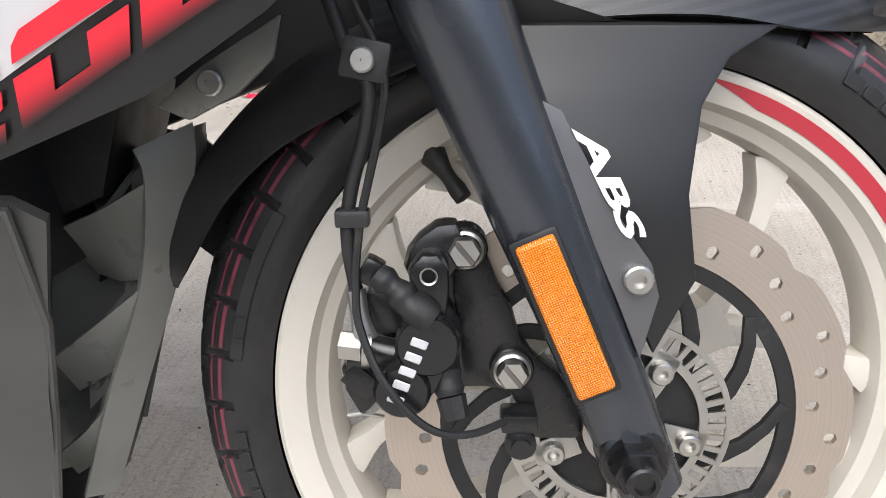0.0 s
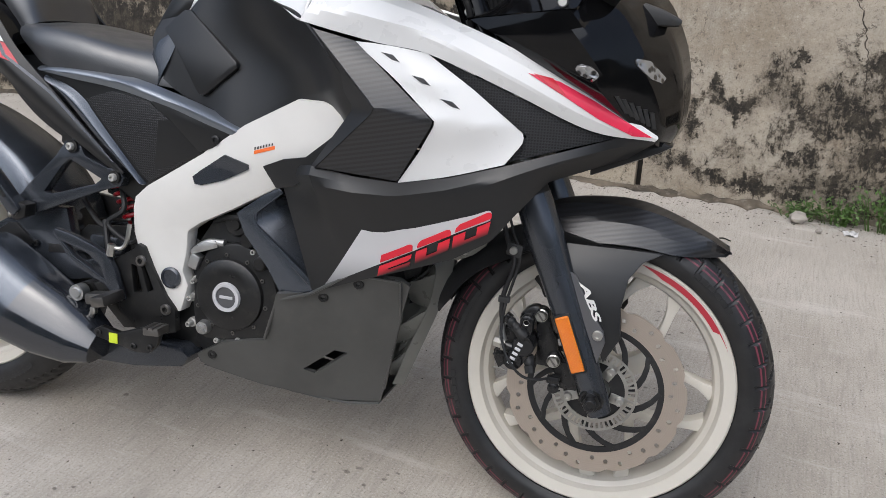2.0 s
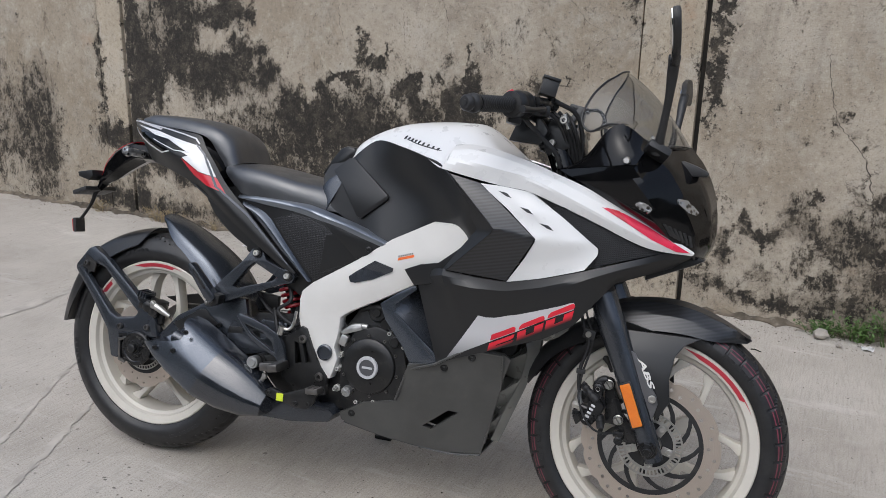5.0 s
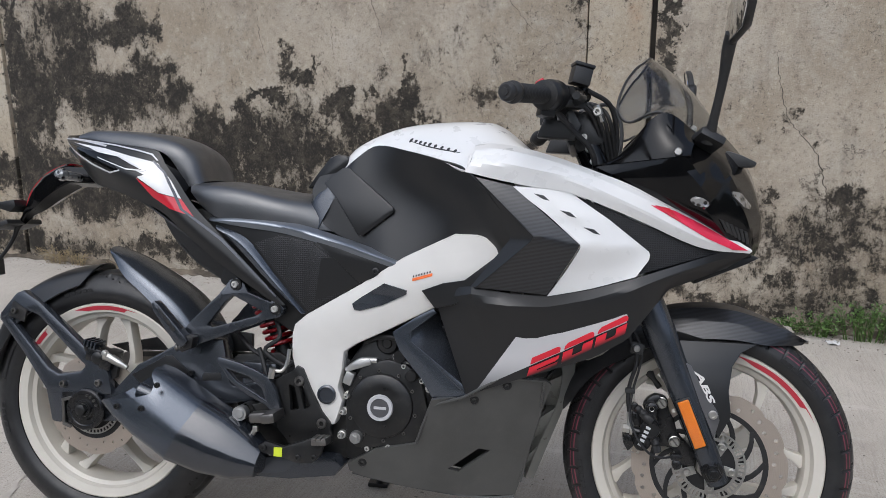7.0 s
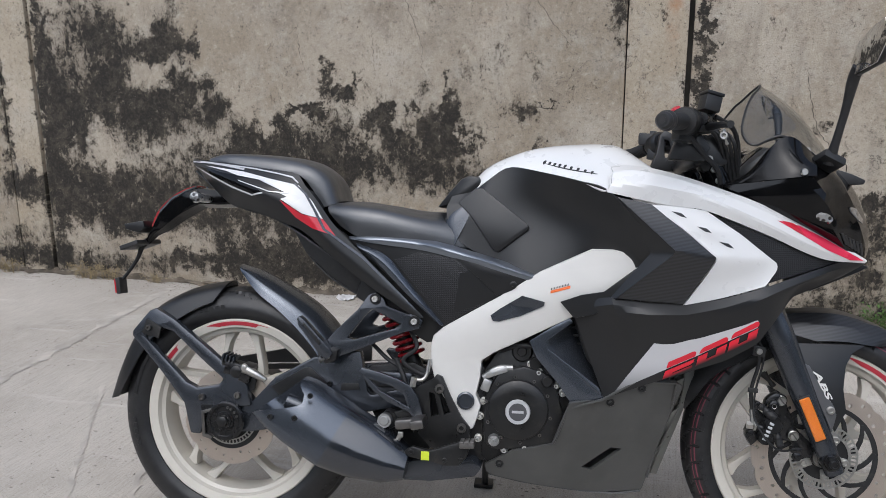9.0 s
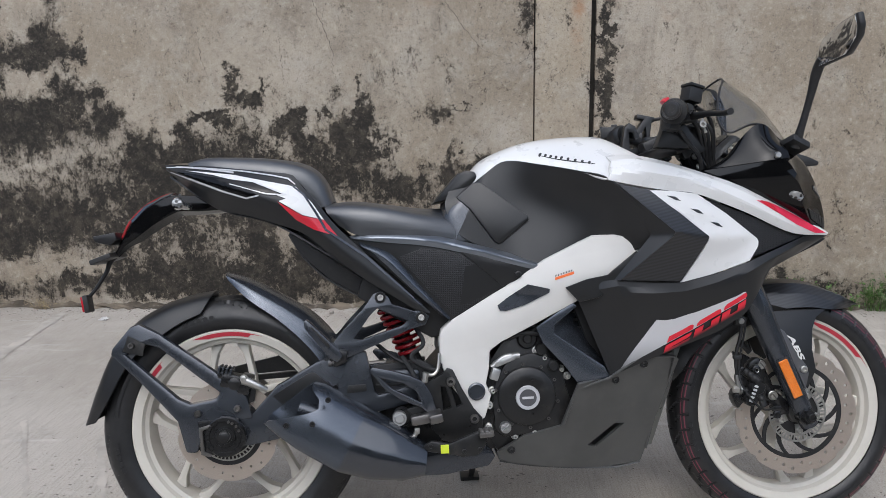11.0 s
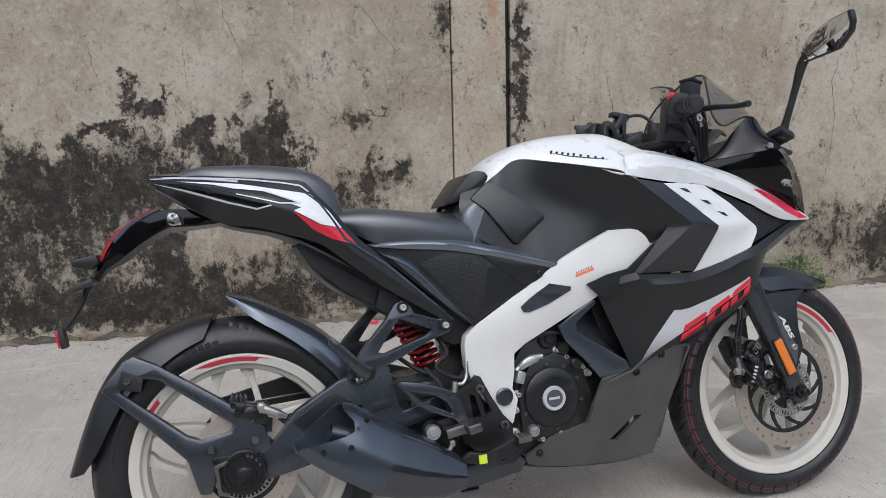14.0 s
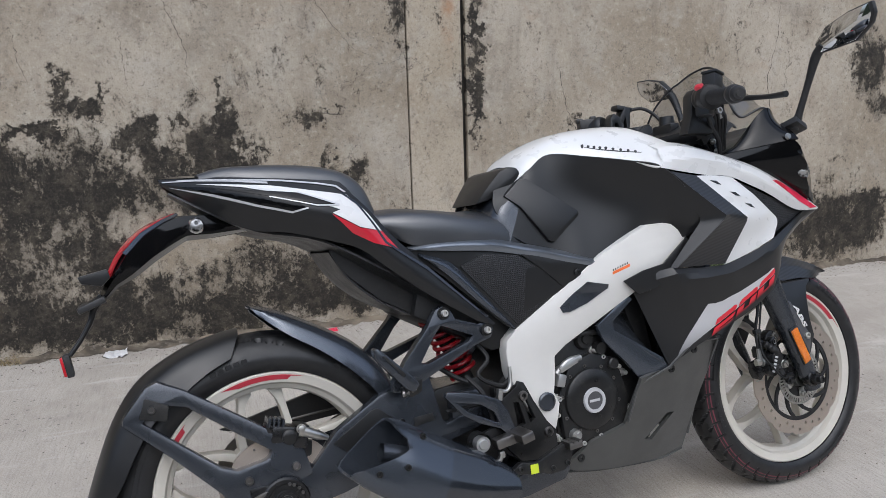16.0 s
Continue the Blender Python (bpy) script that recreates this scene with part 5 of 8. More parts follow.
part("silver_flash", lf_drape.lay([(0.965, 0.5345), (0.983, 0.533), (1.005, 0.5352), (1.0338, 0.5444), (1.0567, 0.5502), (1.1025, 0.5658), (1.1465, 0.5812), (1.164, 0.5892), (1.1697, 0.5901), (1.1721, 0.5862), (1.1704, 0.5751), (1.1086, 0.5434), (1.0492, 0.5091), (0.9928, 0.4785), (0.9115, 0.4343), (0.8865, 0.4172)], 0.0015), FADE, lower, "silver flash fading to black")


def digits():
    """The slanted digits 200 as cut films, each split by a dark slanting gap."""
    two = [[(0.9968, 0.495), (1.0265, 0.5104), (1.0431, 0.5198), (1.0482, 0.5209), (1.0506, 0.5188), (1.0495, 0.5106), (0.9933, 0.4808)],
           [(0.9915, 0.474), (1.0483, 0.5043), (1.0465, 0.497), (1.0401, 0.491), (1.0065, 0.4727), (1.0057, 0.4699), (1.0453, 0.4906), (1.0431, 0.4818), (0.9871, 0.4557)]]
    nought = [[(1.0569, 0.5158), (1.059, 0.5234), (1.0643, 0.530), (1.1053, 0.5529), (1.1098, 0.5538), (1.1121, 0.5506), (1.1114, 0.5444)],
              [(1.0553, 0.5097), (1.074, 0.5196), (1.0716, 0.5047), (1.0898, 0.5152), (1.0916, 0.5287), (1.1109, 0.5396), (1.1073, 0.519), (1.0521, 0.4868)]]
    last = [[(x + 0.0607, z + 0.0341) for x, z in half] for half in nought]
    return [joined(*[lf_drape.lay(half, 0.003, 0.01) for half in shape]) for shape in (two, nought, last)]


for cut, sign in zip(digits(), "200"):
    part("digit", cut, FADERED, lower, "red digit " + sign + " fading to dark red")

# radiator scoop beside the engine
pair("scoop_frame", plate([(0.706, -0.142, 0.520), (0.789, -0.150, 0.578), (0.800, -0.152, 0.566), (0.748, -0.146, 0.525), (0.748, -0.146, 0.505), (0.858, -0.162, 0.428), (0.868, -0.166, 0.406), (0.845, -0.156, 0.388), (0.796, -0.150, 0.392), (0.770, -0.146, 0.430), (0.722, -0.142, 0.483)], 0.012, 0.003), SLATE, bike, "dark graphite radiator scoop")
pair("scoop_face", skin([[(0.742, -0.146, 0.528), (0.746, -0.146, 0.500), (0.80, -0.154, 0.462), (0.862, -0.164, 0.414)], [(0.812, -0.085, 0.572), (0.822, -0.080, 0.53), (0.845, -0.09, 0.48), (0.868, -0.11, 0.43)]], 14, 4, 0.003, False), SATIN, bike)
part("radiator", block((0.035, 0.26, 0.24), 0.004, (0.955, 0, 0.50), (0, -14, 0)), DEEP, bike)
pair("fan_shroud", prism([(0.80, 0.57), (0.85, 0.58), (0.875, 0.44), (0.862, 0.42), (0.835, 0.47)], -0.105, -0.085, 0.004), DEEP, bike)

# upper white fairing, chevron, intake mesh
side_a = [(0.945, -0.222, 0.822), (1.013, -0.226, 0.773), (1.082, -0.229, 0.714), (1.056, -0.216, 0.668), (1.021, -0.206, 0.616)]
side_b = [(1.000, -0.220, 0.819), (1.072, -0.224, 0.770), (1.146, -0.214, 0.712), (1.130, -0.206, 0.676), (1.10, -0.204, 0.634)]
side_c = [(1.058, -0.216, 0.812), (1.13, -0.207, 0.765), (1.208, -0.192, 0.706), (1.206, -0.194, 0.692), (1.183, -0.200, 0.660)]
whitebm = skin([side_a, side_b, side_c], 30, 5, 0.004, False)
white_drape = Draper(whitebm)
wside = part("upper_fairing", whitebm.copy(), WHITE, bike, "pearl white upper side fairing", 25)
part("upper_fairing", flip(whitebm), WHITE, bike, "", 25)
whitebm.free()
# flat black films drawn for the dark inside the vent slits
for x, z in ((1.005, 0.802), (1.100, 0.742)):
    part("vent_dark", white_drape.lay([(x - 0.016, z + 0.007), (x + 0.003, z + 0.004), (x + 0.015, z - 0.006), (x + 0.002, z - 0.003)], 0.001, 0.01), INK, wside)
part("vent_dark", white_drape.lay([(1.040, 0.779), (1.058, 0.776), (1.070, 0.766), (1.056, 0.769)], 0.001, 0.01), INK, wside)
band_up = [(0.868, -0.165, 0.905), (0.905, -0.172, 0.906), (0.96, -0.174, 0.899), (1.03, -0.172, 0.881), (1.10, -0.176, 0.857), (1.177, -0.178, 0.828), (1.302, -0.163, 0.770), (1.395, -0.144, 0.719)]
band_m1 = [(0.872, -0.200, 0.890), (0.915, -0.203, 0.893), (0.97, -0.204, 0.884), (1.04, -0.202, 0.865), (1.11, -0.200, 0.840), (1.19, -0.194, 0.808), (1.308, -0.170, 0.752), (1.396, -0.147, 0.717)]
band_m2 = [(0.866, -0.224, 0.858), (0.92, -0.226, 0.862), (0.985, -0.224, 0.856), (1.05, -0.221, 0.840), (1.12, -0.214, 0.814), (1.19, -0.203, 0.783), (1.305, -0.171, 0.734), (1.396, -0.148, 0.715)]
band_lo = [(0.858, -0.226, 0.846), (0.92, -0.222, 0.833), (0.987, -0.219, 0.821), (1.052, -0.217, 0.813), (1.12, -0.206, 0.790), (1.19, -0.194, 0.763), (1.30, -0.164, 0.719), (1.392, -0.147, 0.711)]
bandbm = skin([band_up, band_m1, band_m2, band_lo], 48, 4, 0.004, across=False)
band_drape = Draper(bandbm)
band = part("beak_fairing", bandbm.copy(), WHITE, bike, "long pearl white nose fairing with red flash", 14)
part("beak_fairing", flip(bandbm), WHITE, bike, "", 14)
bandbm.free()
part("red_flash", band_drape.lay([(1.205, 0.795), (1.250, 0.786), (1.30, 0.763), (1.36, 0.731), (1.388, 0.7165), (1.360, 0.7165), (1.31, 0.737), (1.255, 0.768)], 0.0013, 0.01), PINK, band, "pink-red flash")
part("red_flash", band_drape.lay([(1.213, 0.795), (1.24, 0.790), (1.262, 0.7665), (1.25, 0.771)], 0.0022, 0.01), RED, band)
pair("intake_mesh", plate([(1.066, -0.205, 0.808), (1.12, -0.200, 0.788), (1.19, -0.188, 0.760), (1.345, -0.144, 0.714), (1.188, -0.188, 0.664), (1.209, -0.180, 0.704)], 0.004, 0.0005), MESHB, bike, "black perforated intake mesh")
pair("chevron_panel", skin([[(0.877, -0.226, 0.837), (0.997, -0.256, 0.726), (0.884, -0.210, 0.626)], [(0.949, -0.226, 0.822), (1.080, -0.233, 0.715), (1.021, -0.209, 0.619)]], 25, 6, 0.005, False), CARBON, bike, "dark carbon-look chevron panel")
pair("chevron_edge", skin([[(0.870, -0.222, 0.834), (0.951, -0.226, 0.724), (0.874, -0.200, 0.628)], [(0.878, -0.227, 0.837), (0.997, -0.257, 0.726), (0.884, -0.211, 0.626)]], 25, 3, 0.004, False), MATTE, bike)

# tank
tc = [(0.580, 0, 0.892), (0.604, 0, 0.915), (0.653, 0, 0.938), (0.711, 0, 0.955), (0.782, 0, 0.964), (0.869, 0, 0.966), (0.905, 0, 0.957), (0.945, 0, 0.928), (0.985, 0, 0.892)]
tm = [(0.575, -0.052, 0.884), (0.600, -0.058, 0.906), (0.650, -0.066, 0.930), (0.708, -0.076, 0.946), (0.785, -0.088, 0.952), (0.865, -0.100, 0.950), (0.905, -0.110, 0.938), (0.945, -0.122, 0.915), (0.985, -0.13, 0.885)]
tm2 = [(0.574, -0.078, 0.868), (0.602, -0.090, 0.892), (0.650, -0.094, 0.915), (0.715, -0.118, 0.918), (0.790, -0.148, 0.912), (0.850, -0.165, 0.905), (0.89, -0.168, 0.905), (0.94, -0.160, 0.902), (0.985, -0.155, 0.882)]
ts = [(0.573, -0.088, 0.852), (0.606, -0.100, 0.877), (0.652, -0.105, 0.903), (0.726, -0.140, 0.890), (0.806, -0.190, 0.868), (0.858, -0.224, 0.848), (0.866, -0.210, 0.880), (0.90, -0.180, 0.897), (0.96, -0.165, 0.885)]
tankbm = skin([tc, tm, tm2, ts], 44, 4, 0.004, sym=True)
tank_drape = Draper(tankbm)
tank = part("tank_cover", tankbm, WHITE, bike, "pearl white fuel tank cover", 40)
logo = []


def stroke(points, thin, fat):
    """A brush stroke on the tank, thick in the middle."""
    pts = along(points, 14)
    one, two = [], []
    for k, p in enumerate(pts):
        t = Vector(pts[min(k + 1, 13)] - pts[max(k - 1, 0)]).normalized()
        w = thin + (fat - thin) * math.sin(math.pi * k / 13)
        one.append((p[0] - t.y * w, p[1] + t.x * w))
        two.append((p[0] + t.y * w, p[1] - t.x * w))
    logo.append(tank_drape.lay(one + two[::-1], 0.0012, 0.02))


def on_script(f, high):
    return (0.719 + 0.121 * f + 0.5 * high, 0.9150 - 0.0305 * f + high)


for f, tall, deep in ((0.07, 0.006, -0.003), (0.16, 0.005, -0.001), (0.25, 0.005, -0.001), (0.34, 0.005, -0.001), (0.43, 0.006, -0.001), (0.54, 0.005, -0.001), (0.66, 0.005, -0.001), (0.78, 0.005, -0.001), (0.90, 0.005, -0.001)):
    stroke([on_script(f + 0.02, tall), on_script(f + 0.005, tall * 0.4), on_script(f, deep)], 0.0010, 0.0026)
stroke([on_script(0.10, -0.0005), on_script(0.35, -0.0022), on_script(0.65, -0.0015), on_script(1.00, 0.0015)], 0.0004, 0.0011)
part("tank_script", joined(*logo), INK, tank, "black script emblem as plain strokes")
bt = [(0.520, -0.085, 0.838), (0.573, -0.089, 0.852), (0.606, -0.101, 0.877), (0.652, -0.106, 0.904), (0.726, -0.141, 0.891), (0.806, -0.191, 0.869), (0.862, -0.225, 0.847), (0.930, -0.235, 0.775), (0.960, -0.228, 0.730)]
bmid = [(0.510, -0.100, 0.800), (0.560, -0.106, 0.810), (0.61, -0.110, 0.815), (0.66, -0.114, 0.810), (0.73, -0.126, 0.800), (0.80, -0.150, 0.790), (0.86, -0.186, 0.780), (0.91, -0.206, 0.735), (0.94, -0.206, 0.700)]
blo = [(0.535, -0.112, 0.740), (0.575, -0.116, 0.715), (0.63, -0.122, 0.695), (0.68, -0.140, 0.672), (0.72, -0.146, 0.660), (0.80, -0.150, 0.684), (0.865, -0.164, 0.715), (0.91, -0.178, 0.704), (0.925, -0.190, 0.690)]
tbm = skin([bt, bmid, blo], 40, 6, 0.004)
tb_drape = Draper(tbm)
part("tank_side", tbm.copy(), MATTE, bike, "matte black tank side cover", 30)
part("tank_side", flip(tbm), MATTE, bike, "", 30)
tbm.free()
pair("knee_pad", plate([(0.535, -0.104, 0.823), (0.575, -0.103, 0.856), (0.592, -0.107, 0.857), (0.697, -0.133, 0.776), (0.699, -0.133, 0.765), (0.632, -0.130, 0.713), (0.620, -0.129, 0.717), (0.564, -0.117, 0.797)], 0.016, 0.005), MATTE, bike, "graphite knee pad")
part("tank_tail", skin([[(0.498, 0, 0.780), (0.508, 0, 0.806), (0.540, 0, 0.846), (0.585, 0, 0.886)], [(0.500, -0.06, 0.780), (0.512, -0.062, 0.806), (0.543, -0.064, 0.842), (0.582, -0.066, 0.874)], [(0.505, -0.098, 0.772), (0.518, -0.102, 0.794), (0.546, -0.100, 0.820), (0.579, -0.092, 0.848)], [(0.530, -0.116, 0.722), (0.540, -0.116, 0.745), (0.555, -0.112, 0.775), (0.572, -0.106, 0.815)]], 16, 4, 0.004, sym=True), SATIN, bike, "", 50)
capbm = prism([(0.482, 0.811), (0.514, 0.850), (0.541, 0.879), (0.560, 0.886), (0.582, 0.884), (0.590, 0.868), (0.578, 0.856), (0.548, 0.834), (0.512, 0.818)], -0.092, 0.092, 0.010)
for v in capbm.verts:
    v.co.y *= 0.70 + 0.30 * max(0.0, min(1.0, (v.co.x - 0.482) / 0.08))
part("tank_cap", capbm, MATTE, bike, "angular black cap at the rear of the tank", 30)
part("tank_core", prism([(0.56, 0.70), (0.58, 0.84), (0.66, 0.90), (0.85, 0.90), (0.93, 0.84), (0.92, 0.66), (0.70, 0.62)], -0.085, 0.085, 0.02), DEEP, bike)

# frame beam
beam = [(0.925, -0.191, 0.672), (0.944, -0.191, 0.702), (0.930, -0.191, 0.716), (0.880, -0.187, 0.727), (0.835, -0.178, 0.727), (0.727, -0.156, 0.675), (0.62, -0.138, 0.607), (0.516, -0.131, 0.545), (0.490, -0.130, 0.522), (0.485, -0.130, 0.500), (0.486, -0.130, 0.455), (0.500, -0.130, 0.405), (0.540, -0.130, 0.352), (0.572, -0.130, 0.313), (0.585, -0.130, 0.315), (0.592, -0.130, 0.336), (0.601, -0.130, 0.368), (0.590, -0.130, 0.395), (0.598, -0.130, 0.430), (0.601, -0.130, 0.470), (0.628, -0.132, 0.489), (0.70, -0.140, 0.525), (0.800, -0.158, 0.579), (0.872, -0.180, 0.632), (0.902, -0.188, 0.660)]
beambm = plate(beam, 0.035, 0.012)
beam_drape = Draper(beambm)
frame_beam = part("frame_beam", beambm.copy(), FRAMEW, bike, "white perimeter frame beam")
part("frame_beam", flip(beambm), FRAMEW, bike)
beambm.free()
part("frame_inset", beam_drape.lay([(0.619, 0.574), (0.639, 0.589), (0.688, 0.620), (0.737, 0.608), (0.736, 0.600), (0.684, 0.575), (0.638, 0.561), (0.624, 0.562)], 0.003, 0.02, 0.004), SATIN, frame_beam)
part("frame_sticker", beam_drape.lay([(0.749, 0.634), (0.791, 0.647), (0.791, 0.641), (0.749, 0.628)], 0.001, 0.02), ORANGE, frame_beam, "orange and white sticker")
part("frame_sticker", joined(*[beam_drape.lay([(0.750 + 0.0058 * k, 0.6355 + 0.0018 * k), (0.750 + 0.0058 * k, 0.6395 + 0.0018 * k), (0.7522 + 0.0058 * k, 0.6407 + 0.0018 * k), (0.7522 + 0.0058 * k, 0.6367 + 0.0018 * k)], 0.001, 0.02) for k in range(7)]), INK, frame_beam)
part("fairing_tip", plate([(0.770, -0.170, 0.611), (0.815, -0.184, 0.629), (0.860, -0.196, 0.638), (0.893, -0.199, 0.664), (0.925, -0.203, 0.690), (0.945, -0.203, 0.660), (0.900, -0.201, 0.622), (0.840, -0.192, 0.588), (0.800, -0.178, 0.578)], 0.006, 0.002), MATTE, bike, "black pointed fairing tip")
part("frame_cap", moved(lathe([(0.020, 0.0), (0.020, -0.004), (0.016, -0.006), (0.015, -0.003), (0, -0.003)], 28), (0.567, -0.131, 0.379)), SATIN, frame_beam)
for x, z in ((0.508, 0.404), (0.560, 0.318)):
    part("frame_bolt", bolt(0.011, 0.012, (x, -0.131, z)), DARKSTEEL, frame_beam)

# side cover
pair("side_cover", plate([(0.288, -0.134, 0.735), (0.345, -0.136, 0.739), (0.477, -0.136, 0.726), (0.60, -0.138, 0.697), (0.728, -0.147, 0.657), (0.70, -0.144, 0.640), (0.62, -0.134, 0.603), (0.516, -0.127, 0.541), (0.49, -0.130, 0.556), (0.36, -0.134, 0.675)], 0.006, 0.002), MATTE, bike, "black triangular side cover")
pair("cover_rail", skin([[(0.290, -0.126, 0.741), (0.36, -0.126, 0.747), (0.477, -0.125, 0.737), (0.60, -0.126, 0.707), (0.715, -0.134, 0.672)], [(0.300, -0.143, 0.735), (0.37, -0.145, 0.737), (0.477, -0.145, 0.726), (0.60, -0.146, 0.695), (0.712, -0.153, 0.662)], [(0.345, -0.141, 0.727), (0.38, -0.143, 0.723), (0.477, -0.142, 0.711), (0.60, -0.143, 0.681), (0.700, -0.150, 0.654)]], 24, 4, 0.004), RAILSHEEN, bike, "blue graphite side cover rail")
pair("cover_strip", skin([[(0.311, -0.138, 0.727), (0.380, -0.136, 0.699), (0.450, -0.130, 0.624), (0.516, -0.126, 0.548)], [(0.316, -0.147, 0.718), (0.372, -0.147, 0.688), (0.440, -0.143, 0.618), (0.508, -0.138, 0.547)], [(0.330, -0.142, 0.708), (0.368, -0.143, 0.676), (0.430, -0.140, 0.614), (0.498, -0.135, 0.552)]], 20, 4, 0.003), SLATE, bike, "blue graphite side cover strip")
pair("cover_mesh", plate([(0.398, -0.1395, 0.690), (0.452, -0.141, 0.708), (0.53, -0.1415, 0.697), (0.575, -0.141, 0.664), (0.628, -0.138, 0.614), (0.519, -0.131, 0.551)], 0.003, 0.0008), MESHB, bike)
pair("cover_corner", plate([(0.535, -0.1425, 0.700), (0.62, -0.144, 0.680), (0.71, -0.149, 0.655), (0.66, -0.145, 0.628), (0.632, -0.143, 0.618), (0.578, -0.143, 0.666)], 0.004, 0.001), MATTE, bike)
part("cover_screw", bolt(0.008, 0.004, (0.668, -0.147, 0.643)), ENGINE, bike)

# seats
sc = [(0.245, 0, 0.820), (0.30, 0, 0.824), (0.374, 0, 0.815), (0.45, 0, 0.804), (0.505, 0, 0.802), (0.545, 0, 0.800)]
ss = [(0.238, -0.090, 0.815), (0.30, -0.108, 0.814), (0.374, -0.116, 0.803), (0.45, -0.108, 0.788), (0.51, -0.094, 0.780), (0.555, -0.080, 0.775)]
se = [(0.238, -0.118, 0.798), (0.30, -0.136, 0.790), (0.374, -0.140, 0.780), (0.45, -0.132, 0.765), (0.51, -0.118, 0.755), (0.560, -0.104, 0.745)]
sl = [(0.268, -0.120, 0.764), (0.310, -0.134, 0.742), (0.374, -0.138, 0.737), (0.45, -0.132, 0.734), (0.51, -0.120, 0.727), (0.567, -0.106, 0.720)]
part("rider_seat", skin([sc, ss, se, sl], 30, 4, 0.006, sym=True), VINYL, bike, "black vinyl rider seat", 60)
pc = [(-0.080, 0, 0.924), (-0.045, 0, 0.932), (0.0, 0, 0.935), (0.10, 0, 0.931), (0.185, 0, 0.916), (0.228, 0, 0.884), (0.250, 0, 0.825)]
ps = [(-0.080, -0.046, 0.922), (-0.045, -0.056, 0.930), (0.0, -0.066, 0.930), (0.10, -0.076, 0.923), (0.185, -0.080, 0.905), (0.230, -0.078, 0.872), (0.252, -0.074, 0.820)]
pe = [(-0.078, -0.058, 0.916), (-0.045, -0.072, 0.918), (0.0, -0.084, 0.917), (0.10, -0.097, 0.906), (0.180, -0.100, 0.888), (0.218, -0.098, 0.852), (0.240, -0.094, 0.812)]
pl = [(-0.076, -0.060, 0.908), (-0.045, -0.074, 0.906), (0.0, -0.088, 0.903), (0.10, -0.101, 0.893), (0.162, -0.103, 0.880), (0.196, -0.101, 0.845), (0.216, -0.097, 0.806)]
part("pillion_seat", skin([pc, ps, pe, pl], 30, 4, 0.006, sym=True), VINYL, bike, "black vinyl pillion seat", 60)

# tail
tu = [(-0.146, -0.002, 0.923), (-0.05, -0.072, 0.913), (0.04, -0.112, 0.900), (0.120, -0.130, 0.889), (0.168, -0.133, 0.881), (0.188, -0.141, 0.856), (0.221, -0.145, 0.818), (0.262, -0.145, 0.764), (0.330, -0.140, 0.697), (0.467, -0.130, 0.563)]
tmid = [(-0.142, -0.012, 0.914), (-0.06, -0.092, 0.885), (0.02, -0.140, 0.862), (0.095, -0.164, 0.838), (0.15, -0.168, 0.816), (0.195, -0.166, 0.790), (0.240, -0.160, 0.740), (0.322, -0.146, 0.670), (0.460, -0.131, 0.561)]
tlo = [(-0.140, -0.010, 0.908), (-0.09, -0.045, 0.868), (-0.005, -0.100, 0.810), (0.06, -0.130, 0.795), (0.12, -0.144, 0.776), (0.189, -0.150, 0.750), (0.24, -0.148, 0.708), (0.32, -0.140, 0.645), (0.430, -0.130, 0.572)]
tailbm = skin([tu, tmid, tlo], 48, 6, 0.004)
tail_drape = Draper(tailbm)
tail = part("tail_panel", tailbm.copy(), MATTE, bike, "matte black tail panel with white and red flashes", 30)
part("tail_panel", flip(tailbm), MATTE, bike, "", 30)
tailbm.free()
part("tail_flash", tail_drape.lay([(-0.084, 0.903), (0.038, 0.885), (0.11, 0.868), (0.176, 0.854), (0.212, 0.816), (0.236, 0.779), (0.191, 0.790), (0.14, 0.822), (0.156, 0.827), (0.072, 0.862), (-0.01, 0.887)], 0.0018, 0.012), WHITE, tail, "white tail flash")
part("tail_strip", tail_drape.lay([(-0.115, 0.917), (-0.03, 0.906), (0.036, 0.893), (0.036, 0.889), (-0.03, 0.901), (-0.11, 0.913)], 0.0018, 0.012), SILVER, tail)
part("tail_wedge", tail_drape.lay([(-0.047, 0.888), (0.083, 0.866), (0.154, 0.8365), (0.113, 0.840), (0.031, 0.865)], 0.0026, 0.012), GLOSS, tail, "gloss black wedge with a pale rim")
part("tail_wedge_rim", tail_drape.lay([(0.083, 0.8685), (0.158, 0.8370), (0.154, 0.8345), (0.113, 0.8375), (0.031, 0.8630), (0.031, 0.8650), (0.113, 0.8398), (0.150, 0.8372), (0.083, 0.8660)], 0.0030, 0.012), SILVER, tail)
part("tail_line", tail_drape.lay([(-0.140, 0.917), (-0.033, 0.9065), (0.060, 0.8945), (0.125, 0.8825), (0.160, 0.8745), (0.176, 0.860), (0.173, 0.859), (0.158, 0.8715), (0.125, 0.8795), (0.060, 0.8915), (-0.033, 0.9040), (-0.140, 0.915)], 0.0024, 0.012), SILVER, tail)
part("tail_stripe", tail_drape.lay([(0.138, 0.8205), (0.191, 0.7885), (0.237, 0.7775), (0.266, 0.741), (0.215, 0.757), (0.176, 0.780)], 0.0018, 0.012), RED, tail, "red tail stripe")
# gloss black film put in for the dark of the tail's recess
part("tail_recess_film", tail_drape.lay([(-0.11, 0.902), (-0.06, 0.893), (0.017, 0.874), (0.064, 0.858), (0.094, 0.836), (0.068, 0.833), (0.014, 0.851), (-0.061, 0.881)], 0.0015, 0.012), GLOSS, tail)
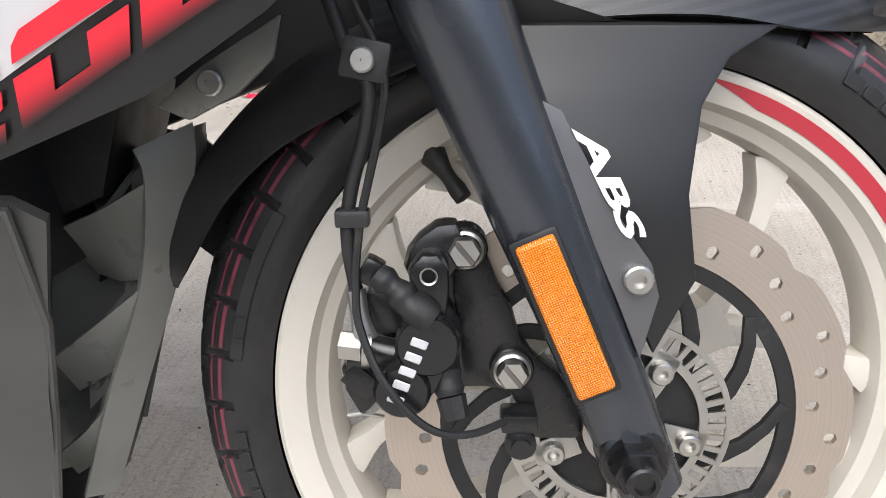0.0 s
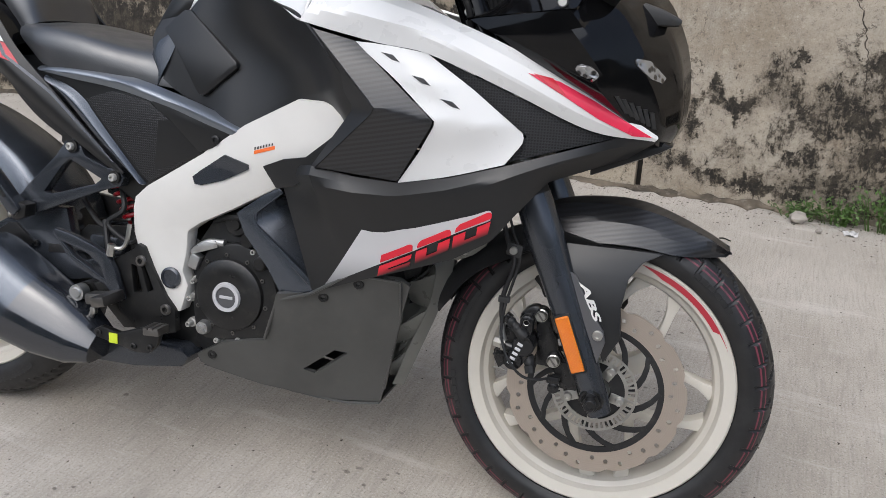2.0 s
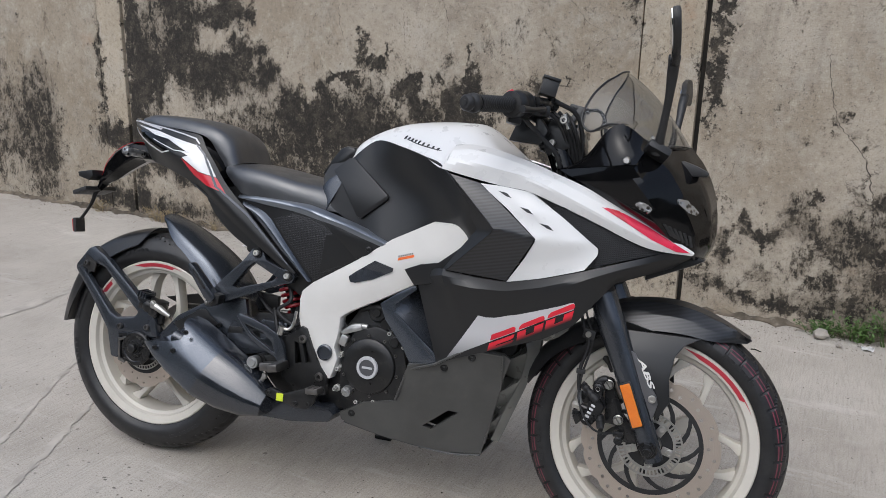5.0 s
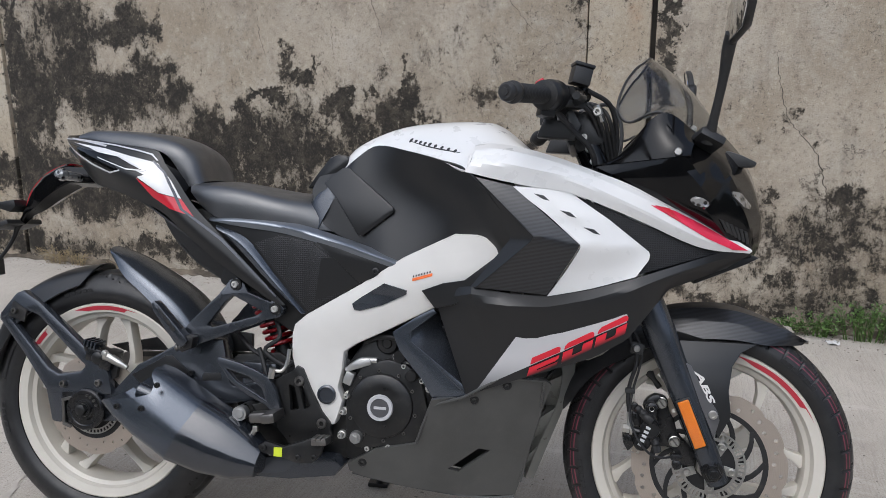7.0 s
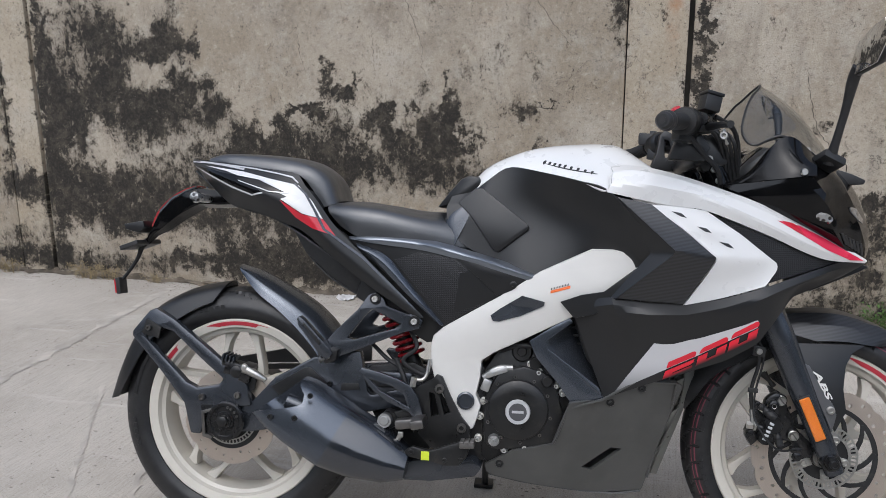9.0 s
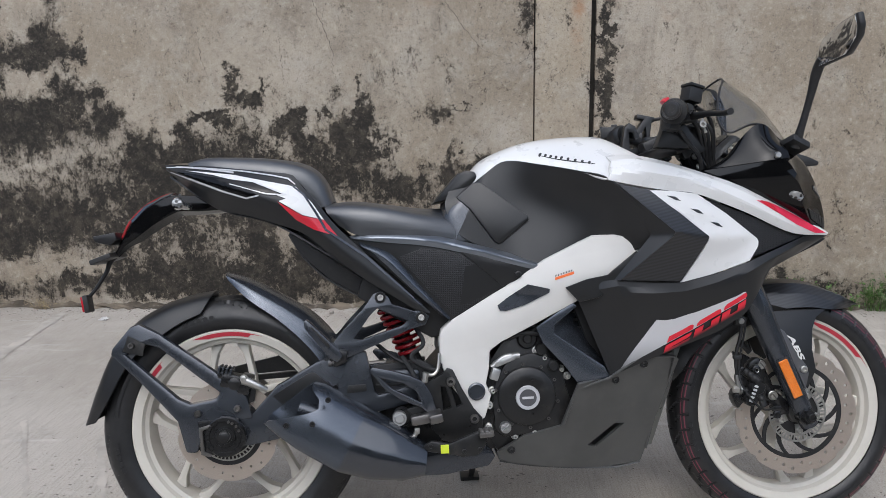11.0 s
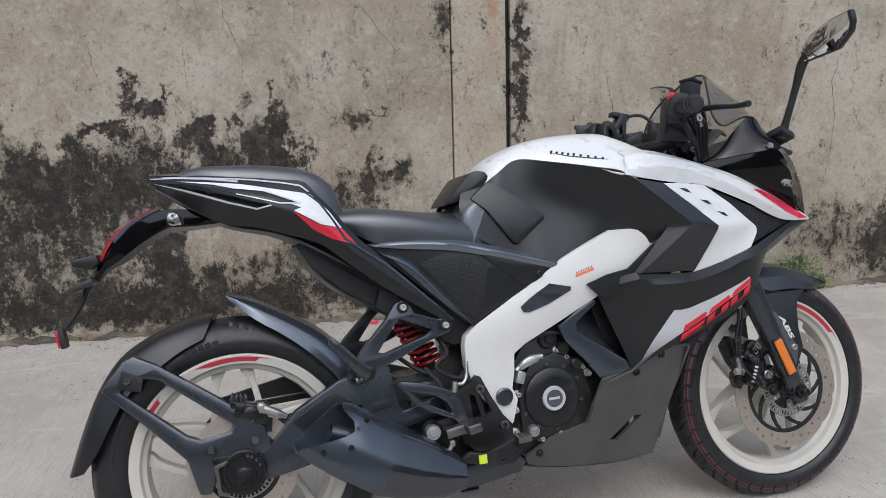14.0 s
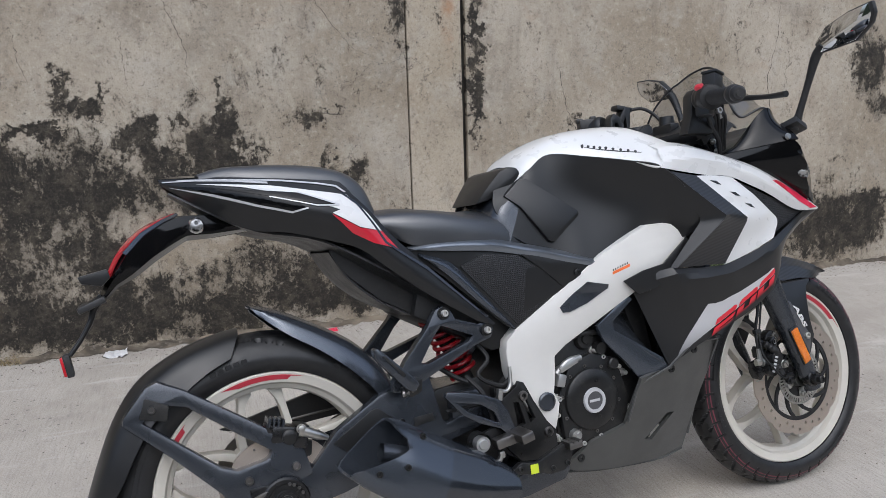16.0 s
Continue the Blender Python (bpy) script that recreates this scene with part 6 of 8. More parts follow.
part("tail_line", tail_drape.lay([(-0.13, 0.904), (-0.061, 0.880), (0.014, 0.850), (0.068, 0.832), (0.096, 0.837), (0.097, 0.834), (0.068, 0.8285), (0.012, 0.8465), (-0.063, 0.8765)], 0.002, 0.012), SILVER, tail)
part("tail_line", tail_drape.lay([(0.167, 0.860), (0.196, 0.836), (0.222, 0.795), (0.243, 0.757), (0.328, 0.697), (0.45, 0.580), (0.447, 0.578), (0.325, 0.692), (0.238, 0.755), (0.217, 0.794), (0.192, 0.834), (0.165, 0.857)], 0.002, 0.012), SATIN, tail)
part("tail_under", skin([[(-0.13, 0, 0.895), (0.0, 0, 0.815), (0.12, 0, 0.775), (0.22, 0, 0.70), (0.34, 0, 0.615)], [(-0.13, -0.02, 0.895), (0.0, -0.085, 0.812), (0.12, -0.125, 0.777), (0.24, -0.135, 0.705), (0.36, -0.125, 0.625)]], 20, 4, 0.004, sym=True), PLASTIC, bike)
part("tail_top", skin([[(-0.146, 0, 0.925), (-0.08, 0, 0.925), (0.05, 0, 0.905), (0.2, 0, 0.86), (0.24, 0, 0.80)], [(-0.146, -0.002, 0.923), (-0.07, -0.060, 0.915), (0.04, -0.112, 0.896), (0.17, -0.136, 0.858), (0.235, -0.140, 0.77)]], 20, 4, 0.004, sym=True), GLOSS, bike)
pair("undertray", plate([(0.148, -0.082, 0.752), (0.165, -0.082, 0.715), (0.185, -0.082, 0.692), (0.242, -0.082, 0.640), (0.315, -0.082, 0.598), (0.36, -0.082, 0.60), (0.40, -0.082, 0.66), (0.25, -0.082, 0.76)], 0.01, 0.003), PLASTIC, bike)
part("undertray_floor", skin([[(0.15, 0, 0.75), (0.185, 0, 0.69), (0.242, 0, 0.638), (0.315, 0, 0.597)], [(0.15, -0.078, 0.75), (0.185, -0.078, 0.692), (0.242, -0.078, 0.640), (0.315, -0.078, 0.599)]], 12, 2, 0.004, sym=True), PLASTIC, bike)

# tail lamp, plate holder
hold = part("plate_holder", skin([[(0.02, 0, 0.840), (-0.06, 0, 0.848), (-0.121, 0, 0.852), (-0.150, 0, 0.846), (-0.190, 0, 0.826), (-0.229, 0, 0.792), (-0.255, 0, 0.748), (-0.272, 0, 0.714)],
                                  [(0.02, -0.034, 0.838), (-0.06, -0.040, 0.845), (-0.119, -0.044, 0.848), (-0.146, -0.044, 0.838), (-0.182, -0.040, 0.818), (-0.219, -0.034, 0.784), (-0.247, -0.022, 0.742), (-0.268, -0.012, 0.712)],
                                  [(0.02, -0.036, 0.815), (-0.06, -0.042, 0.810), (-0.108, -0.047, 0.812), (-0.134, -0.046, 0.800), (-0.170, -0.040, 0.780), (-0.209, -0.032, 0.752), (-0.240, -0.020, 0.735), (-0.264, -0.010, 0.710)],
                                  [(0.02, 0, 0.808), (-0.06, 0, 0.802), (-0.108, 0, 0.802), (-0.130, 0, 0.790), (-0.165, 0, 0.770), (-0.204, 0, 0.744), (-0.236, 0, 0.730), (-0.262, 0, 0.706)]], 28, 3, 0.0, False, False, sym=True), GLOSS, bike, "black angular tail lamp and plate holder", 22)
part("tail_lens", skin([[(-0.126, 0, 0.857), (-0.152, 0, 0.850), (-0.194, 0, 0.830), (-0.233, 0, 0.795), (-0.257, 0, 0.752)], [(-0.126, -0.030, 0.855), (-0.150, -0.032, 0.847), (-0.190, -0.029, 0.826), (-0.228, -0.022, 0.791), (-0.253, -0.011, 0.749)]], 16, 3, 0.004, sym=True), TAILLENS, hold, "red tail lens")
pair("lens_strip", skin([[(-0.122, -0.031, 0.856), (-0.150, -0.033, 0.846), (-0.190, -0.030, 0.825), (-0.224, -0.024, 0.792)], [(-0.121, -0.042, 0.852), (-0.147, -0.042, 0.841), (-0.184, -0.038, 0.820), (-0.218, -0.031, 0.787)]], 14, 3, 0.002, False), SLATE, hold, "clear tail lens edge")
pair("rear_indicator", joined(tube([(-0.085, -0.035, 0.823), (-0.095, -0.085, 0.825)], 0.011, 12), moved(lathe([(0, -0.012), (0.011, -0.010), (0.015, 0.0), (0.012, 0.012)], 18), (-0.096, -0.092, 0.826))), LENS, hold)
part("plate_flag", prism([(-0.303, 0.757), (-0.253, 0.766), (-0.249, 0.750), (-0.264, 0.736), (-0.298, 0.744)], -0.05, 0.05, 0.002), MATTE, hold)
part("plate_bracket", block((0.05, 0.12, 0.012), 0.003, (-0.285, 0.0, 0.705), (0, -20, 0)), PLASTIC, hold)
part("plate_arm", tube([(-0.266, 0, 0.716), (-0.282, 0, 0.698), (-0.292, 0, 0.672), (-0.313, 0, 0.640), (-0.332, 0, 0.617)], [0.009, 0.0055, 0.0045, 0.0045], 10), MATTE, hold)
part("rear_reflector_mount", block((0.012, 0.036, 0.042), 0.003, (-0.336, 0, 0.600), (0, -8, 0)), PLASTIC, hold)
part("rear_reflector", block((0.006, 0.03, 0.036), 0.002, (-0.344, 0, 0.599), (0, -8, 0)), TAILLENS, hold, "red rear reflector")

# rear mudguards
part("inner_mudguard", skin([[(-0.010, 0, 0.664), (0.05, 0, 0.645), (0.12, 0, 0.607), (0.19, 0, 0.562), (0.245, 0, 0.50), (0.275, 0, 0.43)], [(-0.006, -0.035, 0.658), (0.05, -0.055, 0.632), (0.12, -0.064, 0.594), (0.185, -0.070, 0.548), (0.235, -0.076, 0.488), (0.262, -0.078, 0.42)], [(0.000, -0.040, 0.645), (0.052, -0.070, 0.600), (0.110, -0.082, 0.560), (0.165, -0.088, 0.512), (0.210, -0.092, 0.460), (0.235, -0.092, 0.41)]], 26, 4, 0.004, sym=True), SLATE, bike, "graphite inner rear mudguard", 45)
part("rear_hugger", skin([[(-0.035, 0, 0.622), (-0.09, 0, 0.613), (-0.150, 0, 0.594), (-0.223, 0, 0.552), (-0.273, 0, 0.490), (-0.312, 0, 0.408), (-0.346, 0, 0.317)], [(-0.040, -0.040, 0.612), (-0.095, -0.048, 0.598), (-0.155, -0.054, 0.577), (-0.222, -0.058, 0.535), (-0.265, -0.060, 0.478), (-0.302, -0.056, 0.400), (-0.338, -0.036, 0.319)], [(-0.060, -0.070, 0.573), (-0.108, -0.076, 0.552), (-0.160, -0.080, 0.518), (-0.212, -0.082, 0.478), (-0.245, -0.080, 0.430), (-0.278, -0.074, 0.372), (-0.312, -0.050, 0.326)]], 30, 4, 0.004, sym=True), MATTE, bike, "matte black tyre hugger", 45)
hugger_ring = [(-0.216, -0.084, 0.548), (-0.196, -0.086, 0.556), (-0.150, -0.090, 0.532), (-0.06, -0.104, 0.470), (0.027, -0.116, 0.408), (0.048, -0.118, 0.386), (0.060, -0.118, 0.337), (0.00, -0.118, 0.328), (-0.045, -0.118, 0.318), (-0.066, -0.118, 0.262), (-0.090, -0.118, 0.264), (-0.108, -0.116, 0.335), (-0.185, -0.098, 0.415), (-0.262, -0.082, 0.486), (-0.258, -0.082, 0.500)]
hugger_hole = [(-0.196, -0.088, 0.512), (-0.150, -0.092, 0.500), (-0.06, -0.106, 0.430), (-0.012, -0.114, 0.396), (-0.022, -0.115, 0.383), (-0.078, -0.114, 0.374), (-0.105, -0.112, 0.386), (-0.160, -0.100, 0.432), (-0.226, -0.086, 0.486)]
part("hugger_arm", plate(hugger_ring, 0.024, 0.0075, [hugger_hole]), SATIN, bike, "graphite two-armed hugger bracket")
for x, z in ((-0.061, 0.353), (0.027, 0.361)):
    part("hugger_bolt", bolt(0.008, 0.008, (x, -0.118, z)), DARKSTEEL, bike)
# dark plate put in for the shade of the recess round the bolt
part("hugger_recess_shade", plate([(-0.219, -0.089, 0.530), (-0.180, -0.092, 0.510), (-0.186, -0.092, 0.482), (-0.232, -0.087, 0.494)], 0.006, 0.002), DEEP, bike)
part("hugger_bolt", bolt(0.007, 0.008, (-0.210, -0.091, 0.508)), DARKSTEEL, bike)

# rear brake, swingarm, axle, sprocket side
part("brake_disc", wavy_ring(0.078, 0.113, 0.002, 9, -0.092, -0.088, 0.003, (0.088, 0.096, 0.104)), DISC, rear, "drilled steel rear brake disc")
part("disc_carrier", joined(lathe([(0.045, -0.091), (0.080, -0.091), (0.080, -0.086), (0.045, -0.086)], 64, True), lathe([(0.036, -0.094), (0.05, -0.094), (0.05, -0.086), (0.036, -0.086)], 48, True)), RUBBERP, rear)
t2 = [lathe([(0.054, -0.097), (0.057, -0.097), (0.057, -0.095), (0.054, -0.095)], 60, True), lathe([(0.064, -0.097), (0.067, -0.097), (0.067, -0.095), (0.064, -0.095)], 60, True)]
for k in range(44):
    a = 360 / 44 * k
    p = polar(0.0605, a)
    t2.append(block((0.008, 0.002, 0.003), 0, (p[0], -0.096, p[1]), (0, -a, 0)))
part("abs_ring", joined(*t2), STEEL, rear)
part("sprocket", lathe([(0.05, 0.088), (0.098, 0.088), (0.098, 0.094), (0.05, 0.094)], 44, True), DARKSTEEL, rear)
swing = part("swingarm", joined(prism([(-0.045, 0.330), (0.045, 0.335), (0.062, 0.350), (0.113, 0.405), (0.206, 0.457), (0.284, 0.478), (0.318, 0.476), (0.336, 0.384), (0.345, 0.375), (0.44, 0.400), (0.45, 0.360), (0.34, 0.335), (0.22, 0.312), (0.122, 0.285), (0.05, 0.272), (-0.048, 0.270)], -0.108, -0.082, 0.006),
                                prism([(-0.045, 0.330), (0.045, 0.335), (0.20, 0.40), (0.345, 0.420), (0.44, 0.415), (0.45, 0.375), (0.34, 0.355), (0.22, 0.330), (0.05, 0.272), (-0.048, 0.270)], 0.082, 0.112, 0.006),
                                block((0.08, 0.2, 0.07), 0.01, (0.40, 0, 0.395))), SATIN, bike, "graphite swingarm")
part("swingarm_panel", plate([(0.104, -0.1125, 0.384), (0.186, -0.1125, 0.432), (0.200, -0.1125, 0.434), (0.241, -0.1125, 0.400), (0.226, -0.1125, 0.384), (0.150, -0.1125, 0.345)], 0.004, 0.0015), MATTE, swing)
part("swingarm_bolt", bolt(0.006, 0.005, (0.247, -0.110, 0.398)), ENGINE, swing)
# flat dark plate in place of the shade inside a slot
part("swingarm_slot_shade", plate([(0.275, -0.1095, 0.400), (0.315, -0.1095, 0.402), (0.318, -0.1095, 0.386), (0.272, -0.1095, 0.382)], 0.003, 0.001), DEEP, swing)
part("axle_plate", joined(prism([(-0.062, 0.336), (0.030, 0.340), (0.038, 0.300), (0.022, 0.262), (-0.05, 0.258)], -0.124, -0.112, 0.003), moved(lathe([(0.046, 0.0), (0.046, -0.005), (0.043, -0.008), (0.036, -0.008), (0.034, -0.006), (0.024, -0.006), (0.022, -0.009), (0.0, -0.009)], 44), (0.0, -0.122, 0.300))), CALBLACK, swing)
part("adjuster_plate", prism([(-0.058, 0.322), (-0.030, 0.330), (-0.028, 0.324), (-0.050, 0.316), (-0.046, 0.268), (-0.030, 0.262), (-0.034, 0.256), (-0.054, 0.262)], -0.130, -0.124, 0.0015), DARKSTEEL, swing)
part("axle_washer", moved(lathe([(0.017, 0.0), (0.017, -0.003), (0.010, -0.003)], 28), (0.0, -0.130, 0.302)), STEEL, swing)
part("axle_nut", hexbolt(0.013, 0.016, (0.0, -0.131, 0.303)), ENGINE, swing)
for a in (20, 40, 60, 75):
    p = polar(0.033, a, (0.0, 0.302))
    part("adjuster_bolt", bolt(0.0032, 0.004, (p[0], -0.131, p[1])), DARKSTEEL, swing)
part("chain_guard", prism([(-0.08, 0.41), (0.20, 0.47), (0.30, 0.46), (0.30, 0.40), (0.0, 0.385)], 0.086, 0.1, 0.003), PLASTIC, bike)
part("chain", joined(tube([(0.0, 0.091, 0.400), (0.46, 0.091, 0.425)], 0.006, 8), tube([(0.0, 0.091, 0.206), (0.46, 0.091, 0.36)], 0.006, 8)), DARKSTEEL, bike)
rcal = part("rear_caliper", joined(block((0.066, 0.042, 0.034), 0.007, (0.022, -0.094, 0.418), (0, 14, 0)), block((0.028, 0.046, 0.044), 0.006, (0.044, -0.098, 0.412), (0, 14, 0)), prism([(-0.020, 0.446), (0.016, 0.438), (0.020, 0.424), (-0.016, 0.428)], -0.112, -0.076, 0.004)), CALBLACK, bike, "black rear brake caliper")
for k in range(4):
    part("caliper_rib", block((0.0045, 0.040, 0.016), 0.0012, (-0.012 + 0.0085 * k, -0.098, 0.449 - 0.0022 * k), (0, 14, 0)), SATIN, rcal)
part("caliper_piston_cover", moved(lathe([(0.014, 0.0), (0.014, -0.006), (0.011, -0.008), (0.0, -0.008)], 24), (0.022, -0.114, 0.416)), ENGINE, rcal)
part("banjo_bolt", hexbolt(0.007, 0.007, (0.044, -0.121, 0.428)), STEEL, rcal)
part("slide_boot", tube([(0.040, -0.116, 0.424), (0.052, -0.116, 0.420), (0.060, -0.116, 0.416), (0.094, -0.114, 0.399)], [0.0115, 0.0100, 0.0090, 0.0050], 14), STEEL, rcal)
part("caliper_bracket", prism([(0.040, 0.404), (0.066, 0.398), (0.062, 0.372), (0.044, 0.366), (0.030, 0.384)], -0.106, -0.094, 0.003), ENGINE, rcal)

# shock absorber
coil = [(0.366 + 0.062 * f + 0.027 * math.cos(f * 2 * math.pi * 9.5), -0.030 + 0.027 * math.sin(f * 2 * math.pi * 9.5), 0.590 - 0.135 * f + 0.012 * math.cos(f * 2 * math.pi * 9.5)) for f in np.linspace(0, 1, 150)]
shock = part("shock_spring", tube(coil, 0.0047, 8, False, 300), SPRING, bike, "red coil spring")
part("shock_body", tube([(0.352, -0.030, 0.62), (0.45, -0.030, 0.40)], 0.017, 14), ENGINE, shock)

# footrest hanger
hanger = plate([(0.339, -0.126, 0.608), (0.355, -0.126, 0.614), (0.372, -0.126, 0.601), (0.380, -0.126, 0.584), (0.430, -0.126, 0.566), (0.448, -0.126, 0.570), (0.464, -0.126, 0.553), (0.456, -0.126, 0.535), (0.421, -0.128, 0.526), (0.294, -0.135, 0.474), (0.252, -0.140, 0.458), (0.226, -0.144, 0.464), (0.228, -0.144, 0.484), (0.246, -0.140, 0.501), (0.260, -0.138, 0.519), (0.317, -0.130, 0.577), (0.328, -0.127, 0.593)], 0.022, 0.0065, [[(0.347, -0.127, 0.576), (0.416, -0.127, 0.545), (0.402, -0.128, 0.534), (0.308, -0.134, 0.505), (0.292, -0.135, 0.509), (0.330, -0.130, 0.560)]])
pair("pillion_hanger", hanger, SATIN, bike, "graphite pillion footrest hanger")
for x, z in ((0.446, 0.552), (0.355, 0.600)):
    part("hanger_washer", moved(lathe([(0.0125, 0.002), (0.0125, -0.003), (0.0, -0.003)], 24), (x, -0.128, z)), ENGINE, bike)
    part("hanger_bolt", bolt(0.0072, 0.008, (x, -0.131, z)), ZINC, bike)
ppeg = part("pillion_peg", prism([(0.186, 0.556), (0.192, 0.560), (0.202, 0.552), (0.262, 0.490), (0.270, 0.478), (0.258, 0.464), (0.240, 0.474), (0.188, 0.540)], -0.176, -0.150, 0.005), SATIN, bike, "folded black pillion footpeg")
# dark bar laid on the peg as the shade of its groove
part("peg_groove_shade", prism([(0.200, 0.543), (0.204, 0.545), (0.244, 0.501), (0.238, 0.497)], -0.178, -0.170, 0.001), DEEP, ppeg)
part("peg_spring", joined(*[moved(lathe([(0.0075, -0.004), (0.009, 0.0), (0.0075, 0.004)], 14), (0.240 + 0.008 * k, -0.160, 0.462 + 0.002 * k), (0, 0, 90)) for k in range(3)]), DARKSTEEL, ppeg)
part("peg_clevis", prism([(0.238, 0.470), (0.262, 0.490), (0.280, 0.486), (0.276, 0.462), (0.252, 0.452)], -0.168, -0.140, 0.004), ENGINE, ppeg)
part("peg_pin", moved(lathe([(0.0, -0.003), (0.005, -0.003), (0.006, 0.0)], 14), (0.258, -0.170, 0.471)), STEEL, ppeg)
pair("heel_guard", prism([(0.325, 0.439), (0.333, 0.447), (0.375, 0.438), (0.415, 0.425), (0.444, 0.411), (0.462, 0.385), (0.472, 0.352), (0.480, 0.326), (0.468, 0.324), (0.440, 0.352), (0.395, 0.371), (0.360, 0.395)], -0.156, -0.142, 0.004, [[(0.350, 0.422), (0.402, 0.408), (0.430, 0.388), (0.440, 0.363), (0.409, 0.380), (0.374, 0.398)]]), SATIN, bike, "pierced graphite heel guard")
pair("hanger_plate", prism([(0.447, 0.40), (0.470, 0.412), (0.493, 0.425), (0.501, 0.436), (0.514, 0.431), (0.533, 0.389), (0.559, 0.342), (0.578, 0.320), (0.580, 0.276), (0.532, 0.262), (0.489, 0.270), (0.462, 0.300), (0.450, 0.345)], -0.138, -0.122, 0.005, [[(0.505, 0.402), (0.513, 0.400), (0.533, 0.352), (0.520, 0.345)], [(0.485, 0.395), (0.497, 0.392), (0.508, 0.345), (0.490, 0.340)]]), ENGINE, bike, "black rider footrest plate")
peg = part("footpeg", joined(block((0.060, 0.028, 0.022), 0.006, (0.445, -0.168, 0.331), (0, -8, 0)), block((0.030, 0.060, 0.020), 0.005, (0.470, -0.185, 0.338), (0, -12, 0))), DARKSTEEL, bike, "cast rider footpeg with round alloy end")
part("peg_end", moved(lathe([(0, -0.030), (0.009, -0.030), (0.011, -0.027), (0.0155, -0.027), (0.0155, -0.008)], 20), (0.390, -0.145, 0.333)), CASTAL, peg)
part("peg_collar", moved(lathe([(0.020, -0.010), (0.020, 0.02)], 20), (0.396, -0.145, 0.331)), ENGINE, peg)
pedal = part("brake_pedal", prism([(0.440, 0.275), (0.459, 0.286), (0.497, 0.278), (0.532, 0.291), (0.566, 0.303), (0.585, 0.303), (0.585, 0.291), (0.577, 0.266), (0.560, 0.248), (0.526, 0.246), (0.505, 0.252), (0.470, 0.258), (0.446, 0.262)], -0.192, -0.178, 0.005), ENGINE, bike, "black rear brake pedal")
part("pedal_pad", joined(*[block((0.009, 0.034, 0.005), 0.001, (0.568 + 0.011 * k, -0.195, 0.304 + 0.0005 * k), (0, -4, 0)) for k in range(3)], block((0.032, 0.034, 0.012), 0.003, (0.579, -0.195, 0.298), (0, -4, 0))), DARKSTEEL, pedal)
for x, z in ((0.530, 0.259), (0.565, 0.262), (0.456, 0.273)):
    part("pedal_bolt", bolt(0.006, 0.004, (x, -0.192, z)), ENGINE, pedal)
part("pedal_sticker", block((0.018, 0.002, 0.019), 0.0005, (0.487, -0.1935, 0.267)), YELLOW, pedal, "yellow-green inspection sticker")
part("pedal_rod", joined(tube([(0.412, -0.170, 0.272), (0.426, -0.172, 0.302)], 0.0055, 8), block((0.012, 0.010, 0.014), 0.003, (0.428, -0.172, 0.305))), STEEL, bike)
part("master_cylinder", joined(tube([(0.448, -0.148, 0.408), (0.452, -0.148, 0.430)], [0.0075, 0.0095, 0.0075], 6), tube([(0.455, -0.146, 0.424), (0.470, -0.144, 0.424), (0.480, -0.142, 0.438), (0.484, -0.138, 0.470)], 0.0042, 8)), STEEL, bike)

# exhaust
def can_section():
    """Cross-section of the silencer: a rounded box with a broad slanting facet at its outer top."""
    ring = [(1.0, 0.75), (1.0, -0.10), (0.80, -0.52), (0.06, -1.0), (-0.72, -1.0), (-1.0, -0.70), (-1.0, 0.70), (-0.55, 1.0), (0.65, 1.0)]
    for _ in range(2):
        ring = [(a[0] + f * (b[0] - a[0]), a[1] + f * (b[1] - a[1])) for a, b in zip(ring, ring[1:] + ring[:1]) for f in (0.17, 0.83)]
    return ring


def can():
    rings = [((0.205, 0.420), (0.098, 0.344), 0.056), ((0.226, 0.413), (0.128, 0.316), 0.060), ((0.262, 0.392), (0.170, 0.284), 0.063), ((0.318, 0.357), (0.250, 0.234), 0.062), ((0.370, 0.330), (0.320, 0.213), 0.056), ((0.415, 0.300), (0.392, 0.205), 0.047), ((0.450, 0.270), (0.440, 0.212), 0.036)]
    bm, loops = bmesh.new(), []
    cutaway = (0.075, 0.055, 0.02, 0, 0, 0, 0)
    cy = -0.176
    for (tx, tz), (bx, bz), w in rings:
        loop = []
        for u, v in can_section():
            back = cutaway[len(loops)] * max(0.0, -v) * max(0.0, min(1.0, 0.75 + u)) * (1.0 if u < 0.55 else max(0.0, (1 - u) / 0.45))
            loop.append(bm.verts.new(((tx + bx) / 2 + (tx - bx) / 2 * u + 0.80 * back, cy + w * v, (tz + bz) / 2 + (tz - bz) / 2 * u - 0.28 * back)))
        loops.append(loop)
    return bm, loops


def can_piece(k0, k1, grow, cap=False):
    bm, loops = can()
    for i in range(k0, k1):
        a, b = loops[i], loops[i + 1]
        for k in range(len(a)):
            m = (k + 1) % len(a)
            bm.faces.new((a[k], a[m], b[m], b[k]))
    if cap:
        bm.faces.new(loops[k1])
    for v in [v for v in bm.verts if not v.link_faces]:
        bm.verts.remove(v)
    bm.normal_update()
    if grow:
        bmesh.ops.recalc_face_normals(bm, faces=bm.faces[:])
        bmesh.ops.solidify(bm, geom=bm.faces[:], thickness=grow)
    return bm


exhaust = part("exhaust_shield", can_piece(0, 3, 0.005), SLATE, bike, "graphite exhaust silencer with slanted end", 40)
part("silencer", can_piece(3, 6, 0.0, True), plain("blued_dark_steel", (0.020, 0.023, 0.029), 0.15, 0.2, 0.12, 500, 0.03, 0.0, 0.0, 2.0), exhaust)
part("silencer_end", can_piece(2, 2, 0.0, True), DEEP, exhaust)
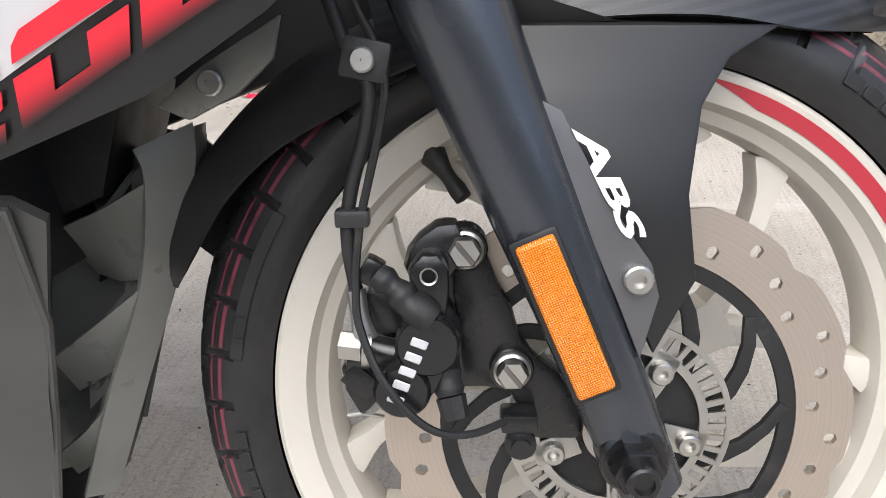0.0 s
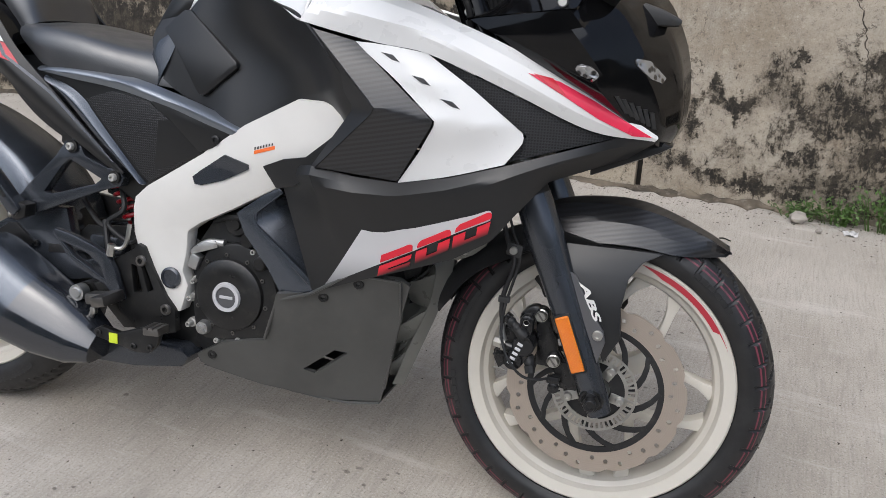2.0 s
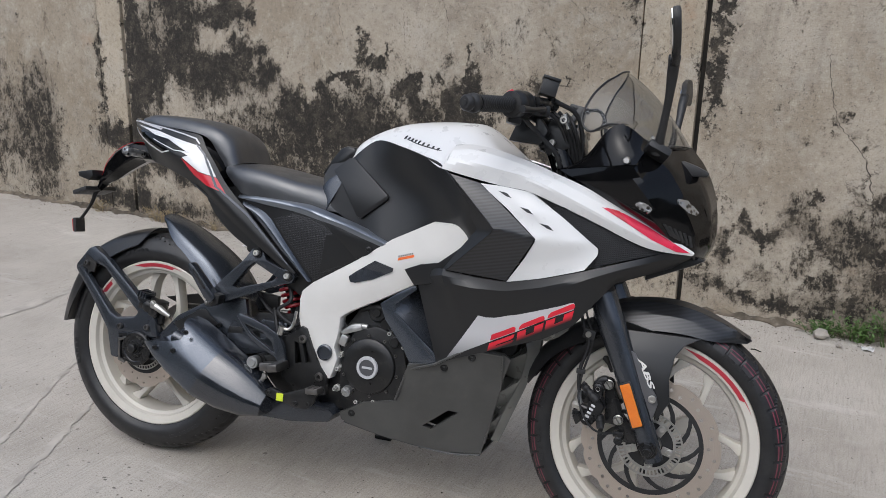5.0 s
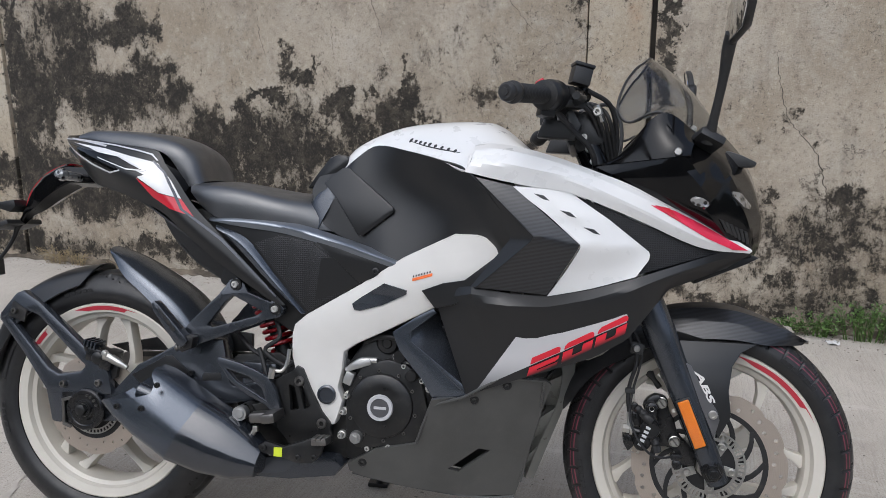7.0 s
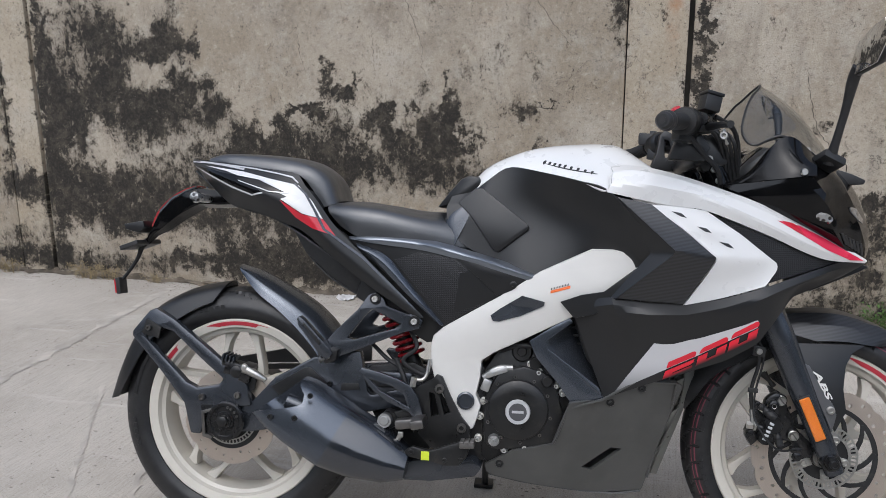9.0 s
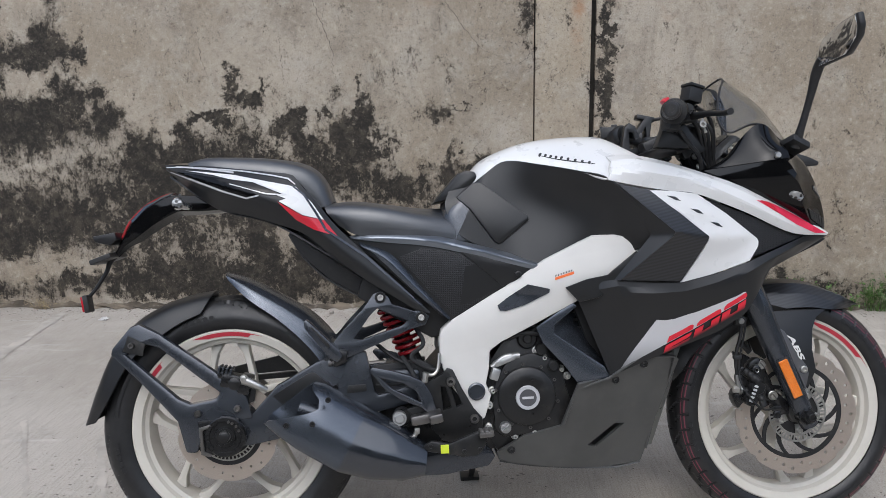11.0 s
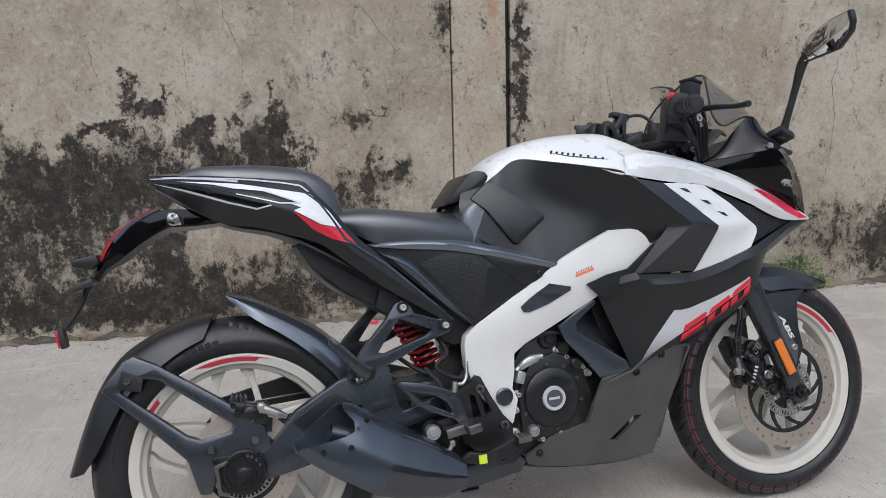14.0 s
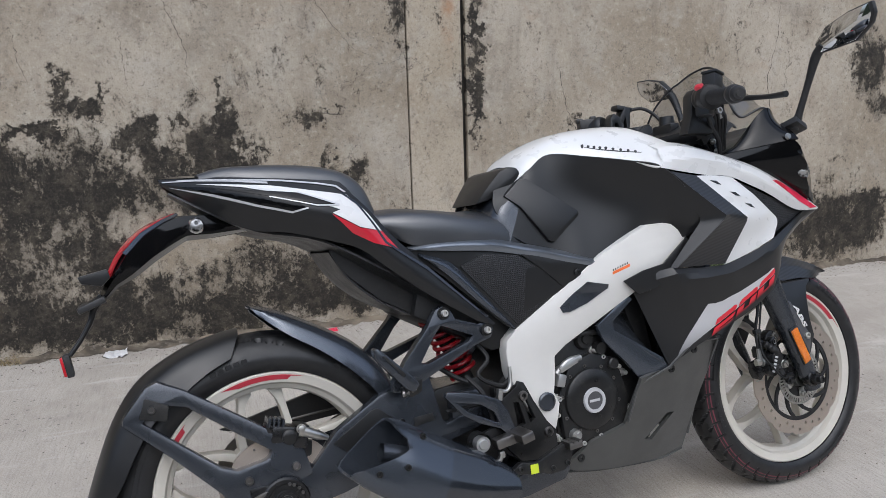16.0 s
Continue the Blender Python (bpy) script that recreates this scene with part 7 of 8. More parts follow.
part("outlet", joined(tube([(0.172, -0.188, 0.370), (0.245, -0.186, 0.345)], 0.0175, 22, ends=False), tube([(0.174, -0.188, 0.3693), (0.245, -0.186, 0.345)], 0.0150, 22, ends=False)), SATIN, exhaust)
for x, z in ((0.150, 0.345), (0.205, 0.345), (0.240, 0.395)):
    part("shield_screw", bolt(0.006, 0.006, (x, -0.236, z)), ENGINE, exhaust)
part("exhaust_box", plate([(0.394, -0.150, 0.195), (0.415, -0.152, 0.210), (0.443, -0.152, 0.240), (0.506, -0.150, 0.250), (0.590, -0.142, 0.248), (0.607, -0.138, 0.230), (0.591, -0.136, 0.208), (0.493, -0.142, 0.194)], 0.22, 0.010), SATIN, bike, "graphite exhaust chamber under the engine")
part("silencer_stay", plate([(0.372, -0.148, 0.335), (0.392, -0.148, 0.345), (0.46, -0.140, 0.36), (0.47, -0.140, 0.33), (0.40, -0.148, 0.305)], 0.012, 0.003), ENGINE, bike)

# engine
eng = part("engine", joined(prism([(0.60, 0.25), (0.60, 0.44), (0.64, 0.50), (0.72, 0.52), (0.80, 0.47), (0.835, 0.37), (0.81, 0.27), (0.72, 0.215), (0.63, 0.215)], -0.105, 0.105, 0.012),
                            prism([(0.66, 0.45), (0.63, 0.56), (0.70, 0.64), (0.83, 0.62), (0.85, 0.5)], -0.085, 0.085, 0.012)), ENGINE, bike, "black finned engine block")
cover = joined(moved(lathe([(0.078, 0.0), (0.078, -0.012), (0.075, -0.015), (0.068, -0.0165), (0.066, -0.024), (0.060, -0.0275), (0.036, -0.030), (0.030, -0.029), (0.0, -0.029)], 64), (0.684, -0.105, 0.362)),
               prism([(0.612, 0.395), (0.606, 0.330), (0.610, 0.284), (0.632, 0.268), (0.66, 0.270), (0.72, 0.280), (0.758, 0.284), (0.772, 0.300), (0.786, 0.346), (0.764, 0.428), (0.735, 0.450), (0.695, 0.460), (0.64, 0.446)], -0.122, -0.10, 0.006),
               moved(lathe([(0.0, -0.030), (0.010, -0.030), (0.013, -0.027), (0.013, 0.0)], 16), (0.747, -0.105, 0.430)))
part("clutch_cover", cover, ENGINE, eng, "round black clutch cover")
for a in (28, 62, 96, 130, 168, 205, 240, 275, 312, 348):
    p = polar(0.0735, a, (0.684, 0.362))
    part("cover_bolt", bolt(0.0042, 0.004, (p[0], -0.120, p[1])), DARKSTEEL, eng)
part("emblem_ring", moved(lathe([(0.0200, -0.030), (0.0200, -0.034), (0.0265, -0.034), (0.0280, -0.029)], 40), (0.684, -0.105, 0.360)), SILVER, eng)
part("emblem", moved(joined(lathe([(0.0, -0.0315), (0.0200, -0.0315), (0.0200, -0.029)], 32)), (0.684, -0.105, 0.360)), EMBLEM, eng, "grey round emblem plate")
part("emblem_bar", block((0.026, 0.0016, 0.0055), 0.0004, (0.684, -0.137, 0.360)), SILVER, eng)
for x, z in ((0.606, 0.375), (0.598, 0.341), (0.595, 0.290), (0.710, 0.464), (0.728, 0.447), (0.746, 0.434), (0.767, 0.419), (0.782, 0.402), (0.786, 0.321), (0.780, 0.293), (0.70, 0.276), (0.655, 0.268)):
    part("cover_bolt", joined(bolt(0.0055, 0.016, (x, -0.108, z)), moved(lathe([(0.009, 0.02), (0.009, -0.005), (0.006, -0.006)], 14), (x, -0.105, z))), ZINC, eng)
part("filler_cap", moved(lathe([(0, -0.018), (0.013, -0.018), (0.014, 0.0)], 12), (0.720, -0.112, 0.468)), ENGINE, eng)
part("oil_screen_cap", moved(joined(lathe([(0, -0.008), (0.012, -0.008), (0.014, 0.004)], 20), block((0.02, 0.004, 0.005), 0.001, (0, -0.009, 0), (0, 45, 0)), block((0.02, 0.004, 0.005), 0.001, (0, -0.009, 0), (0, -45, 0))), (0.632, -0.126, 0.292)), CASTAL, eng)
part("clutch_lever", joined(block((0.05, 0.02, 0.014), 0.004, (0.635, -0.118, 0.445), (0, -20, 0)), tube([(0.605, -0.118, 0.43), (0.635, -0.12, 0.452), (0.67, -0.118, 0.455)], 0.007, 10), block((0.02, 0.02, 0.028), 0.004, (0.612, -0.12, 0.415), (0, 20, 0))), CASTAL, eng, "alloy clutch arm and clamps")
for k in range(5):
    part("fin", prism([(0.63, 0.50 + 0.018 * k), (0.86, 0.49 + 0.018 * k), (0.86, 0.494 + 0.018 * k), (0.63, 0.505 + 0.018 * k)], -0.098, 0.098, 0.001), ENGINE, eng)
part("hose", tube([(0.64, -0.10, 0.49), (0.68, -0.115, 0.505), (0.73, -0.115, 0.50), (0.78, -0.11, 0.475), (0.80, -0.11, 0.44)], 0.006, 8), RUBBERP, eng)
part("hose", tube([(0.43, -0.09, 0.53), (0.45, -0.11, 0.49), (0.42, -0.118, 0.46), (0.47, -0.12, 0.43), (0.50, -0.122, 0.45)], 0.005, 8), RUBBERP, eng)
part("hose", tube([(0.33, -0.08, 0.50), (0.38, -0.10, 0.46), (0.42, -0.105, 0.44)], 0.005, 8), RUBBERP, eng)
part("air_box", prism([(0.33, 0.70), (0.30, 0.60), (0.47, 0.50), (0.60, 0.52), (0.72, 0.62), (0.68, 0.70)], -0.10, 0.10, 0.01), DEEP, bike)
part("gearbox_rear", prism([(0.46, 0.42), (0.47, 0.28), (0.56, 0.22), (0.62, 0.24), (0.62, 0.44), (0.54, 0.5)], -0.10, 0.10, 0.01), ENGINE, bike)

# side stand
stand = part("side_stand", tube([(0.600, 0.100, 0.245), (0.592, 0.185, 0.15), (0.586, 0.266, 0.066)], [0.011, 0.009, 0.009], 10), MATTE, bike, "black side stand on the ground")
part("stand_foot", block((0.052, 0.038, 0.012), 0.003, (0.582, 0.274, 0.0625), (11.7, 0, 0)), MATTE, stand)

# nose cowl
n0 = [(1.362, 0, 0.944), (1.395, 0, 0.905), (1.422, 0, 0.850), (1.434, 0, 0.79), (1.434, 0, 0.735), (1.418, 0, 0.700)]
n1 = [(1.337, -0.061, 0.938), (1.378, -0.070, 0.891), (1.406, -0.076, 0.840), (1.422, -0.078, 0.785), (1.425, -0.075, 0.735), (1.412, -0.070, 0.700)]
n2 = [(1.292, -0.140, 0.926), (1.335, -0.160, 0.880), (1.358, -0.160, 0.836), (1.380, -0.150, 0.783), (1.396, -0.134, 0.735), (1.396, -0.120, 0.702)]
n3 = [(1.265, -0.222, 0.884), (1.275, -0.225, 0.860), (1.290, -0.222, 0.825), (1.310, -0.203, 0.780), (1.345, -0.165, 0.742), (1.388, -0.140, 0.712)]
n4 = [(1.100, -0.150, 0.867), (1.125, -0.163, 0.855), (1.155, -0.174, 0.842), (1.188, -0.178, 0.822), (1.25, -0.172, 0.79), (1.32, -0.158, 0.758)]
nosebm = skin([n0, n1, n2, n3, n4], 26, 5, 0.004, sym=True, across=False)
nose_drape = Draper(nosebm)
nose = part("nose_cowl", nosebm, GLOSS, bike, "gloss black nose cowl with projector lamps", 18)
pair("cockpit_fin", skin([[(1.096, -0.150, 0.868), (1.190, -0.190, 0.878), (1.268, -0.224, 0.886)], [(1.125, -0.148, 0.877), (1.208, -0.188, 0.922), (1.278, -0.190, 0.913)], [(1.145, -0.142, 0.884), (1.217, -0.182, 0.967), (1.294, -0.142, 0.929)]], 18, 5, 0.004), GLOSS, bike, "black cockpit side panel", 30)
part("cockpit", skin([[(1.10, 0, 0.872), (1.20, 0, 0.895), (1.29, 0, 0.92), (1.345, 0, 0.945)], [(1.09, -0.135, 0.865), (1.18, -0.125, 0.893), (1.26, -0.105, 0.918), (1.30, -0.09, 0.935)]], 14, 4, 0.005, sym=True), PLASTIC, bike)
pair("headlamp", nose_drape.lay([(1.290 + 0.017 * math.cos(radians(a)), 0.802 + 0.0085 * math.sin(radians(a)) - 0.004 * math.cos(radians(a))) for a in range(0, 360, 30)], 0.0025, 0.02, 0.004), LENS, nose, "round projector headlamp")
pair("position_lamp", nose_drape.lay([(1.352, 0.826), (1.372, 0.824), (1.396, 0.802), (1.392, 0.794), (1.376, 0.799), (1.354, 0.817)], 0.003, 0.02, 0.004), LENS, nose, "clear position lamp")
for k in range(6):
    pair("grille_bar", nose_drape.lay([(1.330 + 0.010 * k, 0.772 - 0.004 * k), (1.336 + 0.010 * k, 0.772 - 0.004 * k), (1.352 + 0.008 * k, 0.748 - 0.004 * k), (1.346 + 0.008 * k, 0.748 - 0.004 * k)], 0.003, 0.02, 0.004), PLASTIC, nose)
part("chin", prism([(1.30, 0.668), (1.392, 0.712), (1.420, 0.702), (1.40, 0.690), (1.30, 0.645)], -0.10, 0.10, 0.004), MATTE, bike)
pair("nose_screw", moved(lathe([(0, -0.003), (0.006, -0.003), (0.008, 0.002)], 14), (1.247, -0.214, 0.893)), STEEL, bike)
pair("front_indicator", prism([(1.340, 0.900), (1.352, 0.908), (1.380, 0.899), (1.408, 0.886), (1.404, 0.877), (1.372, 0.876), (1.345, 0.886)], -0.098, -0.070, 0.004), PLASTIC, bike, "black front indicator")
scr0 = [(1.208, 0, 1.104), (1.245, 0, 1.078), (1.28, 0, 1.046), (1.325, 0, 0.992), (1.362, 0, 0.942)]
scr1 = [(1.197, -0.058, 1.090), (1.226, -0.078, 1.055), (1.262, -0.092, 1.015), (1.303, -0.092, 0.974), (1.338, -0.075, 0.938)]
scr2 = [(1.186, -0.068, 1.080), (1.172, -0.090, 1.066), (1.150, -0.128, 1.028), (1.138, -0.156, 0.978), (1.160, -0.164, 0.951), (1.214, -0.180, 0.968), (1.292, -0.142, 0.931)]
screen = part("windscreen", skin([scr0, scr1, scr2], 24, 5, 0.003, sym=True), SMOKE, bike, "smoked clear windscreen", 60)
screen.visible_shadow = False
pair("screen_edge", tube([(1.208, -0.002, 1.104), (1.200, -0.040, 1.096), *scr2], 0.0026, 8, count=60), INK, bike)
pair("screen_bolt", moved(lathe([(0, -0.004), (0.005, -0.004), (0.006, 0.001)], 12), (1.285, -0.107, 0.948)), STEEL, bike)

# mirrors
head = [(-0.252, 1.097), (-0.288, 1.131), (-0.352, 1.150), (-0.412, 1.157), (-0.414, 1.129), (-0.404, 1.107), (-0.362, 1.077), (-0.258, 1.070)]


def mirror_head(x0, x1, shrink, bevel):
    cy, cz = -0.325, 1.111
    ring = [(cy + (y - cy) * shrink, cz + (z - cz) * shrink) for y, z in head]
    bm = plate([(y, x0, z) for y, z in ring], x1 - x0, bevel)
    for v in bm.verts:
        v.co = Vector((v.co.y, v.co.x, v.co.z))
    return bm


def mirror_turn(bm):
    c = Vector((1.308, -0.256, 1.11))
    bm.transform(Matrix.Translation(c) @ Matrix.Rotation(radians(5), 4, "Z") @ Matrix.Rotation(radians(-8), 4, "Y") @ Matrix.Translation(-c))
    return bm


mir = pair("mirror", mirror_turn(mirror_head(1.310, 1.325, 0.95, 0.006)), PLASTIC, bike, "black angular rear-view mirror")
pair("mirror_glass", mirror_turn(mirror_head(1.3085, 1.312, 0.86, 0.0005)), MIRROR, bike)
pair("mirror_stalk", tube([(1.302, -0.182, 0.914), (1.306, -0.196, 0.940), (1.316, -0.224, 1.012), (1.320, -0.250, 1.070), (1.322, -0.272, 1.092)], [0.013, 0.0085, 0.0078, 0.0085, 0.011, 0.012], 12), PLASTIC, bike)
pair("mirror_base", block((0.05, 0.06, 0.018), 0.006, (1.300, -0.176, 0.916), (-20, 25, 12)), PLASTIC, bike)

# handlebars
g0, g1, g2 = Vector((0.952, -0.362, 0.974)), Vector((1.005, -0.235, 0.990)), Vector((1.060, -0.118, 0.965))
pair("handlebar", tube([tuple(g0), tuple(g1), tuple(g2)], 0.0115, 12, False), MATTE, bike)
grip = tube([tuple(g0.lerp(g1, f)) for f in np.linspace(0.16, 0.98, 60)], [0.0158 + 0.0012 * (k % 3 == 0) for k in range(60)], 20, False, 60)
pair("grip", grip, RUBBERP, bike, "black rubber handlebar grip")
pair("grip_flange", tube([tuple(g0.lerp(g1, f)) for f in (0.93, 0.94, 0.98, 0.99)], [0.020, 0.0275, 0.0275, 0.020], 24, False), RUBBERP, bike)
pair("bar_end", joined(tube([tuple(g0.lerp(g1, f)) for f in (-0.12, -0.10, -0.02, 0.0, 0.02, 0.10, 0.13, 0.15)], [0.012, 0.0165, 0.0170, 0.0150, 0.0195, 0.0200, 0.0195, 0.016], 24, False), tube([tuple(g0.lerp(g1, f)) for f in (-0.135, -0.11)], 0.007, 6, False)), PLASTIC, bike, "black knurled bar end")
drum = tube([tuple(g0.lerp(g1, f)) for f in (0.99, 1.00, 1.02, 1.16, 1.18, 1.20, 1.34, 1.36)], [0.024, 0.0285, 0.0300, 0.0300, 0.0275, 0.0300, 0.0290, 0.024], 28, False)
pair("switch_box", joined(drum, block((0.030, 0.034, 0.030), 0.006, (1.006, -0.212, 0.966), (0, 10, 22))), MATTE, bike, "black round handlebar switch housing")
pair("riser", prism([(0.986, 0.920), (1.003, 0.963), (1.010, 1.008), (1.022, 1.022), (1.040, 1.012), (1.052, 0.975), (1.072, 0.945), (1.060, 0.916)], -0.172, -0.140, 0.006, [[(1.022, 0.996), (1.032, 0.994), (1.044, 0.955), (1.024, 0.952)]]), MATTE, bike, "black cast handlebar riser")
part("kill_switch", block((0.016, 0.018, 0.010), 0.004, (0.992, -0.216, 1.017), (0, -38, 22)), RED, bike, "red kill switch")
pair("lever", joined(tube([(1.060, -0.185, 0.985), (1.074, -0.255, 0.981), (1.072, -0.33, 0.970), (1.064, -0.385, 0.965)], [0.009, 0.0065, 0.0055, 0.007], 10), block((0.04, 0.035, 0.025), 0.006, (1.052, -0.18, 0.985), (0, 0, 22))), MATTE, bike, "black hand lever")
res = part("brake_reservoir", block((0.036, 0.034, 0.034), 0.004, (1.066, -0.180, 1.034), (0, 12, 18)), PLASTIC, bike, "black square brake fluid reservoir")
part("reservoir_lid", block((0.039, 0.037, 0.007), 0.002, (1.0700, -0.180, 1.0535), (0, 12, 18)), MATTE, res)
part("master_cylinder", joined(tube([(1.046, -0.206, 1.000), (1.076, -0.150, 1.002)], [0.013, 0.0145, 0.013], 14), tube([(1.072, -0.166, 1.018), (1.066, -0.170, 1.000)], 0.009, 12), block((0.020, 0.034, 0.026), 0.005, (1.034, -0.188, 1.002), (0, 0, 22))), CALBLACK, res)
pair("fork_clamp", joined(block((0.060, 0.055, 0.075), 0.012, (1.078, -0.108, 0.938), (0, -23, 0)), moved(lathe([(0.0, -0.004), (0.020, -0.004), (0.021, 0.006)], 24), (1.066, -0.108, 0.972), (-90, 0, 0))), MATTE, bike)
for k in range(3):
    p = on_fork(0.90 + 0.035 * k, -0.137)
    part("clamp_bolt", bolt(0.007, 0.008, (p[0] - 0.004, p[1], p[2])), STEEL, bike)
pair("fork_sleeve", tube([on_fork(0.80, -0.108), on_fork(0.95, -0.108)], 0.0275, 20), GLOSS, bike)
for k in range(4):
    part("cable", tube([(1.060 + 0.012 * k, -0.17 + 0.02 * k, 0.99), (1.09 + 0.010 * k, -0.15, 0.965), (1.112 + 0.008 * k, -0.125, 0.91), (1.12 + 0.008 * k, -0.105, 0.84), (1.10, -0.09, 0.76)], 0.0042, 8), RUBBERP, bike)
part("ignition", joined(moved(lathe([(0, -0.01), (0.018, -0.01), (0.02, 0.02)], 20), (1.075, 0, 0.975), (-90, 0, 0)), block((0.03, 0.07, 0.03), 0.006, (1.07, 0.0, 0.95))), MATTE, bike)
dash = part("instrument_panel", skin([[(1.150, 0.0, 0.905), (1.180, 0.0, 0.938), (1.215, 0.0, 0.962), (1.235, 0.0, 0.955)], [(1.150, -0.060, 0.900), (1.180, -0.066, 0.932), (1.213, -0.062, 0.956), (1.235, -0.056, 0.950)], [(1.155, -0.072, 0.885), (1.183, -0.078, 0.915), (1.215, -0.074, 0.940), (1.238, -0.066, 0.938)]], 16, 4, 0.004, sym=True), PLASTIC, bike, "black instrument panel hood")
part("instrument_glass", skin([[(1.158, 0.0, 0.919), (1.182, 0.0, 0.945), (1.208, 0.0, 0.964)], [(1.158, -0.050, 0.915), (1.182, -0.055, 0.940), (1.206, -0.052, 0.959)]], 10, 4, 0.002, sym=True), GLOSS, dash, "glossy dark instrument glass")
# left-hand controls
perch = part("clutch_perch", joined(prism([(1.035, 0.985), (1.075, 1.040), (1.092, 1.036), (1.085, 0.985), (1.068, 0.955), (1.048, 0.955)], 0.160, 0.192, 0.004, [[(1.056, 0.984), (1.074, 1.012), (1.076, 0.986), (1.064, 0.972)]]), block((0.05, 0.03, 0.014), 0.004, (1.075, 0.176, 1.036), (0, 12, 0))), MATTE, bike, "black clutch lever perch")
part("clutch_cable", tube([(1.085, 0.176, 1.03), (1.13, 0.15, 1.03), (1.155, 0.11, 0.98), (1.15, 0.08, 0.90), (1.11, 0.05, 0.80)], 0.0045, 8), RUBBERP, perch)
part("left_switch", joined(block((0.045, 0.05, 0.030), 0.006, (0.995, 0.232, 1.006), (0, 0, -22)), block((0.018, 0.022, 0.012), 0.003, (0.982, 0.246, 1.020), (0, 0, -22)), block((0.016, 0.020, 0.010), 0.003, (1.004, 0.214, 1.022), (0, 0, -22))), PLASTIC, bike, "black left switch cluster")
part("cable", tube([(1.02, -0.20, 0.97), (1.06, -0.17, 0.93), (1.09, -0.155, 0.90), (1.10, -0.14, 0.86), (1.09, -0.12, 0.80)], 0.0055, 8), RUBBERP, bike)
part("cable", tube([(1.08, -0.17, 1.01), (1.125, -0.14, 0.985), (1.14, -0.12, 0.92), (1.13, -0.11, 0.84), (1.11, -0.10, 0.76)], 0.005, 8), RUBBERP, bike)
part("hose_joint", joined(tube([(1.098, -0.150, 0.985), (1.112, -0.145, 0.955)], [0.007, 0.007], 8), bolt(0.009, 0.01, (1.10, -0.150, 0.972))), STEEL, bike)
part("pivot_plate", prism([(0.30, 0.40), (0.34, 0.44), (0.44, 0.45), (0.50, 0.42), (0.52, 0.30), (0.48, 0.25), (0.42, 0.24), (0.36, 0.30)], -0.080, -0.070, 0.004), ENGINE, bike)
part("drain_hose", tube([(0.40, -0.10, 0.46), (0.425, -0.125, 0.42), (0.44, -0.13, 0.36), (0.455, -0.128, 0.30)], 0.0055, 8), RUBBERP, bike)
part("brake_line", tube([(0.34, -0.118, 0.40), (0.42, -0.122, 0.402), (0.462, -0.130, 0.41)], 0.004, 8), RUBBERP, bike)
part("starter_cap", moved(joined(lathe([(0, -0.020), (0.009, -0.020), (0.011, -0.016), (0.020, -0.016), (0.024, -0.010), (0.024, 0.02)], 28)), (0.690, -0.100, 0.492)), ENGINE, eng)
for k in range(4):
    part("sump_fin", prism([(0.640 + 0.004 * k, 0.262 - 0.010 * k), (0.740, 0.262 - 0.010 * k), (0.742, 0.266 - 0.010 * k), (0.640, 0.266 - 0.010 * k)], -0.104, -0.09, 0.0008), ENGINE, eng)


# ---- weeds, litter and grit along the wall ----
def weed(x, y, spread, high, leaves, seed, mat, label, slim=0.45):
    """A clump of stems with many small bent leaves."""
    rnd = random.Random(seed)
    root = new("weed")
    root.location = (x, y, 0)
    tagged(root, label, "weed", "weeds along the wall")
    stems, foliage = [], bmesh.new()
    for k in range(max(6, leaves // 16)):
        a, f = rnd.uniform(0, 6.28), rnd.random() ** 0.7
        top = Vector((math.cos(a) * spread * f, math.sin(a) * spread * f * 0.35 - 0.01, high * rnd.uniform(0.45, 1.0)))
        base = Vector((top.x * 0.55, top.y * 0.3, 0))
        mid = base.lerp(top, 0.5) + Vector((0, 0, 0.2 * high))
        stems.append(tube([tuple(base), tuple(mid), tuple(top)], [0.0016, 0.0008], 5))
        for j in range(16):
            f = rnd.uniform(0.15, 1.0)
            p = base.lerp(mid, f * 2) if f < 0.5 else mid.lerp(top, f * 2 - 1)
            p = p + Vector((rnd.gauss(0, 0.012), rnd.gauss(0, 0.010), rnd.gauss(0, 0.008)))
            p.z = max(0.003, p.z)
            size = rnd.uniform(0.010, 0.024)
            m = Matrix.Translation(p) @ Euler((rnd.uniform(-0.9, 0.9), rnd.uniform(-0.9, 0.9), rnd.uniform(0, 6.28))).to_matrix().to_4x4()
            pts = [(0, 0, 0), (size * 0.5, size * slim * 0.5, size * 0.10), (size, 0, -size * 0.12), (size * 0.5, -size * slim * 0.5, size * 0.10), (size * 0.5, 0, size * 0.02)]
            v = [foliage.verts.new(m @ Vector(q)) for q in pts]
            for t in ((0, 1, 4), (1, 2, 4), (2, 3, 4), (3, 0, 4)):
                foliage.faces.new([v[i] for i in t])
    tagged(part("stem", joined(*stems), mat, root), kind="stuff")
    tagged(part("foliage", foliage, mat, root), kind="stuff")
    return root


GREEN = "low green weed clump growing at the foot of the wall"
for k, (x, y, s, h, n) in enumerate(((1.66, 2.02, 0.10, 0.07, 260), (1.80, 2.01, 0.11, 0.10, 360), (1.95, 2.00, 0.13, 0.17, 520), (2.08, 2.01, 0.12, 0.14, 420), (2.25, 2.02, 0.08, 0.08, 200), (2.40, 2.02, 0.11, 0.17, 420), (2.54, 2.01, 0.13, 0.21, 520), (2.68, 2.02, 0.08, 0.08, 180))):
    weed(x, y, s, h, n, 30 + k, LEAF, GREEN)
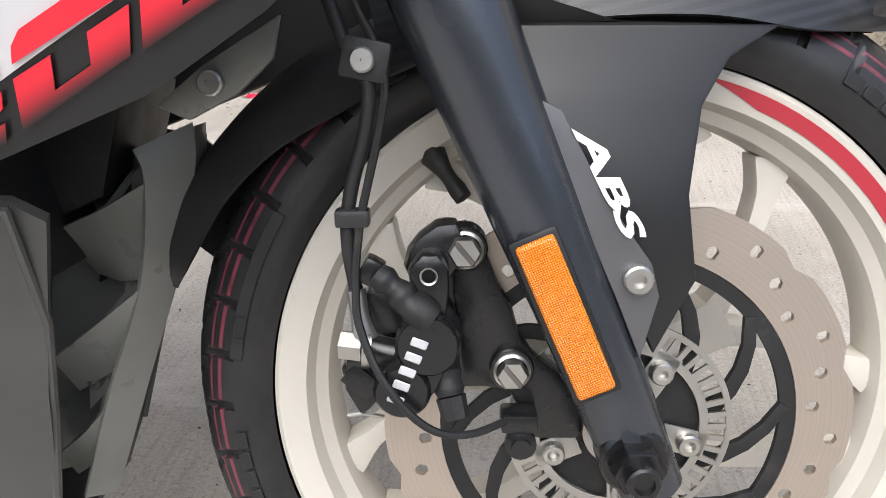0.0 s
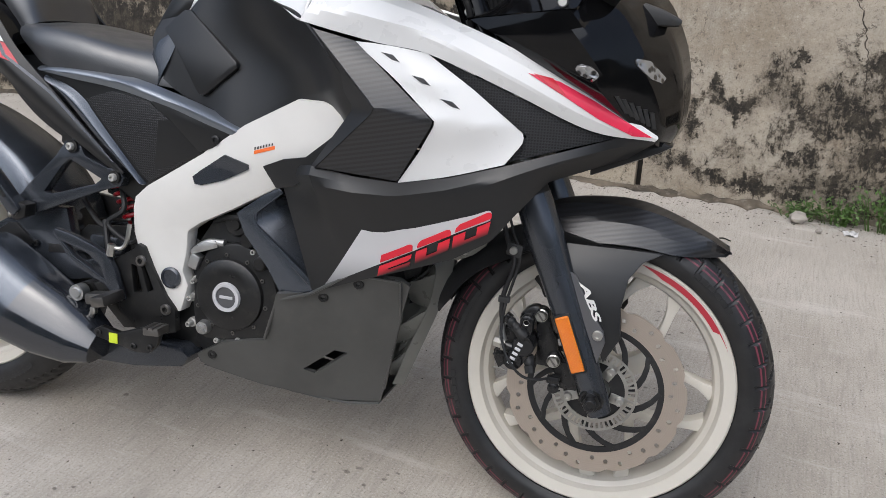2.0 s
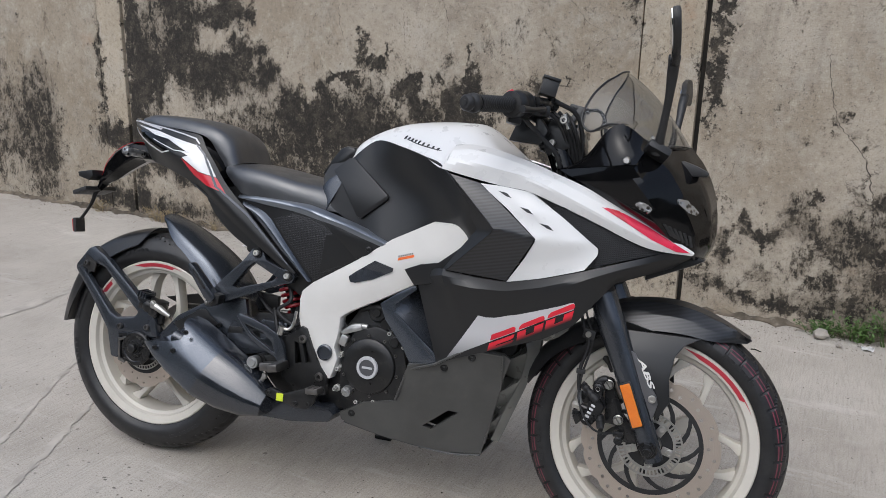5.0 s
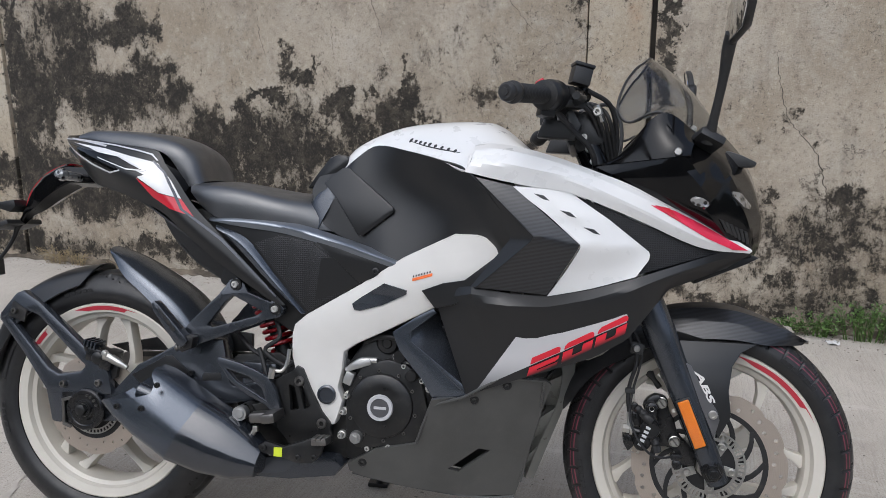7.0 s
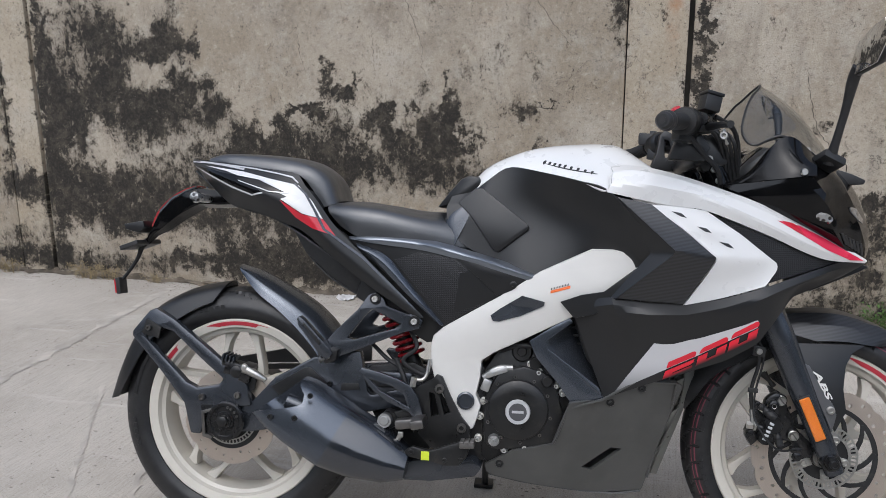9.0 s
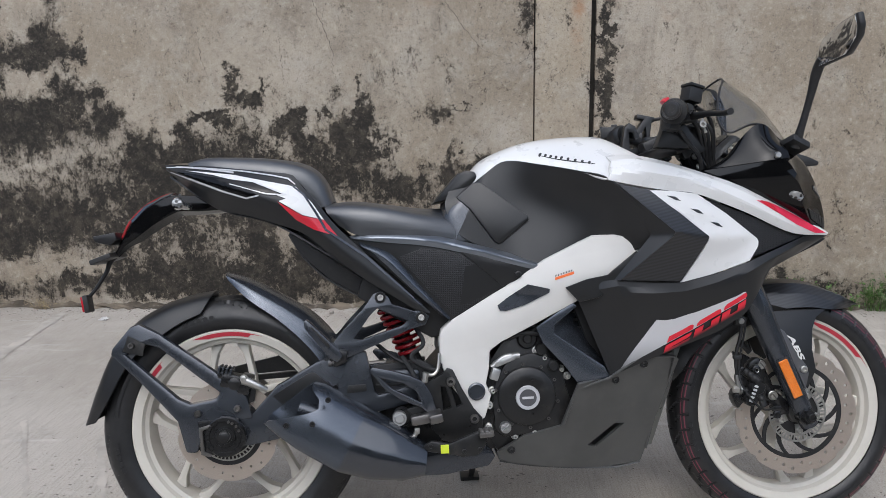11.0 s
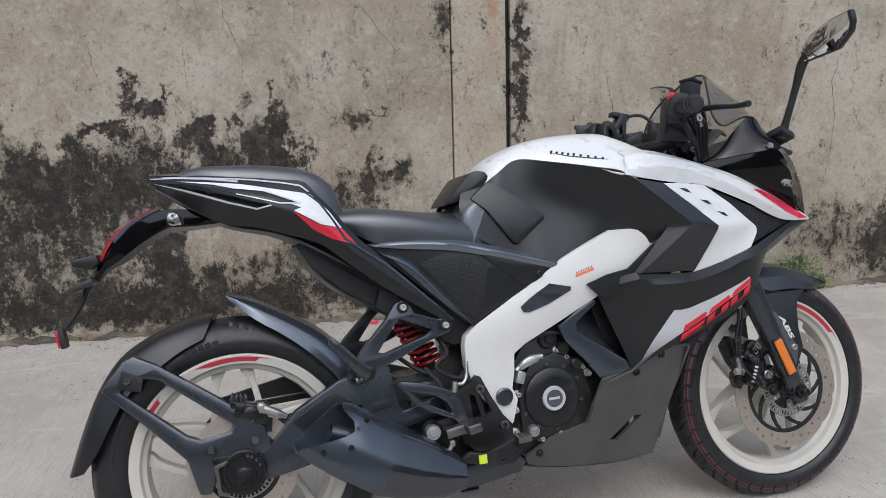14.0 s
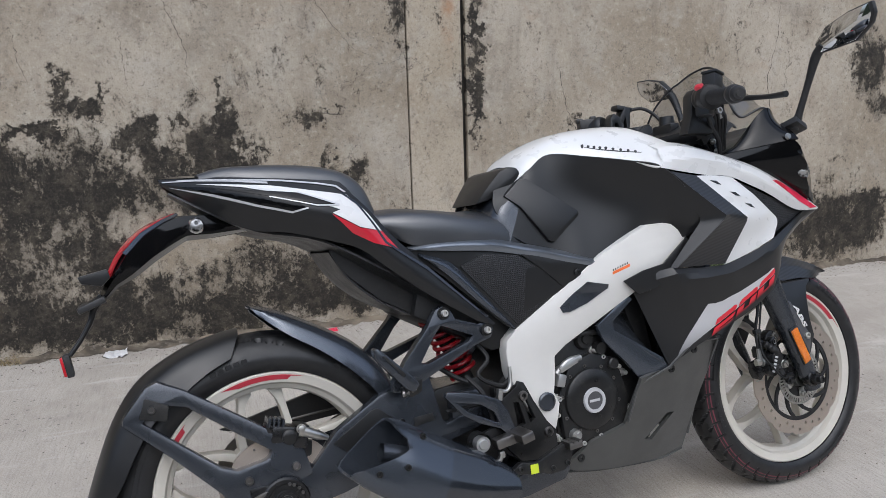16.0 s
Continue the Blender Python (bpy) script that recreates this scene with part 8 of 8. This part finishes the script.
for k, (x, y, s, h, n) in enumerate(((-2.05, 2.02, 0.14, 0.11, 300), (-1.90, 2.02, 0.10, 0.09, 220), (-1.62, 2.03, 0.08, 0.05, 120), (-2.55, 2.02, 0.12, 0.09, 200), (-0.9, 2.04, 0.06, 0.04, 90))):
    weed(x, y, s, h, n, 60 + k, DRY, "dry straw-coloured weed clump at the foot of the wall", 0.2)


def lump(name, x, y, size, flat, seed, mat, label, category, group=""):
    rnd = random.Random(seed)
    bm = bmesh.new()
    bmesh.ops.create_icosphere(bm, subdivisions=2, radius=size)
    for v in bm.verts:
        v.co *= rnd.uniform(0.75, 1.1)
        v.co.z *= flat
    low = min(v.co.z for v in bm.verts)
    for v in bm.verts:
        v.co.z -= low
    ob = finish(name, bm, mat, sharp=25)
    ob.location = (x, y, 0.0005)
    return tagged(ob, label, category, group)


def scrap(x, y, size, seed, mat, label):
    """A crumpled scrap of film lying on the ground."""
    rnd = random.Random(seed)
    bm = bmesh.new()
    bmesh.ops.create_grid(bm, x_segments=7, y_segments=6, size=size)
    for v in bm.verts:
        v.co += Vector((rnd.gauss(0, size * 0.13), rnd.gauss(0, size * 0.13), abs(rnd.gauss(0, size * 0.22)) + 0.001))
    bmesh.ops.solidify(bm, geom=bm.faces[:], thickness=0.0006)
    low = min(v.co.z for v in bm.verts)
    for v in bm.verts:
        v.co.z -= low
    ob = finish("plastic_scrap", bm, mat, sharp=20)
    ob.location = (x, y, 0.0005)
    return tagged(ob, label, "litter", "litter by the wall")


scrap(-0.50, 2.00, 0.040, 3, LITTER, "crumpled white plastic scrap on the concrete")
scrap(-1.22, 1.86, 0.020, 4, LITTER, "small pale paper scrap on the concrete")
scrap(0.40, 1.98, 0.018, 5, PINK, "small pink plastic scrap on the concrete")
scrap(1.83, 1.93, 0.022, 6, LITTER, "small white plastic scrap by the weeds")
lump("stone", 1.66, 1.97, 0.034, 0.7, 7, STONE, "grey lump of rubble beside the weeds", "stone", "stones on the ground")
lump("stone", 1.73, 1.90, 0.012, 0.8, 8, STONE, "small grey pebble on the concrete", "stone", "stones on the ground")
lump("stone", -0.15, 1.95, 0.012, 0.8, 9, STONE, "small grey pebble on the concrete", "stone", "stones on the ground")
twig = finish("twig", tube([(1.425, 1.70, 0.003), (1.44, 1.702, 0.004), (1.462, 1.69, 0.003)], 0.0022, 6), DARKJOINT)
tagged(twig, "short dark twig on the concrete", "twig")


def grit():
    """Loose dirt: thin flakes and grains, thickest along the wall and under the machine."""
    rnd = random.Random(11)
    bm = bmesh.new()
    for k in range(2600):
        if k < 1500:
            x, y = rnd.uniform(-3.2, 3.6), 2.06 - abs(rnd.gauss(0, 0.10)) - 0.01
        else:
            x, y = rnd.uniform(-1.5, 2.6), rnd.uniform(-0.5, 2.0)
        s = rnd.uniform(0.0012, 0.0042) * (1.6 if k < 1500 else 1.0)
        a = rnd.uniform(0, 6.28)
        c, d = math.cos(a) * s, math.sin(a) * s
        h = rnd.uniform(0.0006, 0.0024)
        q = [bm.verts.new((x + u, y + v, 0.0006)) for u, v in ((c, d), (-d * 0.6, c * 0.6), (-c, -d), (d * 0.6, -c * 0.6))]
        t = bm.verts.new((x, y, h))
        for i in range(4):
            bm.faces.new((q[i], q[(i + 1) % 4], t))
    ob = finish("grit", bm, DARKGRIT, sharp=20)
    tagged(ob, "loose dark grit and leaf crumbs scattered on the concrete", "grit", kind="stuff")


grit()
